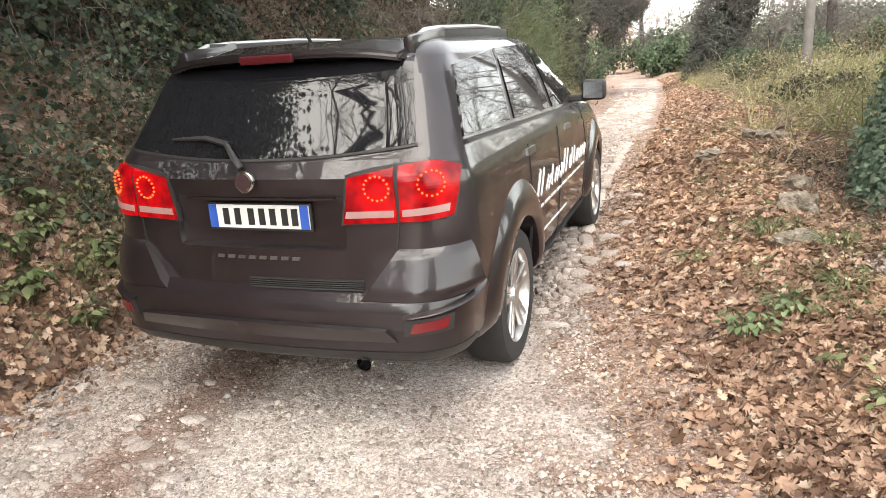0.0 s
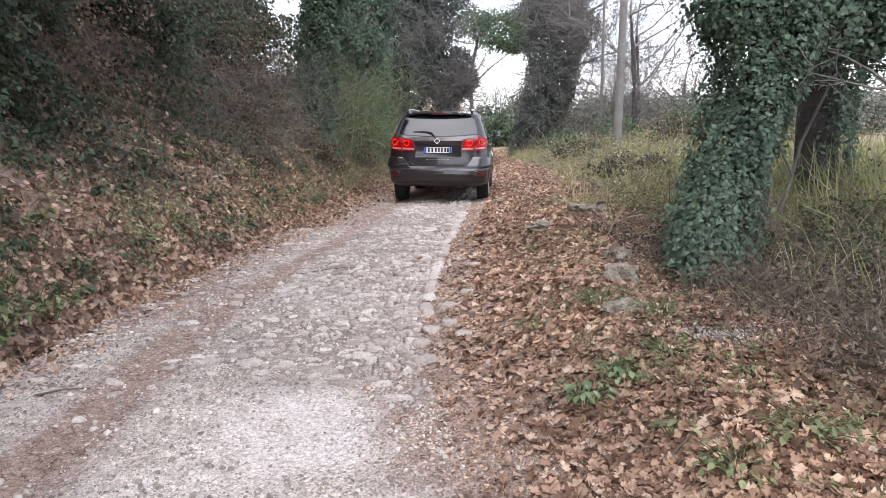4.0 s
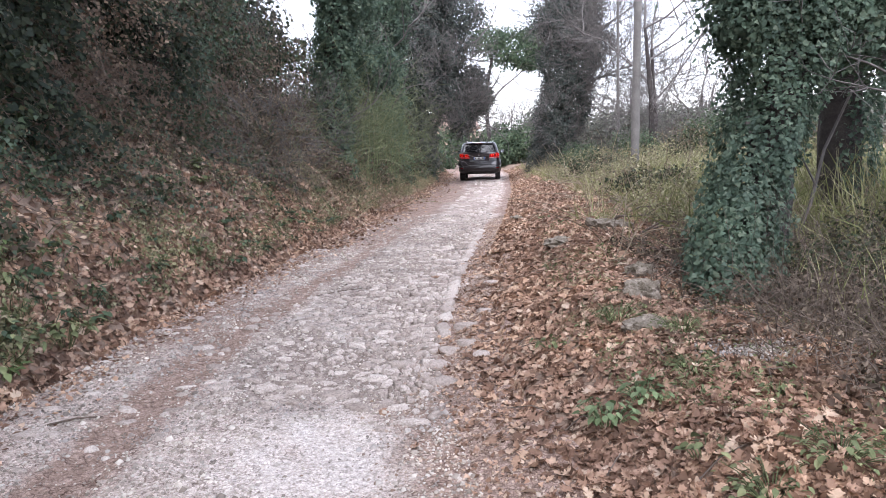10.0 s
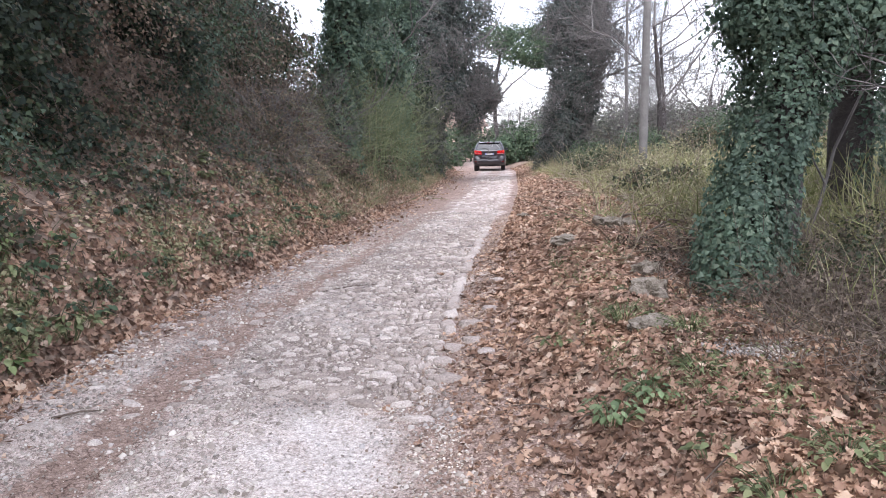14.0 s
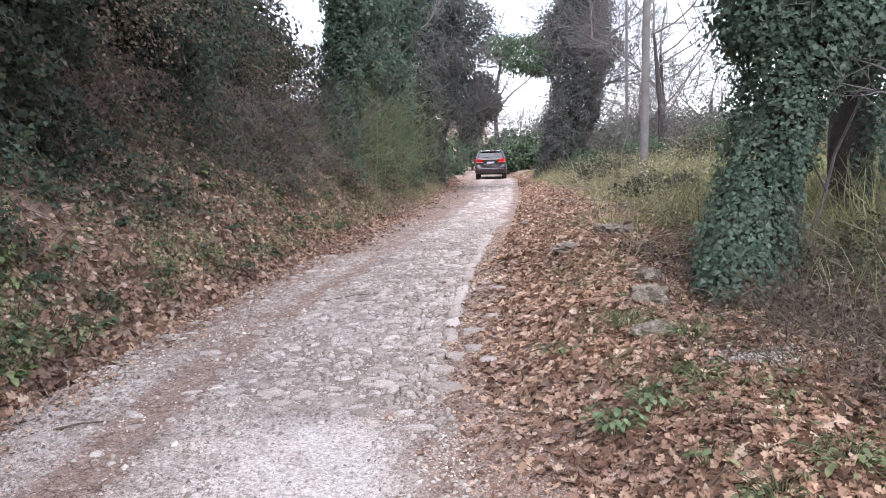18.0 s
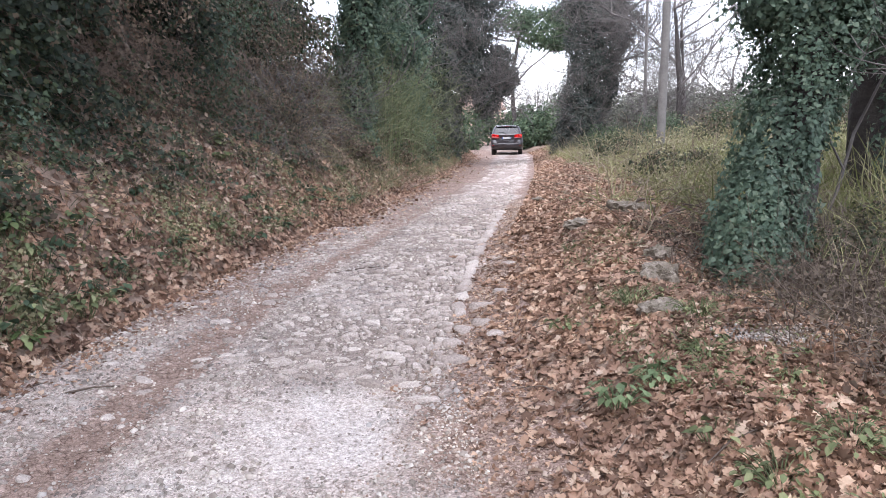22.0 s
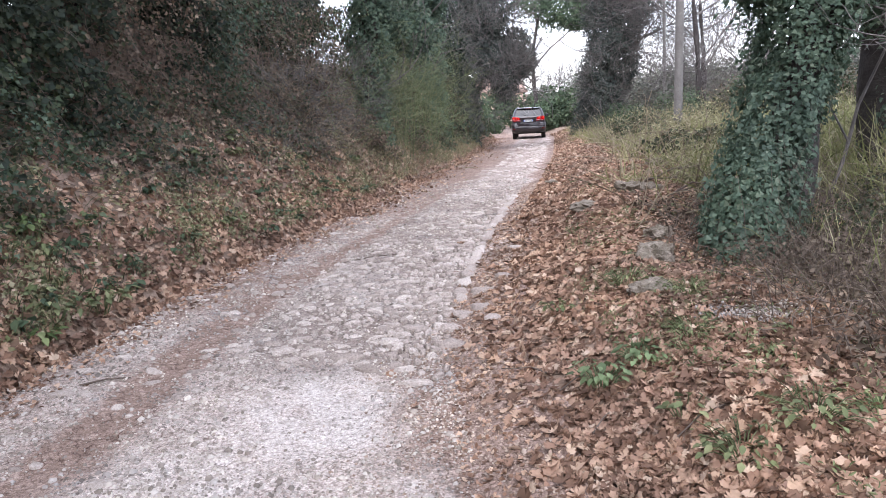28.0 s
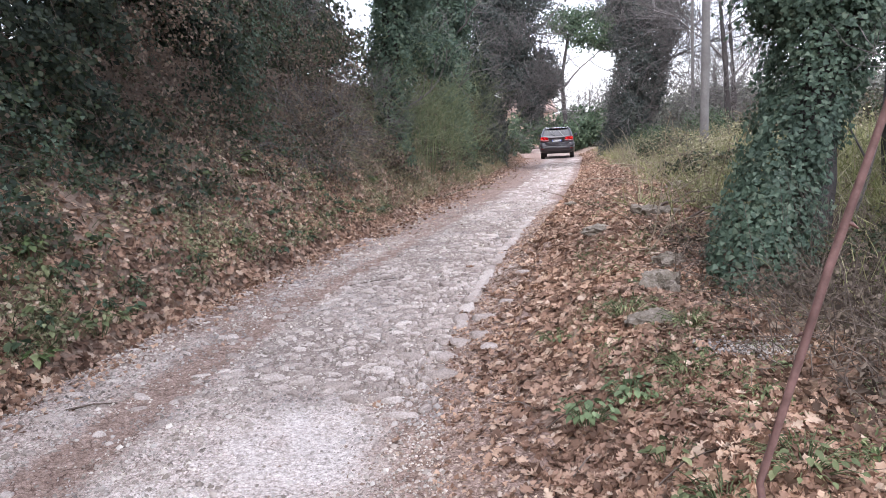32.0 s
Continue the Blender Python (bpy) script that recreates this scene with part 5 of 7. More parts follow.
M_LAMP = shade("red_lamp", lamp_build)
M_LAMP_DIM = plain("red_reflector", (0.15, 0.008, 0.012), 0.25, 0.0, 0.0, 0.6)
M_LED = plain("lit_diode", (1.0, 0.055, 0.012), 0.3, 0.0, 1.0)
M_BRAKE = plain("brake_lens", (0.075, 0.004, 0.007), 0.35)
M_CLEAR = plain("clear_lens", (0.30, 0.225, 0.215), 0.2, 0.0, 0.0, 0.3)
M_CLEAR.node_tree.nodes["Principled BSDF"].inputs["Emission Color"].default_value = (0.6, 0.03, 0.02, 1)
M_CLEAR.node_tree.nodes["Principled BSDF"].inputs["Emission Strength"].default_value = 0.05
M_NAME = plain("dull_metal", (0.22, 0.21, 0.21), 0.35, 0.8)
M_BADGE = plain("dull_red_field", (0.045, 0.022, 0.025), 0.35)
M_WHITE = plain("white_sheet", (0.78, 0.78, 0.77), 0.45)
M_BLUE = plain("blue_band", (0.03, 0.10, 0.45), 0.45)
M_BLACK = plain("black_print", (0.02, 0.02, 0.02), 0.5)

CZ = np.array([.33, .36, .40, .46, .56, .63, .67, .71, .80, .92, 1.02, 1.08, 1.13, 1.20, 1.30, 1.42, 1.52, 1.60, 1.645, 1.675, 1.690])
CZ = np.where(CZ > 1.05, CZ + 0.045, CZ)
CR = np.array([-.80, -.94, -1.02, -1.055, -1.065, -1.06, -1.045, -.985, -.975, -.965, -.955, -.955, -.962, -.93, -.855, -.765, -.70, -.63, -.54, -.36, -.05])
CF = np.array([3.60, 3.74, 3.81, 3.85, 3.86, 3.86, 3.855, 3.85, 3.83, 3.78, 3.60, 3.30, 2.90, 2.66, 2.42, 2.14, 1.93, 1.74, 1.58, 1.34, .80])
CW = np.array([.78, .84, .885, .905, .915, .92, .922, .925, .932, .928, .922, .912, .900, .876, .842, .800, .764, .726, .686, .59, .34])


def outline(z, n_rear=10, n_arc=8, n_side=26):
    """Half the car's plan at height z, from the tail's middle round to the nose's middle."""
    r, f, w = (np.interp(z, CZ, c) for c in (CR, CF, CW))
    k = min(1.0, w / 0.9)
    a, b = 0.26 * k, 0.55 * k
    xs = np.linspace(0, w - a, n_rear)
    bow = 0.085
    pts = [(x, r + bow * (x / w) ** 2) for x in xs]
    y0 = r + bow * ((w - a) / w) ** 2
    for t in np.linspace(0, math.pi / 2, n_arc)[1:]:
        pts.append((w - a + a * math.sin(t), y0 + a - a * math.cos(t)))
    y1, y2 = y0 + a, f - b
    for u in np.linspace(0, 1, n_side)[1:]:
        pts.append((w + 0.0 * u - 0.05 * max(0, u - 0.75) * 4 * k, y1 + (y2 - y1) * u))
    wl = pts[-1][0]
    for t in np.linspace(0, math.pi / 2, n_arc)[1:]:
        pts.append((wl * 0.45 + wl * 0.55 * math.cos(t), y2 + b * math.sin(t)))
    pts.append((0, f + 0.03))
    return np.array(pts)


def hull():
    zs = np.unique(np.concatenate([CZ, np.linspace(.335, 1.73, 44)]))
    zs[0] = CZ[0]
    rows = []
    for z in zs:
        h = outline(z)
        full = np.concatenate([h, h[-2:0:-1] * [-1, 1]])
        rows.append(np.column_stack([full, np.full(len(full), z)]))
    bm = bmesh.new()
    vs = [[bm.verts.new(p) for p in row] for row in rows]
    n = len(vs[0])
    for a, b in zip(vs, vs[1:]):
        for i in range(n):
            bm.faces.new((a[i], a[(i + 1) % n], b[(i + 1) % n], b[i]))
    bm.faces.new(vs[0][::-1])
    bm.faces.new(vs[-1])
    bmesh.ops.recalc_face_normals(bm, faces=bm.faces[:])
    return bm


def on_tail(x, z, proud=0.0):
    """A place on the tail at height z, x metres off the middle; it goes on round the corner."""
    h = outline(z, 24, 20, 60)
    s = np.concatenate([[0], np.cumsum(np.linalg.norm(np.diff(h, axis=0), axis=1))])
    q = np.array([np.interp(abs(x), s, h[:, k]) for k in (0, 1)])
    q2 = np.array([np.interp(abs(x) + 0.01, s, h[:, k]) for k in (0, 1)])
    d = (q2 - q) / (np.linalg.norm(q2 - q) + 1e-9)
    q = q + proud * np.array([d[1], -d[0]])
    return (math.copysign(q[0], x), q[1], z)


def on_side(y, z, side, proud=0.0):
    h = outline(z, 12, 12, 60)
    k = np.argmax(h[:, 1] > -0.4)
    x = np.interp(y, h[k - 8:-1, 1], h[k - 8:-1, 0])
    return (side * (x + proud), y, z)


def on_nose(x, z, proud=0.0):
    """A place on the front of the body at height z, x metres off the middle."""
    h = outline(z, 12, 30, 10)[-31:][::-1]
    return (x, float(np.interp(abs(x), h[:, 0], h[:, 1])) + proud, z)


def patch(place, corners, nu, nv, thick=0.006, sag=0.0, bulge=0.0, thick_top=None):
    """A thin curved panel between four corners (a, z) set on a face of the body by place(a, z, proud); its lower edge may sag and its upper edge bulge."""
    thick_top = thick if thick_top is None else thick_top
    (a0, z0), (a1, z1), (a2, z2), (a3, z3) = corners
    bm = bmesh.new()
    layers = []
    for outer in (True, False):
        grid = []
        for j in range(nv + 1):
            v = j / nv
            row = []
            for i in range(nu + 1):
                u = i / nu
                a = (a0 * (1 - u) + a1 * u) * (1 - v) + (a3 * (1 - u) + a2 * u) * v
                z = (z0 * (1 - u) + z1 * u) * (1 - v) + (z3 * (1 - u) + z2 * u) * v
                z += (bulge * v - sag * (1 - v)) * (1 - (2 * u - 1) ** 2)
                row.append(bm.verts.new(place(a, z, 0.004 + (thick(v) if callable(thick) else thick * (1 - v) + thick_top * v) if outer else -0.01)))
            grid.append(row)
        layers.append(grid)
    for g in layers:
        for j in range(nv):
            for i in range(nu):
                bm.faces.new((g[j][i], g[j][i + 1], g[j + 1][i + 1], g[j + 1][i]))
    f, b = layers
    loop = [(0, i) for i in range(nu)] + [(j, nu) for j in range(nv)] + [(nv, i) for i in range(nu, 0, -1)] + [(j, 0) for j in range(nv, 0, -1)]
    for (j, i), (j2, i2) in zip(loop, loop[1:] + loop[:1]):
        bm.faces.new((f[j][i], f[j2][i2], b[j2][i2], b[j][i]))
    bmesh.ops.recalc_face_normals(bm, faces=bm.faces[:])
    return bm


def stroke(place, pts, half):
    """A painted stroke along points (a, z) on a face of the body."""
    p = np.array(pts, float)
    d = np.gradient(p, axis=0)
    d /= np.linalg.norm(d, axis=1, keepdims=True) + 1e-9
    n = np.stack([-d[:, 1], d[:, 0]], -1) * half
    bm = bmesh.new()
    rows = [[bm.verts.new(place(*q, proud)) for q, proud in ((a - b, .0045), (a + b, .0045), (a + b, -.004), (a - b, -.004))] for a, b in zip(p, n)]
    for r0, r1 in zip(rows, rows[1:]):
        for k in range(4):
            bm.faces.new((r0[k], r0[(k + 1) % 4], r1[(k + 1) % 4], r1[k]))
    bm.faces.new(rows[0])
    bm.faces.new(rows[-1][::-1])
    bmesh.ops.recalc_face_normals(bm, faces=bm.faces[:])
    return bm


def flare(side, y):
    """A broad swollen wing round a wheel arch."""
    bm = bmesh.new()
    rings = []
    for rad, proud in ((.43, -.06), (.428, .028), (.45, .042), (.52, .040), (.58, .022), (.63, -.006)):
        row = []
        for a in np.linspace(-.30, math.pi + .30, 30):
            py, pz = y + rad * math.cos(a), max(.36, WR + rad * math.sin(a))
            row.append(bm.verts.new(on_side(py, pz, side, proud)))
        rings.append(row)
    for r0, r1 in zip(rings, rings[1:]):
        for k in range(29):
            bm.faces.new((r0[k], r0[k + 1], r1[k + 1], r1[k]))
    bmesh.ops.recalc_face_normals(bm, faces=bm.faces[:])
    return bm


def lathe(profile, n=40):
    """Turned about the x axis: rows of (x, radius)."""
    bm = bmesh.new()
    rings = [[bm.verts.new((x, r * math.cos(2 * math.pi * k / n), r * math.sin(2 * math.pi * k / n))) for k in range(n)] for x, r in profile]
    for a, b in zip(rings, rings[1:]):
        for k in range(n):
            bm.faces.new((a[k], a[(k + 1) % n], b[(k + 1) % n], b[k]))
    bmesh.ops.recalc_face_normals(bm, faces=bm.faces[:])
    return bm


def add_bm(bm, other):
    me = bpy.data.meshes.new("scratch")
    other.to_mesh(me)
    other.free()
    bm.from_mesh(me)
    bpy.data.meshes.remove(me)
    return bm


WR = 0.365


def build_wheel(car, side, y):
    wheel = new("wheel")
    wheel.parent = car
    s = side
    h = 0.112
    tyre = lathe([(s * 0.06, 0.245), (s * h, 0.255), (s * (h + 0.006), 0.30), (s * h, 0.345), (s * 0.09, WR - 0.004), (s * 0.05, WR), (0, WR),
                  (-s * 0.05, WR), (-s * 0.09, WR - 0.004), (-s * h, 0.345), (-s * h, 0.25), (-s * 0.06, 0.245)], 48)
    part("tyre", tyre, M_TYRE, wheel, "black rubber tyre, dusty", True)
    rim = lathe([(-s * 0.10, 0.245), (s * 0.02, 0.225), (s * 0.095, 0.232), (s * 0.112, 0.25), (s * 0.106, 0.256), (s * 0.09, 0.25)], 40)
    for k in range(5):
        for off in (-0.19, 0.19):
            a = 2 * math.pi * k / 5 + off
            m = Matrix.Rotation(a, 4, "X") @ Matrix.Translation((s * 0.082, 0, 0.14)) @ Matrix.Rotation(-off * 0.55, 4, "X") @ Matrix.Rotation(s * 0.10, 4, "Y")
            add_bm(rim, box_bm(0.03, 0.036, 0.20, m, 0.009))
    add_bm(rim, cyl_bm(0.066, 0.056, 0.045, 20, Matrix.Translation((s * 0.078, 0, 0)) @ Matrix.Rotation(math.pi / 2, 4, "Y"), 0.006))
    part("rim", rim, M_ALLOY, wheel, "silver alloy rim with paired spokes", True)
    part("brake_disc", cyl_bm(0.155, 0.155, 0.02, 28, Matrix.Translation((s * 0.015, 0, 0)) @ Matrix.Rotation(math.pi / 2, 4, "Y")), M_PLASTIC, wheel, "dark brake disc")
    wheel.matrix_basis = pose(side * 0.80, y, WR)
    return wheel


def build_car():
    car = thing("car", "dark grey metallic family car with lit red tail lamps", "car")
    bm = hull()
    me = bpy.data.meshes.new("body")
    bm.to_mesh(me)
    bm.free()
    body = new("body", me)
    cut = bmesh.new()
    for y in (0.0, 2.89):
        for s in (1, -1):
            add_bm(cut, cyl_bm(0.425, 0.425, 0.5, 40, Matrix.Translation((s * 0.86, y, WR + 0.01)) @ Matrix.Rotation(math.pi / 2, 4, "Y")))
    add_bm(cut, box_bm(0.86, 0.14, 0.235, Matrix.Translation((0, -0.985, 0.99)), 0.03, 2))
    cme = bpy.data.meshes.new("cutter")
    cut.to_mesh(cme)
    cut.free()
    cutter = new("cutter", cme)
    mod = body.modifiers.new("arches", "BOOLEAN")
    mod.operation, mod.solver, mod.object = "DIFFERENCE", "EXACT", cutter
    done = bpy.data.meshes.new_from_object(body.evaluated_get(bpy.context.evaluated_depsgraph_get()))
    body.modifiers.clear()
    body.data = done
    bpy.data.objects.remove(cutter)
    done.materials.clear()
    done.materials.append(M_PAINT)
    done.polygons.foreach_set("use_smooth", np.ones(len(done.polygons), bool))
    done.set_sharp_from_angle(angle=radians(32))
    body.parent = car
    tagged(body, "dark grey metallic bodywork with a film of dust")
    # tail
    part("rear_window", patch(on_tail, [(-.725, 1.302), (.725, 1.302), (.635, 1.662), (-.635, 1.662)], 22, 8, sag=.044), M_GLASS, car, "dark tinted rear window", True)
    part("window_seal", patch(on_tail, [(-.735, 1.292), (.735, 1.292), (.732, 1.303), (-.732, 1.303)], 22, 1, .004, sag=.044, bulge=-.044), M_PLASTIC, car, "black window seal", True)
    part("wiper", joined_bm([tube([on_tail(-.04, 1.225, 0.02), on_tail(-.07, 1.27, 0.045), on_tail(-.13, 1.325, 0.045)], [.016, .015, .012]),
                             tube([on_tail(-.11, 1.318, 0.04), on_tail(-.26, 1.345, 0.03), on_tail(-.46, 1.34, 0.022)], [.014, .012, .006])]), M_PLASTIC, car, "black rear wiper")
    for s in (1, -1):
        q = part("tail_lamp", patch(on_tail, [(s * .674, .997), (s * .885, 1.012), (s * .94, 1.200), (s * .674, 1.222)], 12, 6, 0.016, bulge=.022, sag=.006), M_LAMP, car, "glowing red outer tail lamp", True)
        part("reversing_lens", patch(on_tail, [(s * .684, 1.018), (s * .865, 1.030), (s * .87, 1.060), (s * .684, 1.046)], 10, 1, 0.020), M_CLEAR, q, "clear lens strip", True)
        p = part("tail_lamp", patch(on_tail, [(s * .425, .988), (s * .658, .994), (s * .655, 1.218), (s * .462, 1.180)], 6, 6, 0.016), M_LAMP, car, "glowing red inner tail lamp", True)
        part("reversing_lens", patch(on_tail, [(s * .438, 1.012), (s * .648, 1.017), (s * .648, 1.045), (s * .444, 1.040)], 5, 1, 0.020), M_CLEAR, p, "clear lens strip", True)
        part("lamp_bezel", patch(on_tail, [(s * .412, .978), (s * .90, 1.000), (s * .952, 1.212), (s * .448, 1.190)], 18, 4, 0.006, bulge=.03), M_PLASTIC, car, "dark lamp surround", True)
        for holder, cx, cz in ((q, .80, 1.148), (p, .582, 1.135)):
            ring = bmesh.new()
            for k in range(16):
                a = 2 * math.pi * k / 16
                m = Matrix.Translation(on_tail(s * (cx + .052 * math.cos(a)), cz + .050 * math.sin(a), 0.024))
                bmesh.ops.create_icosphere(ring, subdivisions=1, radius=0.0055, matrix=m)
            tagged(part("diode_ring", ring, M_LED, holder, "ring of bright orange-red diodes"), kind="stuff")
        part("reflector", patch(on_tail, [(s * .715, .548), (s * .87, .562), (s * .885, .606), (s * .735, .592)], 8, 2, 0.010), M_LAMP_DIM, car, "dull red bumper reflector", True)
        part("reflector_trim", patch(on_tail, [(s * .69, .534), (s * .90, .545), (s * .91, .618), (s * .70, .604)], 8, 2, 0.004), M_PLASTIC, car, "dark reflector recess", True)
        part("bumper_crease", patch(on_tail, [(s * .69, .612), (s * 1.14, .672), (s * 1.14, .690), (s * .69, .624)], 16, 1, 0.022, thick_top=.004), M_PAINT, car, "raised crease over the reflector", True)
        part("bumper_corner", patch(on_tail, [(s * .50, .676), (s * 1.02, .672), (s * .98, .884), (s * .655, .880)], 14, 10, lambda v: float(np.interp(v, [0, .17, .55, .92, 1], [.0, .050, .032, .014, .0]))), M_PAINT, car, "bumper corner catching the sky's light", True)
        part("hatch_seam", patch(on_tail, [(s * .645, .880), (s * .651, .880), (s * .666, .985), (s * .660, .985)], 1, 4, 0.002), M_BLACK, car, "dark tailgate gap")
    part("recess_lip", patch(on_tail, [(-.36, 1.088), (.39, 1.088), (.39, 1.096), (-.36, 1.096)], 14, 1, 0.012), M_PAINT, car, "handle lip over the plate", True)
    spoiler = bmesh.new()
    bmesh.ops.create_cube(spoiler, size=1.0)
    for v in spoiler.verts:
        back = v.co.y < 0
        up = v.co.z > 0
        v.co = Vector((math.copysign(.60 if back else .62, v.co.x), -.73 if back else -.42, (1.69 if up else 1.657) if back else (1.728 if up else 1.635)))
    bmesh.ops.subdivide_edges(spoiler, edges=[e for e in spoiler.edges if abs(e.verts[0].co.x - e.verts[1].co.x) > 1], cuts=8)
    for v in spoiler.verts:
        v.co.z -= 0.035 * (v.co.x / .60) ** 4
        v.co.y += 0.09 * (v.co.x / .60) ** 2 * (v.co.y < -.6)
    bmesh.ops.bevel(spoiler, geom=[e for e in spoiler.edges if e.calc_face_angle(0) > 0.5], offset=.012, segments=2, affect="EDGES")
    sp = part("spoiler", spoiler, M_PAINT, car, "", True)
    part("brake_lamp", box_bm(.27, .02, .036, Matrix.Translation((0, -.722, 1.662)) @ Matrix.Rotation(0.15, 4, "X"), .006), M_BRAKE, sp, "red high brake lamp")
    badge = part("badge", cyl_bm(.047, .047, .02, 28, Matrix.Translation((-.01, -.982, 1.168)) @ Matrix.Rotation(math.pi / 2 - .12, 4, "X"), .005), M_CHROME, car, "round chrome badge", True)
    part("badge_field", cyl_bm(.034, .034, .006, 24, Matrix.Translation((-.01, -.993, 1.1695)) @ Matrix.Rotation(math.pi / 2 - .12, 4, "X")), M_BADGE, badge, "dull red round field")
    yp = -.925
    plate = part("number_plate", box_bm(.53, .014, .125, Matrix.Translation((0, yp, 1.004)), .006), M_PLASTIC, car, "black plate holder")
    part("plate_sheet", box_bm(.51, .006, .104, Matrix.Translation((0, yp - .009, 1.007))), M_WHITE, plate, "white number plate")
    for x in (-.233, .233):
        part("plate_band", box_bm(.04, .004, .104, Matrix.Translation((x, yp - .0135, 1.007))), M_BLUE, plate, "blue end band")
    for x in (-.165, -.105, -.035, .02, .075, .135, .185):
        part("plate_bar", box_bm(.030, .004, .074, Matrix.Translation((x, yp - .0135, 1.007))), M_BLACK, plate, "black bar")
    for k in range(8):
        part("name_bar", patch(on_tail, [(-.215 + k * .055, .826), (-.180 + k * .055, .826), (-.177 + k * .055, .840), (-.212 + k * .055, .840)], 1, 1, .003), M_NAME, car, "small bright bar")
    for k in range(5):
        part("step_rib", patch(on_tail, [(-.05, .706 + k * .009), (.50, .706 + k * .009), (.50, .710 + k * .009), (-.05, .710 + k * .009)], 10, 1, .008), M_PLASTIC, car, "black loading-sill rib")
    part("lower_bumper", patch(on_tail, [(-1.12, .34), (1.12, .34), (1.08, .455), (-1.08, .455)], 34, 3, .002), M_PLASTIC, car, "dark plastic lower bumper", True)
    part("bumper_trim", patch(on_tail, [(-.66, .505), (.66, .505), (.62, .565), (-.62, .565)], 22, 3, .004, thick_top=.030, bulge=.012), M_PAINT, car, "thin bumper crease", True)
    part("exhaust_pipe", joined_bm([tube([(.49, -.45, .385), (.49, -.94, .395), (.49, -1.02, .392)], [.030, .030, .034], 16), tube([(.49, -1.02, .392), (.49, -.90, .395)], [.027, .027], 16)]), M_CHROME, car, "bright exhaust pipe", True)
    part("windscreen", patch(on_nose, [(-.80, 1.26), (.80, 1.26), (.60, 1.675), (-.60, 1.675)], 20, 8, .006), M_GLASS, car, "dark windscreen", True)
    # sides
    for s in (1, -1):
        side = lambda y, z, proud: on_side(y, z, s, proud)  # noqa: E731
        for c in ([(-.63, 1.300), (.10, 1.285), (.26, 1.640), (-.42, 1.590)], [(.20, 1.283), (1.06, 1.255), (1.04, 1.655), (.34, 1.645)], [(1.16, 1.252), (2.16, 1.215), (1.66, 1.600), (1.14, 1.652)]):
            part("side_window", patch(side, c, 8, 6), M_GLASS, car, "dark tinted side window", True)
        part("window_trim", patch(side, [(-.62, 1.270), (2.25, 1.185), (2.25, 1.198), (-.62, 1.286)], 24, 1, .01), M_PLASTIC, car, "black window trim", True)
        for y in (.30, 1.12, 2.18):
            part("door_seam", patch(side, [(y, .40), (y + .006, .40), (y + .006, 1.13), (y, 1.13)], 1, 14, .0015), M_BLACK, car, "dark door gap")
        for y in (.50, 1.62):
            part("door_handle", patch(side, [(y - .26, 1.075), (y - .07, 1.072), (y - .075, 1.108), (y - .255, 1.111)], 5, 3, .010), M_NAME, car, "bright door handle", True)
        part("sill", patch(side, [(.46, .335), (2.45, .335), (2.45, .40), (.46, .40)], 16, 3, .02), M_PLASTIC, car, "black plastic sill", True)
        for y in (0.0, 2.89):
            part("arch_flare", flare(s, y), M_PAINT, car, "", True)
        mirror = part("mirror", box_bm(.17, .12, .15, Matrix.Translation((s * 1.03, 1.98, 1.295)) @ Matrix.Rotation(-s * .12, 4, "Z"), .035, 3), M_PLASTIC, car, "black door mirror", True)
        part("mirror_glass", box_bm(.14, .004, .115, Matrix.Translation((s * 1.03, 1.918, 1.295)) @ Matrix.Rotation(-s * .12, 4, "Z")), M_CHROME, mirror, "mirror glass")
        part("mirror_foot", box_bm(.14, .06, .05, Matrix.Translation((s * .91, 2.0, 1.235)), .012), M_PLASTIC, mirror)
        rail = [(s * .60, -.52, 1.69), (s * .60, -.34, 1.745), (s * .60, -.12, 1.757), (s * .59, .5, 1.768), (s * .57, 1.05, 1.758), (s * .56, 1.18, 1.72), (s * .55, 1.25, 1.68)]
        rr = part("roof_rail", joined_bm([tube(rail, [.010, .013, .013, .012, .013, .012, .010], 8)]), M_ALLOY, car, "silver roof rail", True)
        part("rail_foot", box_bm(.05, .44, .08, Matrix.Translation((s * .60, -.32, 1.705)) @ Matrix.Rotation(.10, 4, "X"), .02), M_PAINT, rr, "dark rail foot", True)
        part("rail_base", box_bm(.030, 1.5, .09, Matrix.Translation((s * .585, .42, 1.712)) @ Matrix.Rotation(s * .012, 4, "Z"), .012), M_PLASTIC, rr, "black rail base", True)
        # slanting white strokes, tall and low, on the doors
        y = .42
        for tall, w in ((1, .20), (0, .14), (2, .07), (0, .14), (0, .09), (1, .20), (0, .06), (2, .07), (2, .07), (0, .13), (0, .13), (0, .12)):
            top = (.075, .145, .115)[tall]
            pts = [(y, .80), (y + .25 * w + .02, .80 + .55 * top), (y + .4 * w + .045, .80 + top)]
            part("side_mark", stroke(side, pts, .012 if tall == 1 else .010), M_WHITE, car, "slanting white stroke")
            if tall < 2:
                part("side_mark", stroke(side, [(q + .5 * w, z - .006) for q, z in pts], .009), M_WHITE, car, "slanting white stroke")
            y += w * 1.12 + .015
        for k in range(9):
            part("side_mark", patch(side, [(.45 + k * .19, .722), (.60 + k * .19, .720), (.60 + k * .19, .736), (.45 + k * .19, .738)], 2, 1, .001), M_WHITE, car, "thin white bar of print")
        part("side_mark", patch(side, [(.50, .553), (1.40, .545), (1.40, .557), (.50, .565)], 10, 1, .001), M_WHITE, car, "thin white line of print")
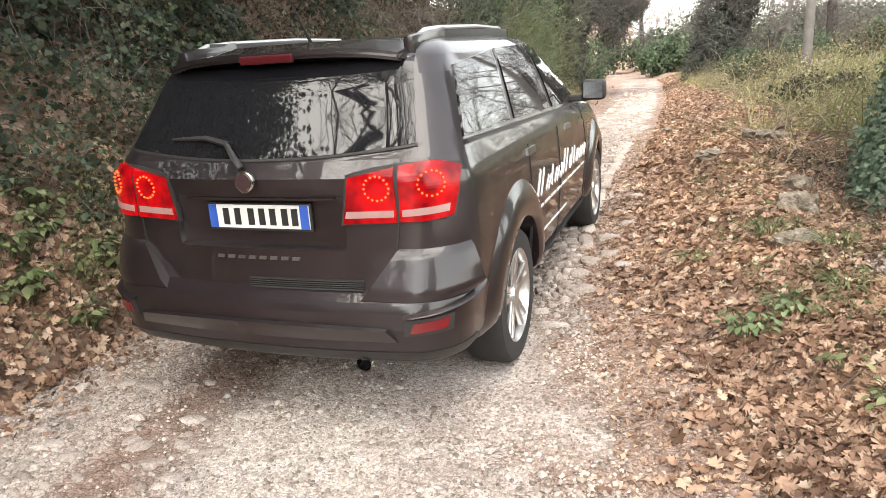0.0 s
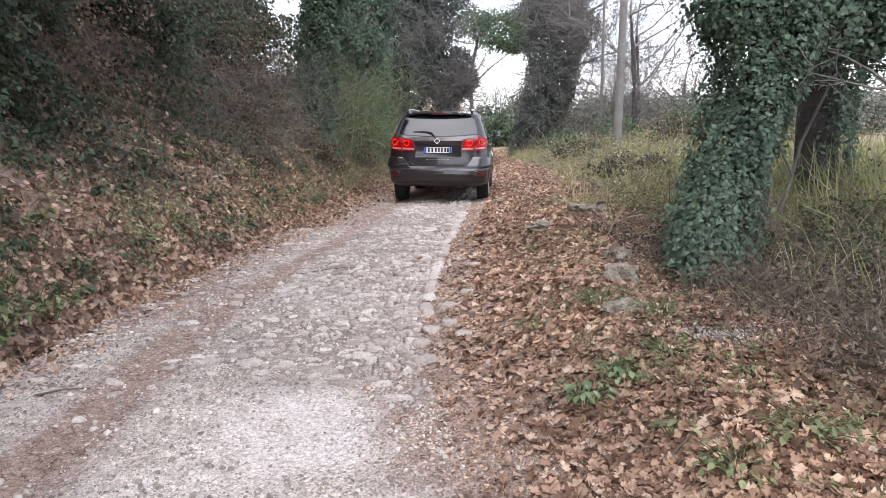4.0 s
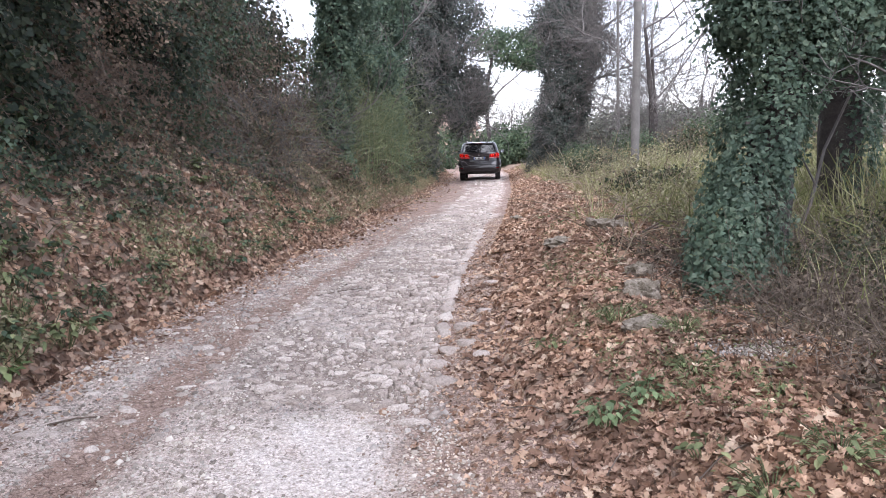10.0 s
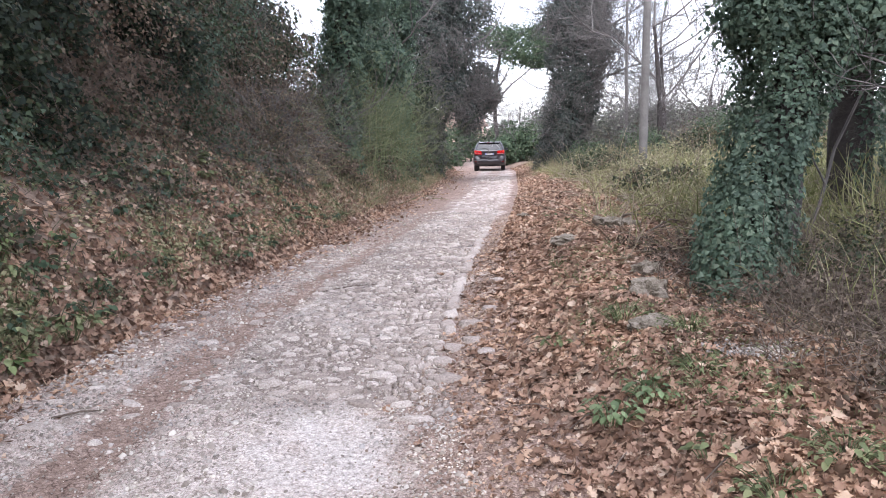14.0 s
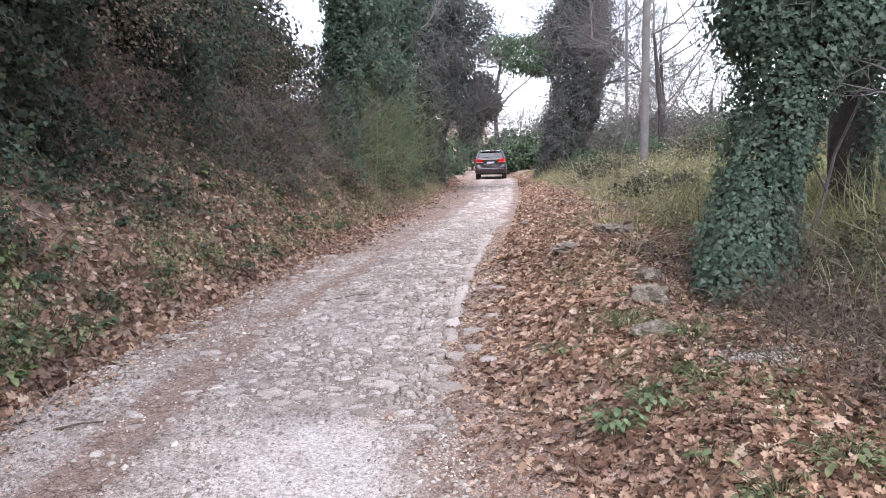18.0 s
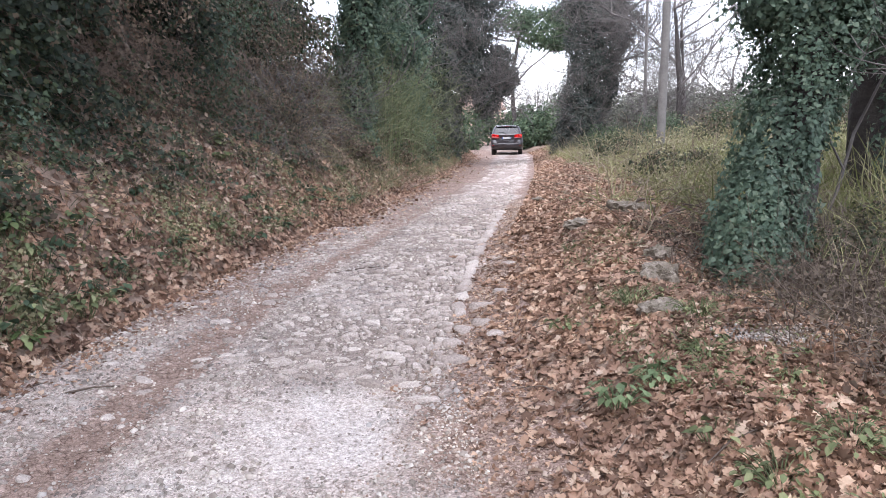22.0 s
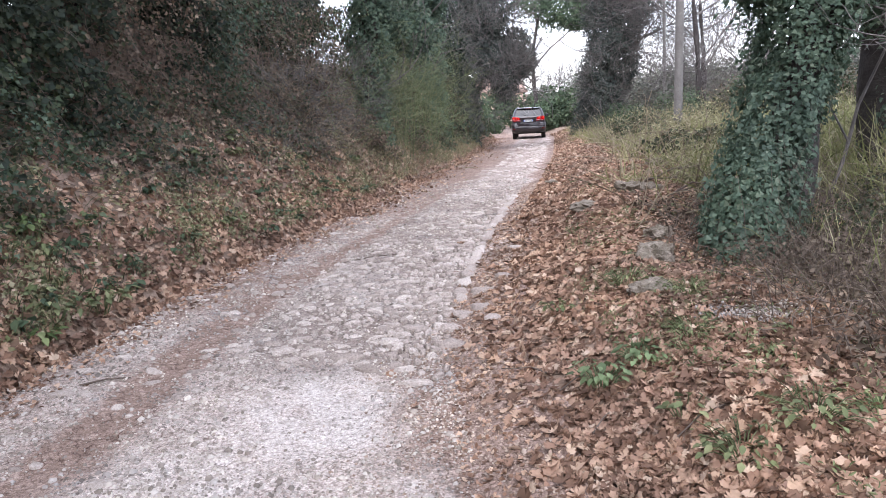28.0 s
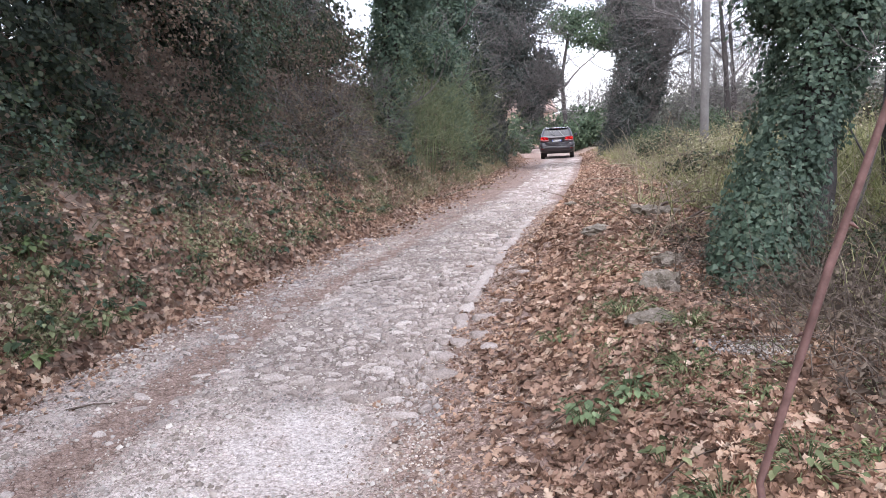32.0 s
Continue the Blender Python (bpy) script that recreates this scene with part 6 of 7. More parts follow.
    part("antenna", joined_bm([tube([(0, -.32, 1.73), (0, -.38, 1.80), (0, -.46, 1.91)], [.010, .005, .003], 6)]), M_PLASTIC, car, "short black aerial")
    part("underbody", box_bm(1.3, 4.3, .12, Matrix.Translation((0, 1.42, .39)), .03), M_PLASTIC, car, "dark underbody")
    part("axle", joined_bm([tube([(-.74, 0, .33), (.74, 0, .33)], [.05, .05], 8)]), M_PLASTIC, car, "rear axle beam")
    wheels = [build_wheel(car, s, y) for y in (0.0, 2.89) for s in (1, -1)]
    return car, wheels


def joined_bm(pieces):
    v, t = joined(pieces)
    bm = bmesh.new()
    vs = [bm.verts.new(p) for p in v]
    for f in t:
        bm.faces.new([vs[k] for k in f])
    bmesh.ops.recalc_face_normals(bm, faces=bm.faces[:])
    return bm


car, wheels = build_car()


# ---- rocks, poles, a house, weeds and sticks ----
def lump(seed, n=2):
    bm = bmesh.new()
    bmesh.ops.create_icosphere(bm, subdivisions=n, radius=0.5)
    for v in bm.verts:
        k = 1 + 0.5 * (noise.noise(v.co * 2.2 + Vector((seed * 7.1, seed, 0)))) + 0.3 * noise.noise(v.co * 5 + Vector((seed, 0, seed * 3)))
        v.co *= k
        v.co.z = min(v.co.z, 0.30 + 0.12 * noise.noise(v.co * 3))
        v.co += v.co.normalized() * (0.11 * noise.noise(v.co * 9 + Vector((seed, 2, 0))) + 0.07 * noise.noise(v.co * 22) + 0.03 * noise.noise(v.co * 45))
    return bm


def rock(label, x, y, sx, sy, sz, turn, seed):
    bm = lump(seed, 4)
    bm.transform(Matrix.Diagonal((sx, sy, sz, 1)))
    me = bpy.data.meshes.new("rock")
    bm.to_mesh(me)
    bm.free()
    me.materials.append(M_ROCK)
    me.set_sharp_from_angle(angle=radians(20))
    ob = tagged(new("rock", me), label, "rock", "rocks on the verge")
    ob.matrix_basis = pose(x, y, float(land_z(x, y)) + sz * 0.02, 4 * seed % 9, 3, turn)


rock("grey limestone rock half sunk in fallen leaves", 1.17, 5.38, 0.32, 0.28, 0.36, 20, 1)
rock("flat grey limestone rock among the leaves", 1.02, 4.55, 0.36, 0.26, 0.20, 35, 2)
rock("small grey stone beside the ivy", 1.32, 6.15, 0.34, 0.26, 0.34, 70, 3)
rock("pale flat rock at the verge", 0.92, 8.1, 0.5, 0.36, 0.17, 10, 4)
rock("mossy rock lying in the leaves", 1.55, 8.9, 0.5, 0.35, 0.34, -20, 5)
rock("small loose stone on the verge", 0.62, 12.5, 0.3, 0.24, 0.2, 50, 6)
rock("low grey rock in dry grass", 2.3, 11.8, 0.5, 0.3, 0.3, 15, 7)


def pole(label, x, y, h, r, lean, material):
    t = thing("utility_pole", label, "pole", "poles", pose(x, y, float(land_z(x, y)) - 0.1, 0, lean, 0))
    v, f = tube([(0, 0, k * h / 8) for k in range(9)], np.linspace(r, r * 0.72, 9), 16)
    part_np("shaft", v, f, material, t, "", True)
    part("cap", cyl_bm(r * 0.74, r * 0.4, 0.06, 14, Matrix.Translation((0, 0, h + 0.03))), material, t)


pole("weathered grey wooden utility pole in the grass", 3.72, 17.5, 8.0, 0.105, 0.3, M_POLE)
pole("thin grey pole behind the bare branches", 4.78, 25.0, 6.0, 0.06, -0.8, M_POLE)

M_PLASTER = rough_stuff("peach_plaster", [(0.3, (0.60, 0.43, 0.34)), (0.7, (0.70, 0.52, 0.42))], 0.7, 0.9, 0.2, 30, 0.004)
M_TILE = rough_stuff("clay_tiles", [(0.3, (0.25, 0.17, 0.14)), (0.7, (0.38, 0.28, 0.24))], 3, 0.9, 0.5, 20, 0.02)
M_WOODW = rough_stuff("painted_shutter", [(0.3, (0.10, 0.08, 0.06)), (0.7, (0.16, 0.13, 0.10))], 5, 0.7)


def house(x, y):
    """A small peach house seen through the gap under the trees."""
    z = float(land_z(x, y))
    t = thing("house", "small peach-coloured house with a clay tile roof", "house", "", pose(x, y, z - 0.3, 0, 0, 12))
    part("wall", box_bm(7.0, 0.3, 3.0, Matrix.Translation((-3.5, 0, 1.5)), 0.01), M_PLASTER, t)
    part("wall", box_bm(0.3, 6.0, 3.0, Matrix.Translation((-0.15, 3.16, 1.5)), 0.01), M_PLASTER, t)
    part("wall", box_bm(0.3, 6.0, 3.0, Matrix.Translation((-6.85, 3.16, 1.5)), 0.01), M_PLASTER, t)
    part("wall", box_bm(7.0, 0.3, 3.0, Matrix.Translation((-3.5, 6.32, 1.5)), 0.01), M_PLASTER, t)
    for s in (1, -1):
        roof = part("roof", box_bm(7.8, 3.9, 0.14, Matrix.Translation((-3.5, 3.16 - s * 1.72, 3.55)) @ Matrix.Rotation(s * 0.34, 4, "X"), 0.02), M_TILE, t, "clay tile slope")
        for k in range(26):
            under(tagged(new("tile_row", tile_row_mesh()), ""), roof).matrix_basis = Matrix.Translation((-3.5, 3.16 - s * 1.72, 3.55)) @ Matrix.Rotation(s * 0.34, 4, "X") @ Matrix.Translation((-3.75 + k * 0.3, 0, 0.085))
    for wx in (-1.5, -4.6):
        w = part("window", box_bm(0.9, 0.06, 1.2, Matrix.Translation((wx, -0.17, 1.7))), M_GLASS_H, t, "dark window")
        for s in (1, -1):
            part("shutter", box_bm(0.45, 0.05, 1.25, Matrix.Translation((wx + s * 0.7, -0.19, 1.7)), 0.008), M_WOODW, w, "brown shutter")


TILE_CACHE = []
M_GLASS_H = rough_stuff("house_glass", [(0.3, (0.03, 0.035, 0.04)), (0.7, (0.05, 0.055, 0.06))], 1.0, 0.1, 0.0)


def tile_row_mesh():
    if not TILE_CACHE:
        bm = cyl_bm(0.11, 0.11, 3.86, 8, Matrix.Rotation(math.pi / 2, 4, "X"))
        me = bpy.data.meshes.new("tile_row")
        bm.to_mesh(me)
        bm.free()
        me.materials.append(M_TILE)
        TILE_CACHE.append(me)
    return TILE_CACHE[0]


house(-0.35, 60.0)


def weed(label, x, y, n, size, spread_r, tall, material=None, leaf=None, name="weed"):
    """A low plant: stalks from one root, each with a broad leaf."""
    t = thing(name, label, "weed", "", pose(x, y, float(land_z(x, y))))
    stalks, P, R, S = [], [], [], []
    for k in range(n):
        a, r = rng.uniform(0, 2 * np.pi), spread_r * rng.uniform(0.25, 1.0)
        tip = np.array([r * math.cos(a), r * math.sin(a), tall * rng.uniform(0.4, 1.0)])
        root = tip * [0.35, 0.35, 0]
        stalks.append(tube([root, (root + tip) / 2 + [0, 0, 0.02], tip], [0.003, 0.0025, 0.002], 3))
        P.append(tip)
        S.append(size * rng.uniform(0.6, 1.25))
        up = unit(np.array([0.5 * math.cos(a), 0.5 * math.sin(a), 1.0]) + rng.normal(size=3) * 0.25)
        out = unit(np.array([math.cos(a), math.sin(a), -0.1]))
        xs = unit(np.cross(out, up))
        R.append(np.stack([xs, np.cross(up, xs), up], -1))
    tagged(part_np("stalk_tuft", *joined(stalks), material or M_WEED, t), kind="stuff")
    part_np("foliage", *scatter(leaf or plain_leaf(0.7, 0.08), np.array(P), np.array(R), np.array(S)), material or M_WEED, t)


weed("broad-leaved green weed among fallen leaves", 0.58, 3.55, 44, 0.052, 0.17, 0.13, M_NETTLE)
weed("broad-leaved green weed among fallen leaves", 0.80, 3.68, 40, 0.050, 0.17, 0.11, M_NETTLE)
weed("small green weed in the leaf carpet", 1.08, 3.8, 80, 0.036, 0.2, 0.08, None, plain_leaf(0.25, 0.05))
weed("feathery green weeds beside a rock", 0.86, 4.75, 70, 0.045, 0.24, 0.13, None, plain_leaf(0.25, 0.05))
weed("feathery green weeds beside a rock", 1.22, 4.5, 60, 0.04, 0.2, 0.10, None, plain_leaf(0.25, 0.05))
weed("green weed at the verge's near edge", 1.02, 2.62, 60, 0.036, 0.2, 0.08)
weed("green weed at the verge's near edge", 1.32, 2.75, 60, 0.036, 0.22, 0.08)
weed("sparse green weed in the leaves", 0.42, 4.8, 24, 0.04, 0.16, 0.07)
for k in range(18):
    y = 2.2 + 1.7 * rng.uniform()
    x = 0.95 + 1.5 * rng.uniform()
    weed("broad-leaved green weed in the leaf carpet", x, y, int(rng.integers(14, 30)), rng.uniform(0.022, 0.038), rng.uniform(0.07, 0.15), rng.uniform(0.03, 0.07), M_WEED if k % 2 else M_REED, plain_leaf(rng.uniform(0.3, 0.65), 0.08))
for k in range(46):
    y = 2.4 + 9 * rng.uniform() ** 1.3
    x = float(right_edge(y)) + 0.9 + 1.5 * rng.uniform()
    weed("scattered small green weed among leaves", x, y, int(rng.integers(6, 18)), rng.uniform(0.03, 0.06), rng.uniform(0.06, 0.16), rng.uniform(0.03, 0.09), None, plain_leaf(rng.uniform(0.25, 0.7), 0.08))
for k in range(150):
    y = 1.6 + 11 * rng.uniform() ** 1.2
    x = float(left_edge(y)) - 0.12 - 1.1 * rng.uniform()
    weed("green herb growing through the bank's leaves", x, y, int(rng.integers(8, 22)), rng.uniform(0.04, 0.085), rng.uniform(0.08, 0.2), rng.uniform(0.04, 0.14), M_WEED if k % 3 == 0 else M_HEDGE, plain_leaf(rng.uniform(0.4, 0.8), 0.08), "herb")

for k in range(46):
    y = 1.8 + 3.6 * rng.uniform()
    x = float(left_edge(y)) - 0.08 - 0.85 * rng.uniform()
    weed("leafy green herb growing at the bank's foot", x, y, int(rng.integers(14, 30)), rng.uniform(0.05, 0.095), rng.uniform(0.1, 0.24), rng.uniform(0.08, 0.2), M_WEED if k % 3 else M_REED, plain_leaf(rng.uniform(0.4, 0.8), 0.08), "herb")


def stick(label, pts, r):
    ob = thing("stick", label, "stick")
    p = np.array(pts, float)
    ob.matrix_basis = pose(*p[0])
    part_np("twig", *tube(p - p[0], np.linspace(r, r * 0.6, len(p)), 6), M_STEM, ob, "", True)


zr_ = lambda x, y: float(road_top(np.array(x), np.array(y))) + 0.006  # noqa: E731
stick("thin dry stick lying on the gravel", [(-2.58, 3.86, zr_(-2.58, 3.86)), (-2.45, 3.95, zr_(-2.45, 3.95) + 0.012), (-2.32, 4.0, zr_(-2.32, 4.0))], 0.007)
stick("thin dry twig lying on the cobbles", [(-1.75, 7.1, zr_(-1.75, 7.1)), (-1.45, 7.25, zr_(-1.45, 7.25) + 0.012), (-1.2, 7.35, zr_(-1.2, 7.35))], 0.006)

for k in range(7):
    bx, by = 1.5 + 0.75 * rng.uniform(), 8.0 + 1.8 * rng.uniform()
    a = rng.uniform(-0.6, 0.6)
    pts = [(bx + u * 0.9 * math.cos(a), by + u * 0.9 * math.sin(a), float(land_z(bx + u * 0.9 * math.cos(a), by + u * 0.9 * math.sin(a))) + 0.02 + 0.16 * math.sin(u * 3.0) * rng.uniform(0.4, 1)) for u in (0, 0.25, 0.5, 0.75, 1.0)]
    stick("dead grey branch lying on the verge's leaves", pts, rng.uniform(0.010, 0.02))
for k in range(16):
    by = 2.6 + 5 * rng.uniform()
    bx = float(right_edge(by)) + 0.5 + 1.6 * rng.uniform()
    a = rng.uniform(0, 3.1)
    pts = [(bx + u * 0.3 * math.cos(a), by + u * 0.3 * math.sin(a), float(surf_z(np.array(bx + u * 0.3 * math.cos(a)), np.array(by + u * 0.3 * math.sin(a)))) + 0.03 + 0.02 * math.sin(u * 5)) for u in (0, 0.35, 0.7, 1.0)]
    stick("thin dry twig on the fallen leaves", pts, 0.004)

leaner = thing("sapling", "thin bare stem leaning between the ivy trunks", "sapling", "", pose(3.05, 7.2, float(land_z(3.05, 7.2)) - 0.05))
part_np("stem", *tube([(0, 0, 0), (0.16, 0, 0.5), (0.28, 0.05, 1.0), (0.55, 0.1, 1.6), (0.78, 0.1, 2.2)], [0.022, 0.019, 0.016, 0.012, 0.008], 8), M_TWIG, leaner, "", True)
part_np("branch", *tube([(0.2, 0, 0.65), (0.02, 0.02, 1.0), (-0.06, 0, 1.5)], [0.012, 0.009, 0.005], 6), M_TWIG, leaner, "", True)

# a bramble shoot standing close by the path's edge
shoot = thing("bramble_shoot", "single reddish-brown bramble shoot standing at the verge", "shoot", "", pose(0.86, 0.42, float(land_z(0.86, 0.42))))
SHOOT = np.array([(0.86, 0.42, float(land_z(0.86, 0.42)) - 0.02), (0.80, 0.52, 0.55), (0.70, 0.62, 1.0), (0.63, 0.665, 1.27), (0.61, 0.68, 1.42), (0.655, 0.71, 1.55), (0.70, 0.715, 1.70), (0.755, 0.71, 1.95), (0.83, 0.70, 2.25)])
M_SHOOT = rough_stuff("red_brown_shoot", [(0.3, (0.11, 0.062, 0.053)), (0.7, (0.21, 0.12, 0.105))], 45, 0.6, 0.2, 90, 0.002)
root = np.array(shoot.matrix_basis.translation)
part_np("stem", *tube(SHOOT - root, [0.0040, 0.0034, 0.0028, 0.0033, 0.0024, 0.0028, 0.0021, 0.0018, 0.0012], 10), M_SHOOT, shoot, "", True)
for k in range(1, 8):
    for u in (0.2, 0.7):
        p = SHOOT[k] * (1 - u) + SHOOT[k + 1] * u - root
        d = unit(rng.normal(size=3) * [1, 1, 0.3])
        part_np("thorn", *tube([p, p + d * 0.004, p + d * 0.008 - [0, 0, 0.002]], [0.002, 0.0014, 0.0003], 5), M_SHOOT, shoot)


# ---- behind the camera: the lane goes on between trees ----
# Out-of-view tree, added so the car's rear window mirrors a dark crown.
tree("tall evergreen leaning high over the lane, added out of view", -6.6, 4.6, [(0.3, 0, 3.0), (1.0, 0, 5.5), (2.0, 0.1, 7.5)], [0.26, 0.22, 0.17, 0.1], group="lane trees", leaf_mat=M_EVERGREEN,
     limbs=[((1.0, 0, 5.4), (0.9, 0.5, 0.5), 2.6, 0.06), ((1.6, 0, 6.6), (0.9, -0.4, 0.5), 2.8, 0.06)], fork=4, depth=3,
     clumps=[(1.6, 0.4, 6.6, 1.4, 2.2, 0.9, 5000), (2.6, 1.6, 7.6, 1.3, 1.6, 0.8, 2500), (0.8, -0.4, 5.6, 1.3, 1.8, 0.8, 3000)], leaf_size=0.10)
tree("bare winter tree arching over the lane", -4.6, -3.5, [(0.6, 0, 2.5), (1.6, 0.1, 5.0)], [0.2, 0.16, 0.1], name="bare_tree", group="bare trees",
     limbs=[((0.6, 0, 2.4), (0.9, 0.3, 0.7), 3.2, 0.07), ((1.0, 0, 3.4), (0.9, -0.3, 0.8), 3.4, 0.08), ((1.3, 0, 4.2), (0.6, 0.6, 0.8), 3.2, 0.07), ((1.6, 0.1, 5.0), (0.7, -0.5, 0.8), 3.4, 0.07)], fork=4, depth=4)
tree("ivy-hung tree arching over the lane", 3.2, -6.5, [(-0.4, 0, 2.5), (-1.2, 0.1, 5.5)], [0.24, 0.18, 0.1], group="lane trees",
     limbs=[((-0.6, 0, 3.0), (-0.8, 0.3, 0.7), 3.2, 0.07), ((-1.0, 0, 4.6), (-0.9, -0.3, 0.6), 3.4, 0.08)], fork=4, depth=4,
     clumps=[(0.2, 0, 3.0, 1.2, 1.0, 1.0, 1500)], leaf_size=0.13)
tree("tall ivy-crowned tree leaning over the lane", -6.0, -0.9, [(0.2, 0, 3.0), (0.6, -0.3, 6.0), (1.4, -0.6, 9.0)], [0.26, 0.2, 0.16, 0.1], group="lane trees",
     limbs=[((0.5, 0, 3.4), (0.8, -0.3, 0.9), 3.4, 0.08), ((0.8, -0.2, 5.0), (0.9, -0.4, 0.6), 3.6, 0.08), ((1.2, -0.4, 7.0), (0.9, 0.1, 0.6), 3.6, 0.07)], fork=4, depth=4,
     clumps=[(0.6, 0.2, 2.8, 1.3, 1.5, 1.3, 3600), (0.4, -0.2, 4.4, 1.2, 1.3, 1.1, 2600)], leaf_size=0.13)
tree("ivy-crowned tree high on the bank", -6.7, 1.7, [(0.1, 0, 2.5), (0.3, 0, 5.0), (0.6, -0.1, 7.5)], [0.22, 0.18, 0.14, 0.08], group="lane trees",
     limbs=[((0.2, 0, 3.0), (0.8, -0.2, 0.7), 2.6, 0.08), ((0.3, 0, 4.4), (0.9, 0.1, 0.6), 3.0, 0.09), ((0.4, 0, 5.6), (0.8, -0.3, 0.8), 2.8, 0.08), ((0.5, 0, 6.6), (0.5, 0.3, 0.9), 2.6, 0.08)], fork=4, depth=4,
     clumps=[(0, 0, 3.2, 1.2, 1.2, 1.0, 3000), (-0.1, -0.4, 4.8, 1.4, 1.5, 1.0, 3500), (-0.7, -0.9, 6.4, 1.5, 1.5, 1.0, 3600)], leaf_size=0.13)
tree("tall winter tree with some ivy high over the lane", -4.9, -2.2, [(0.3, 0, 4.0), (0.9, 0.1, 8.0), (1.2, 0.8, 11.2)], [0.26, 0.2, 0.14, 0.09], name="bare_tree", group="bare trees",
     limbs=[((0.5, 0, 5.5), (0.9, 0.1, 0.7), 3.8, 0.09), ((0.7, 0, 6.8), (0.9, -0.5, 0.5), 4.0, 0.09), ((0.9, 0.1, 8.0), (0.9, 0.4, 0.6), 4.0, 0.09), ((1.1, 0.2, 9.4), (0.7, -0.2, 0.8), 3.6, 0.08), ((0.8, 0.1, 7.4), (-0.3, -0.8, 0.7), 3.6, 0.12), ((0.9, 0.1, 8.4), (0.2, 0.9, 0.6), 3.8, 0.13), ((1.1, 0.2, 9.4), (-0.1, 0.9, 0.5), 3.8, 0.13)], fork=4, depth=4,
     clumps=[(0.6, 2.4, 9.4, 1.3, 1.1, 0.8, 1100), (0.9, 3.5, 11.2, 1.2, 1.1, 0.7, 900), (1.8, 2.8, 10.2, 0.9, 0.8, 0.5, 400)], leaf_size=0.12)
tree("bare winter tree with limbs over the lane", 2.6, -3.4, [(-0.3, 0, 3.0), (-0.7, -0.2, 5.5)], [0.2, 0.15, 0.1], name="bare_tree", group="bare trees",
     limbs=[((-0.3, 0, 3.0), (-0.7, -0.2, 0.9), 3.6, 0.08), ((-0.4, 0, 3.8), (0.5, -0.4, 0.9), 3.2, 0.07), ((-0.6, -0.1, 4.8), (-0.9, -0.3, 0.5), 3.6, 0.08), ((-0.7, -0.2, 5.5), (-0.3, -0.6, 0.9), 3.2, 0.07)], fork=4, depth=4)
for bx, by, bh in ((-5.4, -7.5, 7.0), (4.5, -11.0, 8.0), (-5.5, -14.0, 8.5), (3.6, -19.0, 8.0), (-4.6, -24.0, 8.0)):
    tree("bare winter tree beside the lane", bx, by, [(0.1, 0, bh * 0.3), (0.2, 0.1, bh * 0.6)], [0.18, 0.14, 0.09], name="bare_tree", group="bare trees",
         limbs=[((0.1, 0, bh * 0.25), (0.8, 0.2, 0.8), bh * 0.4, 0.06), ((0.1, 0, bh * 0.35), (-0.8, 0, 0.9), bh * 0.4, 0.06), ((0.15, 0, bh * 0.45), (0.3, -0.8, 0.8), bh * 0.4, 0.06), ((0.2, 0.1, bh * 0.6), (0.1, 0.2, 1), bh * 0.4, 0.07)], fork=4, depth=3)
for bx, by in ((-5.2, -3.0), (-5.4, -9.0), (3.4, -8.5), (-5.2, -19.0), (3.5, -15.0), (0.5, -34.0), (-4.5, -33.0), (4.5, -33.0)):
    shrub("dense green thicket along the lane", bx, by, [(0, 0, 1.2, 1.6, 2.2, 1.6, 2000), (0, 1.5, 1.8, 1.4, 1.6, 1.6, 1300)], 0.13, M_BRAMBLE, 8)

# ---- evergreens behind the thicket ----
for bx, by, bh, n in ((-7.4, 6.0, 6.5, 6000), (-8.8, 10.8, 7.0, 6000), (-8.2, 13.6, 5.6, 4000), (-8.0, 8.5, 5.5, 7000), (-7.2, 12.0, 4.8, 6000), (-9.5, 5.0, 6.0, 6000), (-8.0, 3.5, 5.5, 4000), (-10.5, 9.5, 7.0, 6000), (-9.5, 15.0, 6.0, 5000), (-6.6, 10.0, 4.5, 5000), (-6.4, 17.0, 2.6, 3000), (-6.7, 18.5, 3.6, 3500),
                      (-9.5, 20.0, 5.5, 3500), (-3.9, 25.5, 4.0, 2600), (-6.0, 34.0, 5.0, 2400), (-12, 14, 6.5, 4000), (-12.5, 21.0, 7.0, 3500), (-13, 10, 8.0, 4000), (-6.9, 7.4, 5.5, 7000), (-8.6, 6.9, 7.0, 6000), (-10.5, 6.5, 8.0, 6000)):
    n = n * (0.5 if bx < -9 else 0.85)
    tree("dark evergreen tree behind the thicket", bx, by, [(0.1, 0, bh * 0.4), (0.0, 0, bh * 0.8)], [0.22, 0.17, 0.1], group="bank trees", leaf_size=0.115, leaf_mat=M_EVERGREEN, leaf=SPRIG,
         clumps=[(0, 0, bh * 0.55, 1.6, 1.5, bh * 0.3, n * 1.3), (0.8, -0.6, bh * 0.35, 1.2, 1.1, bh * 0.22, n * 0.8), (-0.5, 0.2, bh * 0.85, 1.3, 1.3, bh * 0.22, n * 0.8)],
         limbs=[((0, 0, bh * 0.4), (0.8, -0.3, 0.5), 1.6, 0.05), ((0, 0, bh * 0.5), (-0.6, -0.3, 0.6), 1.6, 0.05)])
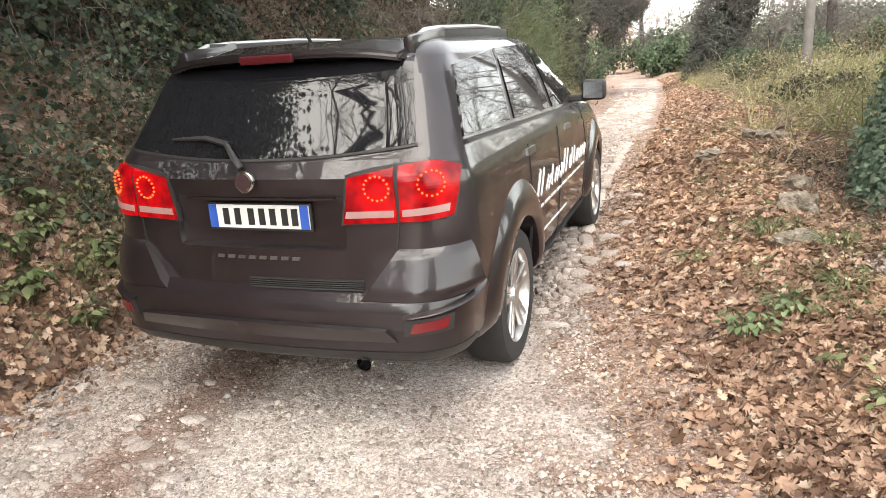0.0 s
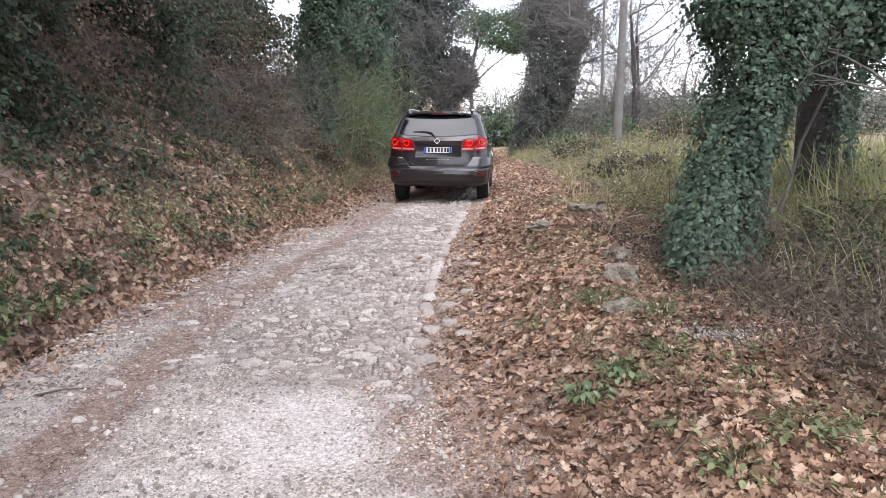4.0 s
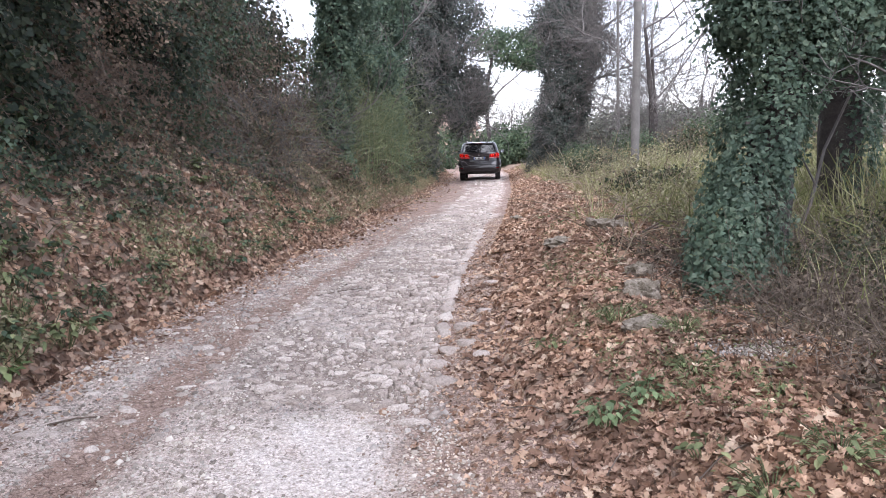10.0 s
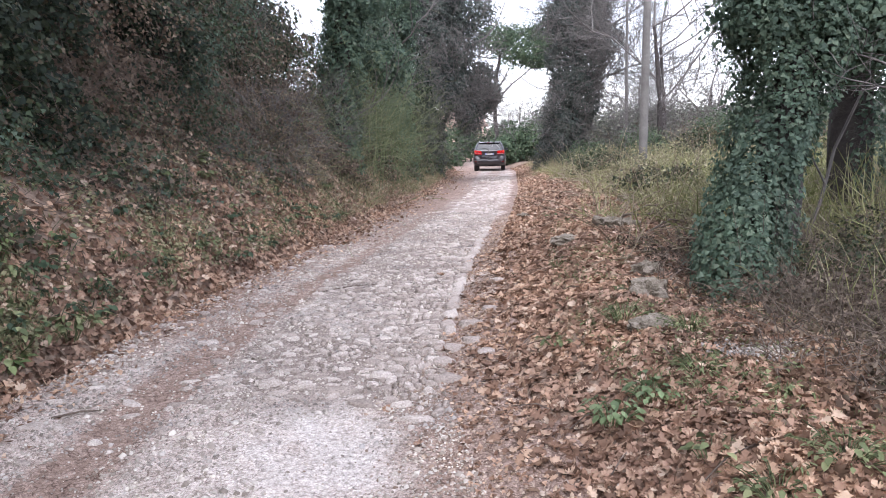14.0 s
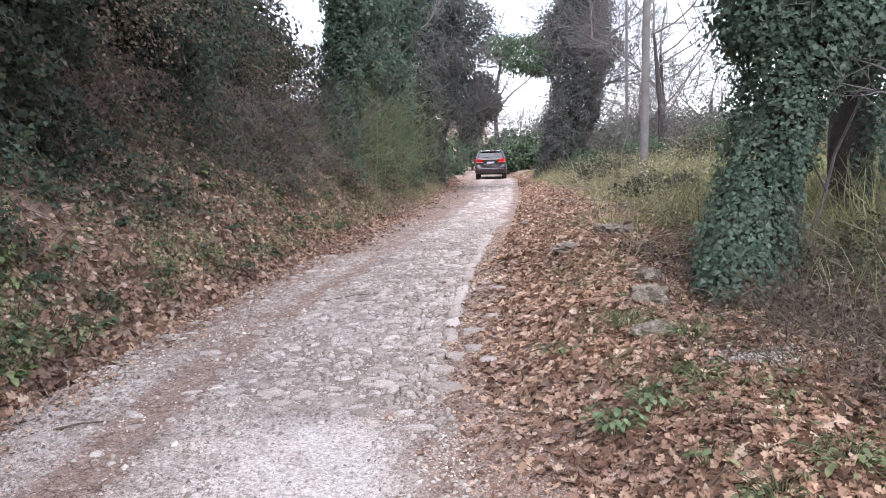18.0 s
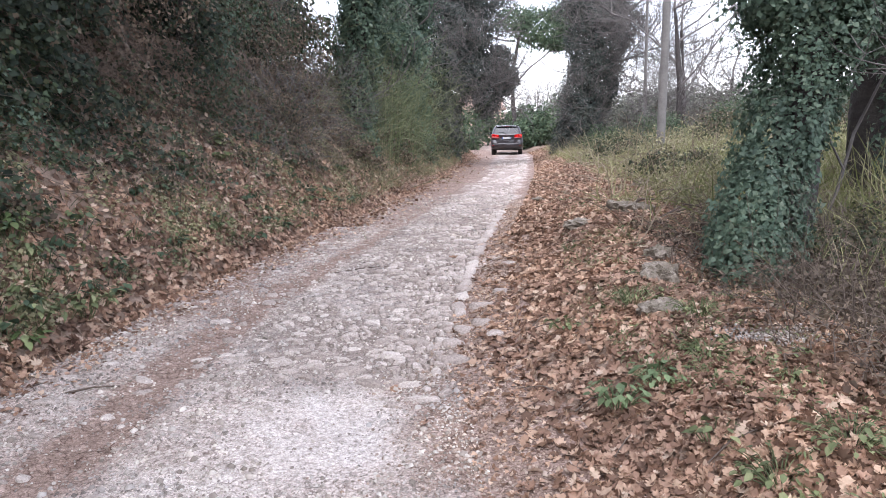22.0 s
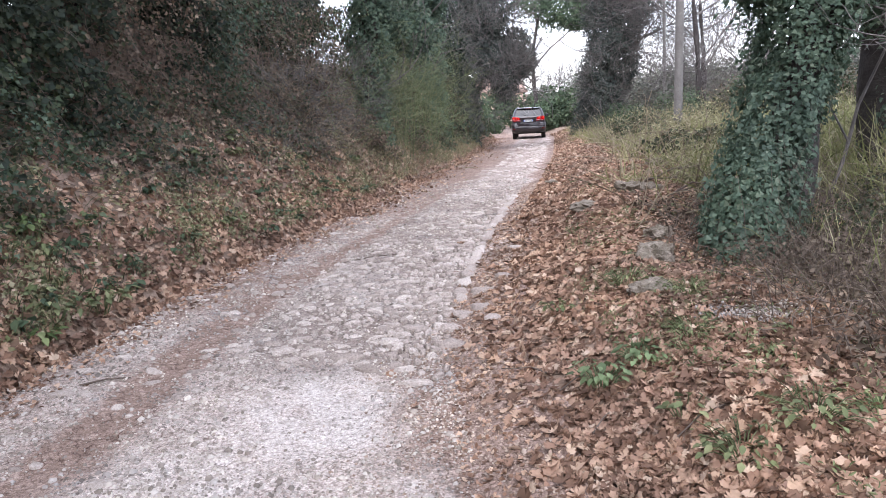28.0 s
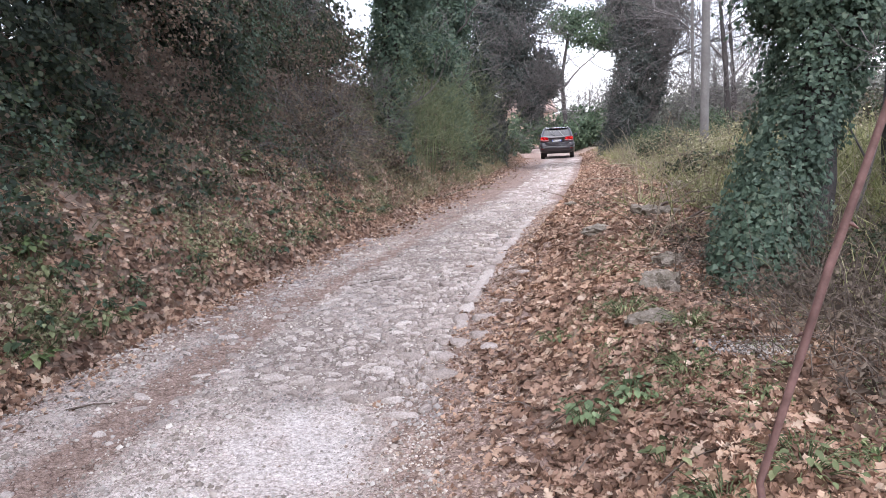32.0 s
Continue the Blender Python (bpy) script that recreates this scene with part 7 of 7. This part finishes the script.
# Added trees: their crowns above the view keep sky light off the bank.
for bx, by in ((-5.7, 3.6), (-6.3, 6.4), (-6.2, 9.8), (-5.6, 12.6)):
    tree("evergreen tree spreading over the bank, added for its shade", bx, by, [(0.1, 0, 2.0), (0.4, 0, 4.5), (0.6, 0, 6.0)], [0.2, 0.16, 0.12, 0.08], group="bank trees", leaf_size=0.075, leaf_mat=M_EVERGREEN, leaf=SPRIG,
         clumps=[(0.3, 0, 2.4, 1.1, 1.3, 0.9, 8500), (0.9, 0.2, 3.7, 1.3, 1.5, 0.9, 9500), (0.5, -0.4, 5.0, 1.4, 1.5, 0.9, 7000)],
         limbs=[((0.2, 0, 2.2), (0.8, -0.3, 0.4), 1.8, 0.05), ((0.4, 0, 3.6), (0.9, 0.3, 0.4), 1.8, 0.05)])
for bx, by in ((-7.2, 15.4), (-9.0, 17.5), (-7.9, 13.0)):
    shrub("dark evergreen bush behind the thicket", bx, by, [(0, 0, 0.9, 1.8, 1.5, 1.2, 2600), (0.6, 0.3, 1.6, 1.3, 1.2, 1.0, 1500)], 0.14, M_EVERGREEN, 6)
# scrub and trees that close the view over the low bank
for bx, by, bh in ((12, 40, 5), (17, 44, 6), (9.5, 46, 5.5), (22, 48, 7), (7.0, 50, 5.0), (28, 46, 7)):
    tree("distant grey winter tree beyond the bank", bx, by, [(0.1, 0, bh * 0.3), (0.2, 0, bh * 0.6)], [0.16, 0.12, 0.08], name="bare_tree", group="bare trees",
         limbs=[((0, 0, bh * 0.25), (0.6, 0, 0.8), bh * 0.45, 0.06), ((0, 0, bh * 0.3), (-0.7, 0, 0.8), bh * 0.45, 0.06), ((0.1, 0, bh * 0.5), (0.1, 0.2, 1), bh * 0.45, 0.06)], fork=4, depth=3)
for bx, by, bh in ((8, 34, 1.6), (11.5, 33, 1.7), (15, 36, 1.9), (20, 38, 2.1), (6.2, 38, 2.0), (9.5, 42, 2.2), (26, 38, 2.4), (31, 40, 2.8), (14, 31, 1.5), (5.4, 44, 2.4)):
    shrub("scrub closing the view over the bank, coloured grey for mist", bx, by, [(0, 0, bh * 0.5, 2.4, 1.2, bh * 0.6, 1500), (1.2, 0.3, bh * 0.6, 1.6, 1.0, bh * 0.6, 900)], 0.14, M_HAZED_SCRUB, 10)


# ---- gravel and cobbles, last ----
def stone_mesh(seed):
    """A worn cobble: an uneven, nearly flat crown, broken shoulders, sunk flanks."""
    r = np.random.default_rng(seed)
    n = int(r.integers(6, 9))
    a = np.arange(n) / n * 2 * np.pi + r.uniform(-0.3, 0.3, n)
    k = r.uniform(0.62, 1.18, n)
    tip = r.uniform(-0.16, 0.16, 2)
    rings = []
    for rad, z in ((0.56, -0.5), (0.49, 0.08), (0.36, 0.20)):
        x, y = np.cos(a) * rad * k, np.sin(a) * rad * k
        rings.append(np.stack([x, y, z + tip[0] * x + tip[1] * y + r.uniform(-0.05, 0.05, n)], -1))
    v = np.concatenate(rings + [np.array([[r.uniform(-0.1, 0.1), r.uniform(-0.1, 0.1), 0.21]])])
    t = []
    for q in range(2):
        for i in range(n):
            j = (i + 1) % n
            t += [(q * n + i, q * n + j, (q + 1) * n + j), (q * n + i, (q + 1) * n + j, (q + 1) * n + i)]
    t += [(2 * n + i, 2 * n + (i + 1) % n, 3 * n) for i in range(n)]
    return v, np.array(t)


STONES = [stone_mesh(k) for k in range(14)]
STONE_MESHES = [mesh_of("stone", v, t, M_COBBLE) for v, t in STONES]


def cobble_spots():
    """Rough courses of cobbles across the lane."""
    out = []
    y = 3.9
    while y < 33:
        step = rng.uniform(0.05, 0.09) * (1 + 0.03 * max(0, y - 8))
        l, r = float(left_edge(y)), float(right_edge(y))
        x = r - 0.05 + rng.uniform(-0.06, 0.06)
        while x > l + 0.30 * (r - l):
            w = min(0.22, 0.078 * math.exp(0.5 * rng.normal())) * (1 + 0.03 * max(0, y - 8))
            u = (x - l) / (r - l)
            bare = wave(np.array(x), np.array(y), 1.1, 3.3) + 0.5 * wave(np.array(x), np.array(y), 3.0, 1.0)
            want = 0.56 if 4.2 < y < 8.5 else 0.34
            if y > 10 and u < 0.55:
                want = -1
            slab_ = math.exp(-(((x + 0.95) / 0.5) ** 2 + ((y - 3.55) / 0.6) ** 2))
            if rng.uniform() < want + 0.35 * float(bare) - 0.9 * slab_ - 0.35 * (u < 0.55) - 0.3 * (u < 0.42) + 0.2 * (u > 0.85):
                sink = rng.uniform(0.012, 0.038) - 0.010 * (u > 0.86) + 0.012 * (u < 0.5) + 0.006 * max(0.0, 4.5 - y)
                out.append((x - w / 2, y + rng.uniform(-0.05, 0.05) + 0.05 * math.sin(x * 3.1), w, step * rng.uniform(0.65, 1.25), sink, rng.uniform(-38, 38), int(rng.integers(14))))
            x -= w * rng.uniform(1.0, 1.2)
        y += step
    return out


spots = cobble_spots()
for k in range(420):
    y = 1.9 + 8 * rng.uniform() ** 1.2
    u = rng.uniform(0.04, 0.97)
    w = rng.uniform(0.06, 0.17)
    if 0.45 < u < 0.95 and 1.9 < y < 4.1:
        continue
    spots.append((float(left_edge(y) + u * (right_edge(y) - left_edge(y))), y, w, w * rng.uniform(0.45, 0.8), rng.uniform(0.024, 0.033), rng.uniform(-30, 30), int(rng.integers(14))))
near = [s for s in spots if s[1] < 6.6 and s[0] > left_edge(s[1]) + 0.5 * (right_edge(s[1]) - left_edge(s[1]))][:300]
rest = [s for s in spots if s not in set(near)]


def stone_pose(s):
    x, y, w, d, sink, turn, k = s
    z = float(road_top(np.array(x), np.array(y)))
    return pose(x, y, z + 0.026 - sink, rng.uniform(-11, 11), rng.uniform(-9, 9), turn + (k % 2) * 180) @ Matrix.Diagonal((w * 0.96, d * 0.94, 0.075, 1))


for s in near:
    ob = new("stone", STONE_MESHES[s[6]])
    ob.parent = road
    ob.matrix_basis = stone_pose(s)
pieces = []
for s in rest:
    m = np.array(stone_pose(s))
    v, t = STONES[s[6]]
    pieces.append((v @ m[:3, :3].T + m[:3, 3], t))
far_stones = new("cobbles", mesh_of("cobbles", *joined(pieces), M_COBBLE))
far_stones.parent = road
tagged(far_stones, "worn pale cobbles of the lane", kind="stuff")

# the kerb line and loose flat stones at the lane's edge
y = 5.6
while y < 11.5:
    w = rng.uniform(0.14, 0.30)
    x = float(right_edge(y)) - 0.02 + rng.uniform(-0.02, 0.02)
    ob = new("kerb_stone", STONE_MESHES[int(rng.integers(14))])
    ob.parent = road
    ob.matrix_basis = pose(x, y, float(road_top(np.array(x), np.array(y))) + 0.014, 0, -3, 86 + rng.uniform(-6, 6)) @ Matrix.Diagonal((w, 0.13, 0.09, 1))
    y += w * 0.98
for x, y, w, d, h in ((-0.32, 4.5, 0.20, 0.15, 0.10), (-0.16, 5.27, 0.22, 0.13, 0.09), (-0.30, 5.15, 0.2, 0.14, 0.1), (-0.62, 4.85, 0.22, 0.10, 0.08), (-0.36, 4.85, 0.16, 0.13, 0.09), (-0.05, 4.95, 0.16, 0.1, 0.07),
                      (-0.18, 5.75, 0.2, 0.12, 0.08), (-0.02, 6.1, 0.18, 0.12, 0.08), (-1.47, 4.44, 0.16, 0.12, 0.08), (0.05, 7.3, 0.15, 0.11, 0.07), (-0.75, 4.6, 0.2, 0.1, 0.09), (-0.98, 4.3, 0.2, 0.12, 0.08)):
    ob = new("stone", STONE_MESHES[int(rng.integers(14))])
    ob.parent = road
    ob.matrix_basis = pose(x, y, float(road_top(np.array(x), np.array(y))) + 0.010, 0, 0, rng.uniform(-15, 15)) @ Matrix.Diagonal((w, d, h * 1.3, 1))

# loose gravel
n = 78000
y = 1.5 + 13 * rng.uniform(size=n) ** 1.5
u = rng.uniform(-0.02, 1.0, n)
x = left_edge(y) + u * (right_edge(y) - left_edge(y))
bare = np.exp(-(((x + 0.95) / 0.5) ** 2 + ((y - 3.5) / 0.6) ** 2) ** 2) + 0.6 * smooth(0.0, 0.6, wave(x, y, 1.3, 7.0))
bare = np.maximum(bare, 0.95 * np.exp(-((u - 0.335 - 0.012 * (y - 4.5)) / 0.085) ** 2))
bare = np.maximum(bare, 0.85 * smooth(4.2, 6.0, y) * (1 - smooth(0.1, 0.3, u)))
bare = np.maximum(bare, 0.5 * smooth(0.42, 0.55, u) * smooth(4.0, 4.6, y))
bare = np.maximum(bare, 0.8 * smooth(8, 11, y) * (1 - smooth(0.4, 0.55, u)))
clear = rng.uniform(size=n) > 0.92 * bare
x, y = x[clear], y[clear]
n = len(x)
g = np.stack([x, y, road_top(x, y) + 0.003], -1)
size = rng.lognormal(-4.45, 0.5, n) * (1 + 0.03 * y)
gravel = new("gravel", mesh_of("gravel", *scatter(PEBBLE, g, turns(n, np.tile([0, 0, 1.0], (n, 1)), 0.35), np.clip(size, 0.005, 0.055)), M_GRIT))
gravel.parent = road
tagged(gravel, "loose pale limestone gravel", kind="stuff")
n = 20000
y = 1.5 + 12 * rng.uniform(size=n) ** 1.5
x = right_edge(y) - 0.15 * (1 - smooth(4.6, 6.4, y)) + rng.normal(size=n) * (0.28 - 0.1 * smooth(4.6, 6.4, y)) + 0.25
g = np.stack([x, y, surf_z(x, y) + 0.003], -1)
size = np.clip(rng.lognormal(-4.7, 0.45, n) * (1 + 0.04 * y), 0.004, 0.035)
side_grit = new("brown_gravel", mesh_of("brown_gravel", *scatter(PEBBLE, g, turns(n, np.tile([0, 0, 1.0], (n, 1)), 0.35), size), M_BROWN_GRIT))
side_grit.parent = road
tagged(side_grit, "brown earthy gravel along the lane's edge", kind="stuff")
n = 420
x, y = rng.normal(1.48, 0.14, n), rng.normal(3.98, 0.09, n)
g = np.stack([x, y, land_z(x, y) + 0.045], -1)
tagged(new("gravel_patch", mesh_of("gravel_patch", *scatter(PEBBLE, g, turns(n), rng.uniform(0.008, 0.026, n)), M_GRIT)), "patch of pale gravel among the leaves", "gravel", kind="stuff")

# a few leaves blown onto the lane, and the nearest leaves of the verge one by one
LEAF_MESHES = [mesh_of("leaf", v, t, M_LITTER) for v, t in OAK + MAPLE]
carpet = tagged(new("loose_leaves"), "single tan oak leaves lying loose on the verge", "fallen leaves")
for k in range(260):
    y = 1.9 + 6 * rng.uniform() ** 1.3
    x = float(right_edge(y)) + 0.25 + 1.5 * rng.uniform() ** 0.7
    m = Matrix(turns(1, np.array([[0, -0.1, 1.0]]), 0.3)[0]).to_4x4()
    ob = new("leaf", LEAF_MESHES[int(rng.integers(len(LEAF_MESHES)))])
    ob.parent = carpet
    ob.matrix_basis = Matrix.Translation((x, y, float(surf_z(np.array(x), np.array(y))) + 0.025)) @ m @ Matrix.Scale(rng.uniform(0.05, 0.085), 4)


# ---- what moves ----
CAR_ROWS = [  # seconds, x, y, yaw of the rear axle's middle
    (0, -1.49, 3.55, -5.3), (0.5, -1.34, 4.75, -5.3), (1, -1.20, 5.90, -5.3), (1.5, -1.09, 7.15, -5.3), (2, -0.97, 8.40, -5.3), (2.5, -0.85, 9.65, -5.3),
    (3, -0.71, 10.95, -5.2), (3.5, -0.58, 12.4, -4.6), (4, -0.45, 13.9, -3.6), (4.5, -0.38, 15.4, -3.0), (5.5, -0.27, 18.6, -2.3), (6.5, -0.19, 21.9, -1.8),
    (7, -0.17, 23.5, -1.6), (8, -0.14, 26.5, -1.5), (9, -0.08, 29.6, -1.5), (10, -0.03, 32.4, -1.5), (11, 0.03, 35.6, -1.5), (12, 0.08, 38.7, -1.3),
    (13, 0.11, 41.0, -1.0), (14, 0.11, 42.5, -0.8), (15, 0.11, 42.9, -0.8), (17, 0.11, 43.0, -0.8), (20, 0.11, 43.2, -0.8), (22, 0.12, 42.8, -0.8),
    (23, 0.12, 42.6, -0.8), (25.5, 0.12, 40.9, -0.8), (27, 0.14, 40.3, -0.8), (29, 0.15, 40.4, -0.8), (32, 0.15, 40.6, -0.8)]


def motions():
    """The car drives off along the lane, halts and rolls back a little; its wheels turn with it. The shoot sways in."""
    tab = np.array(CAR_ROWS)
    ts = np.concatenate([np.arange(0, 15.0, 0.125), np.arange(15, 32.01, 0.5)])
    kernel = np.array([-0.25, 0, 0.25])
    at = [np.mean([np.interp(np.clip(ts + k, 0, 32) * 1.0, tab[:, 0], tab[:, c]) for k in kernel], 0) for c in (1, 2, 3)]
    at[1][0], at[0][0] = tab[0, 2], tab[0, 1]
    x, y, yaw = at
    zr, zf = road_z(y), road_z(y + 2.89)
    pitch = np.degrees(np.arctan2(zf - zr, 2.89))
    walk(car, [(t, pose(a, b, z - 0.012, p, 0, w)) for t, a, b, z, p, w in zip(ts, x, y, zr, pitch, yaw)])
    for wheel in wheels:
        home = wheel.matrix_basis.translation.copy()
        walk(wheel, [(t, pose(*home, -math.degrees((b - y[0]) / WR))) for t, b in zip(ts, y)])
    foot = shoot.matrix_basis.translation.copy()
    walk(shoot, [(t, pose(*foot, 0, lean, 0)) for t, lean in ((0, 8.0), (28.9, 8.0), (29.2, 6.0), (29.4, 3.0), (29.6, 0.8), (29.8, 0.0), (32, 0.0))])


motions()
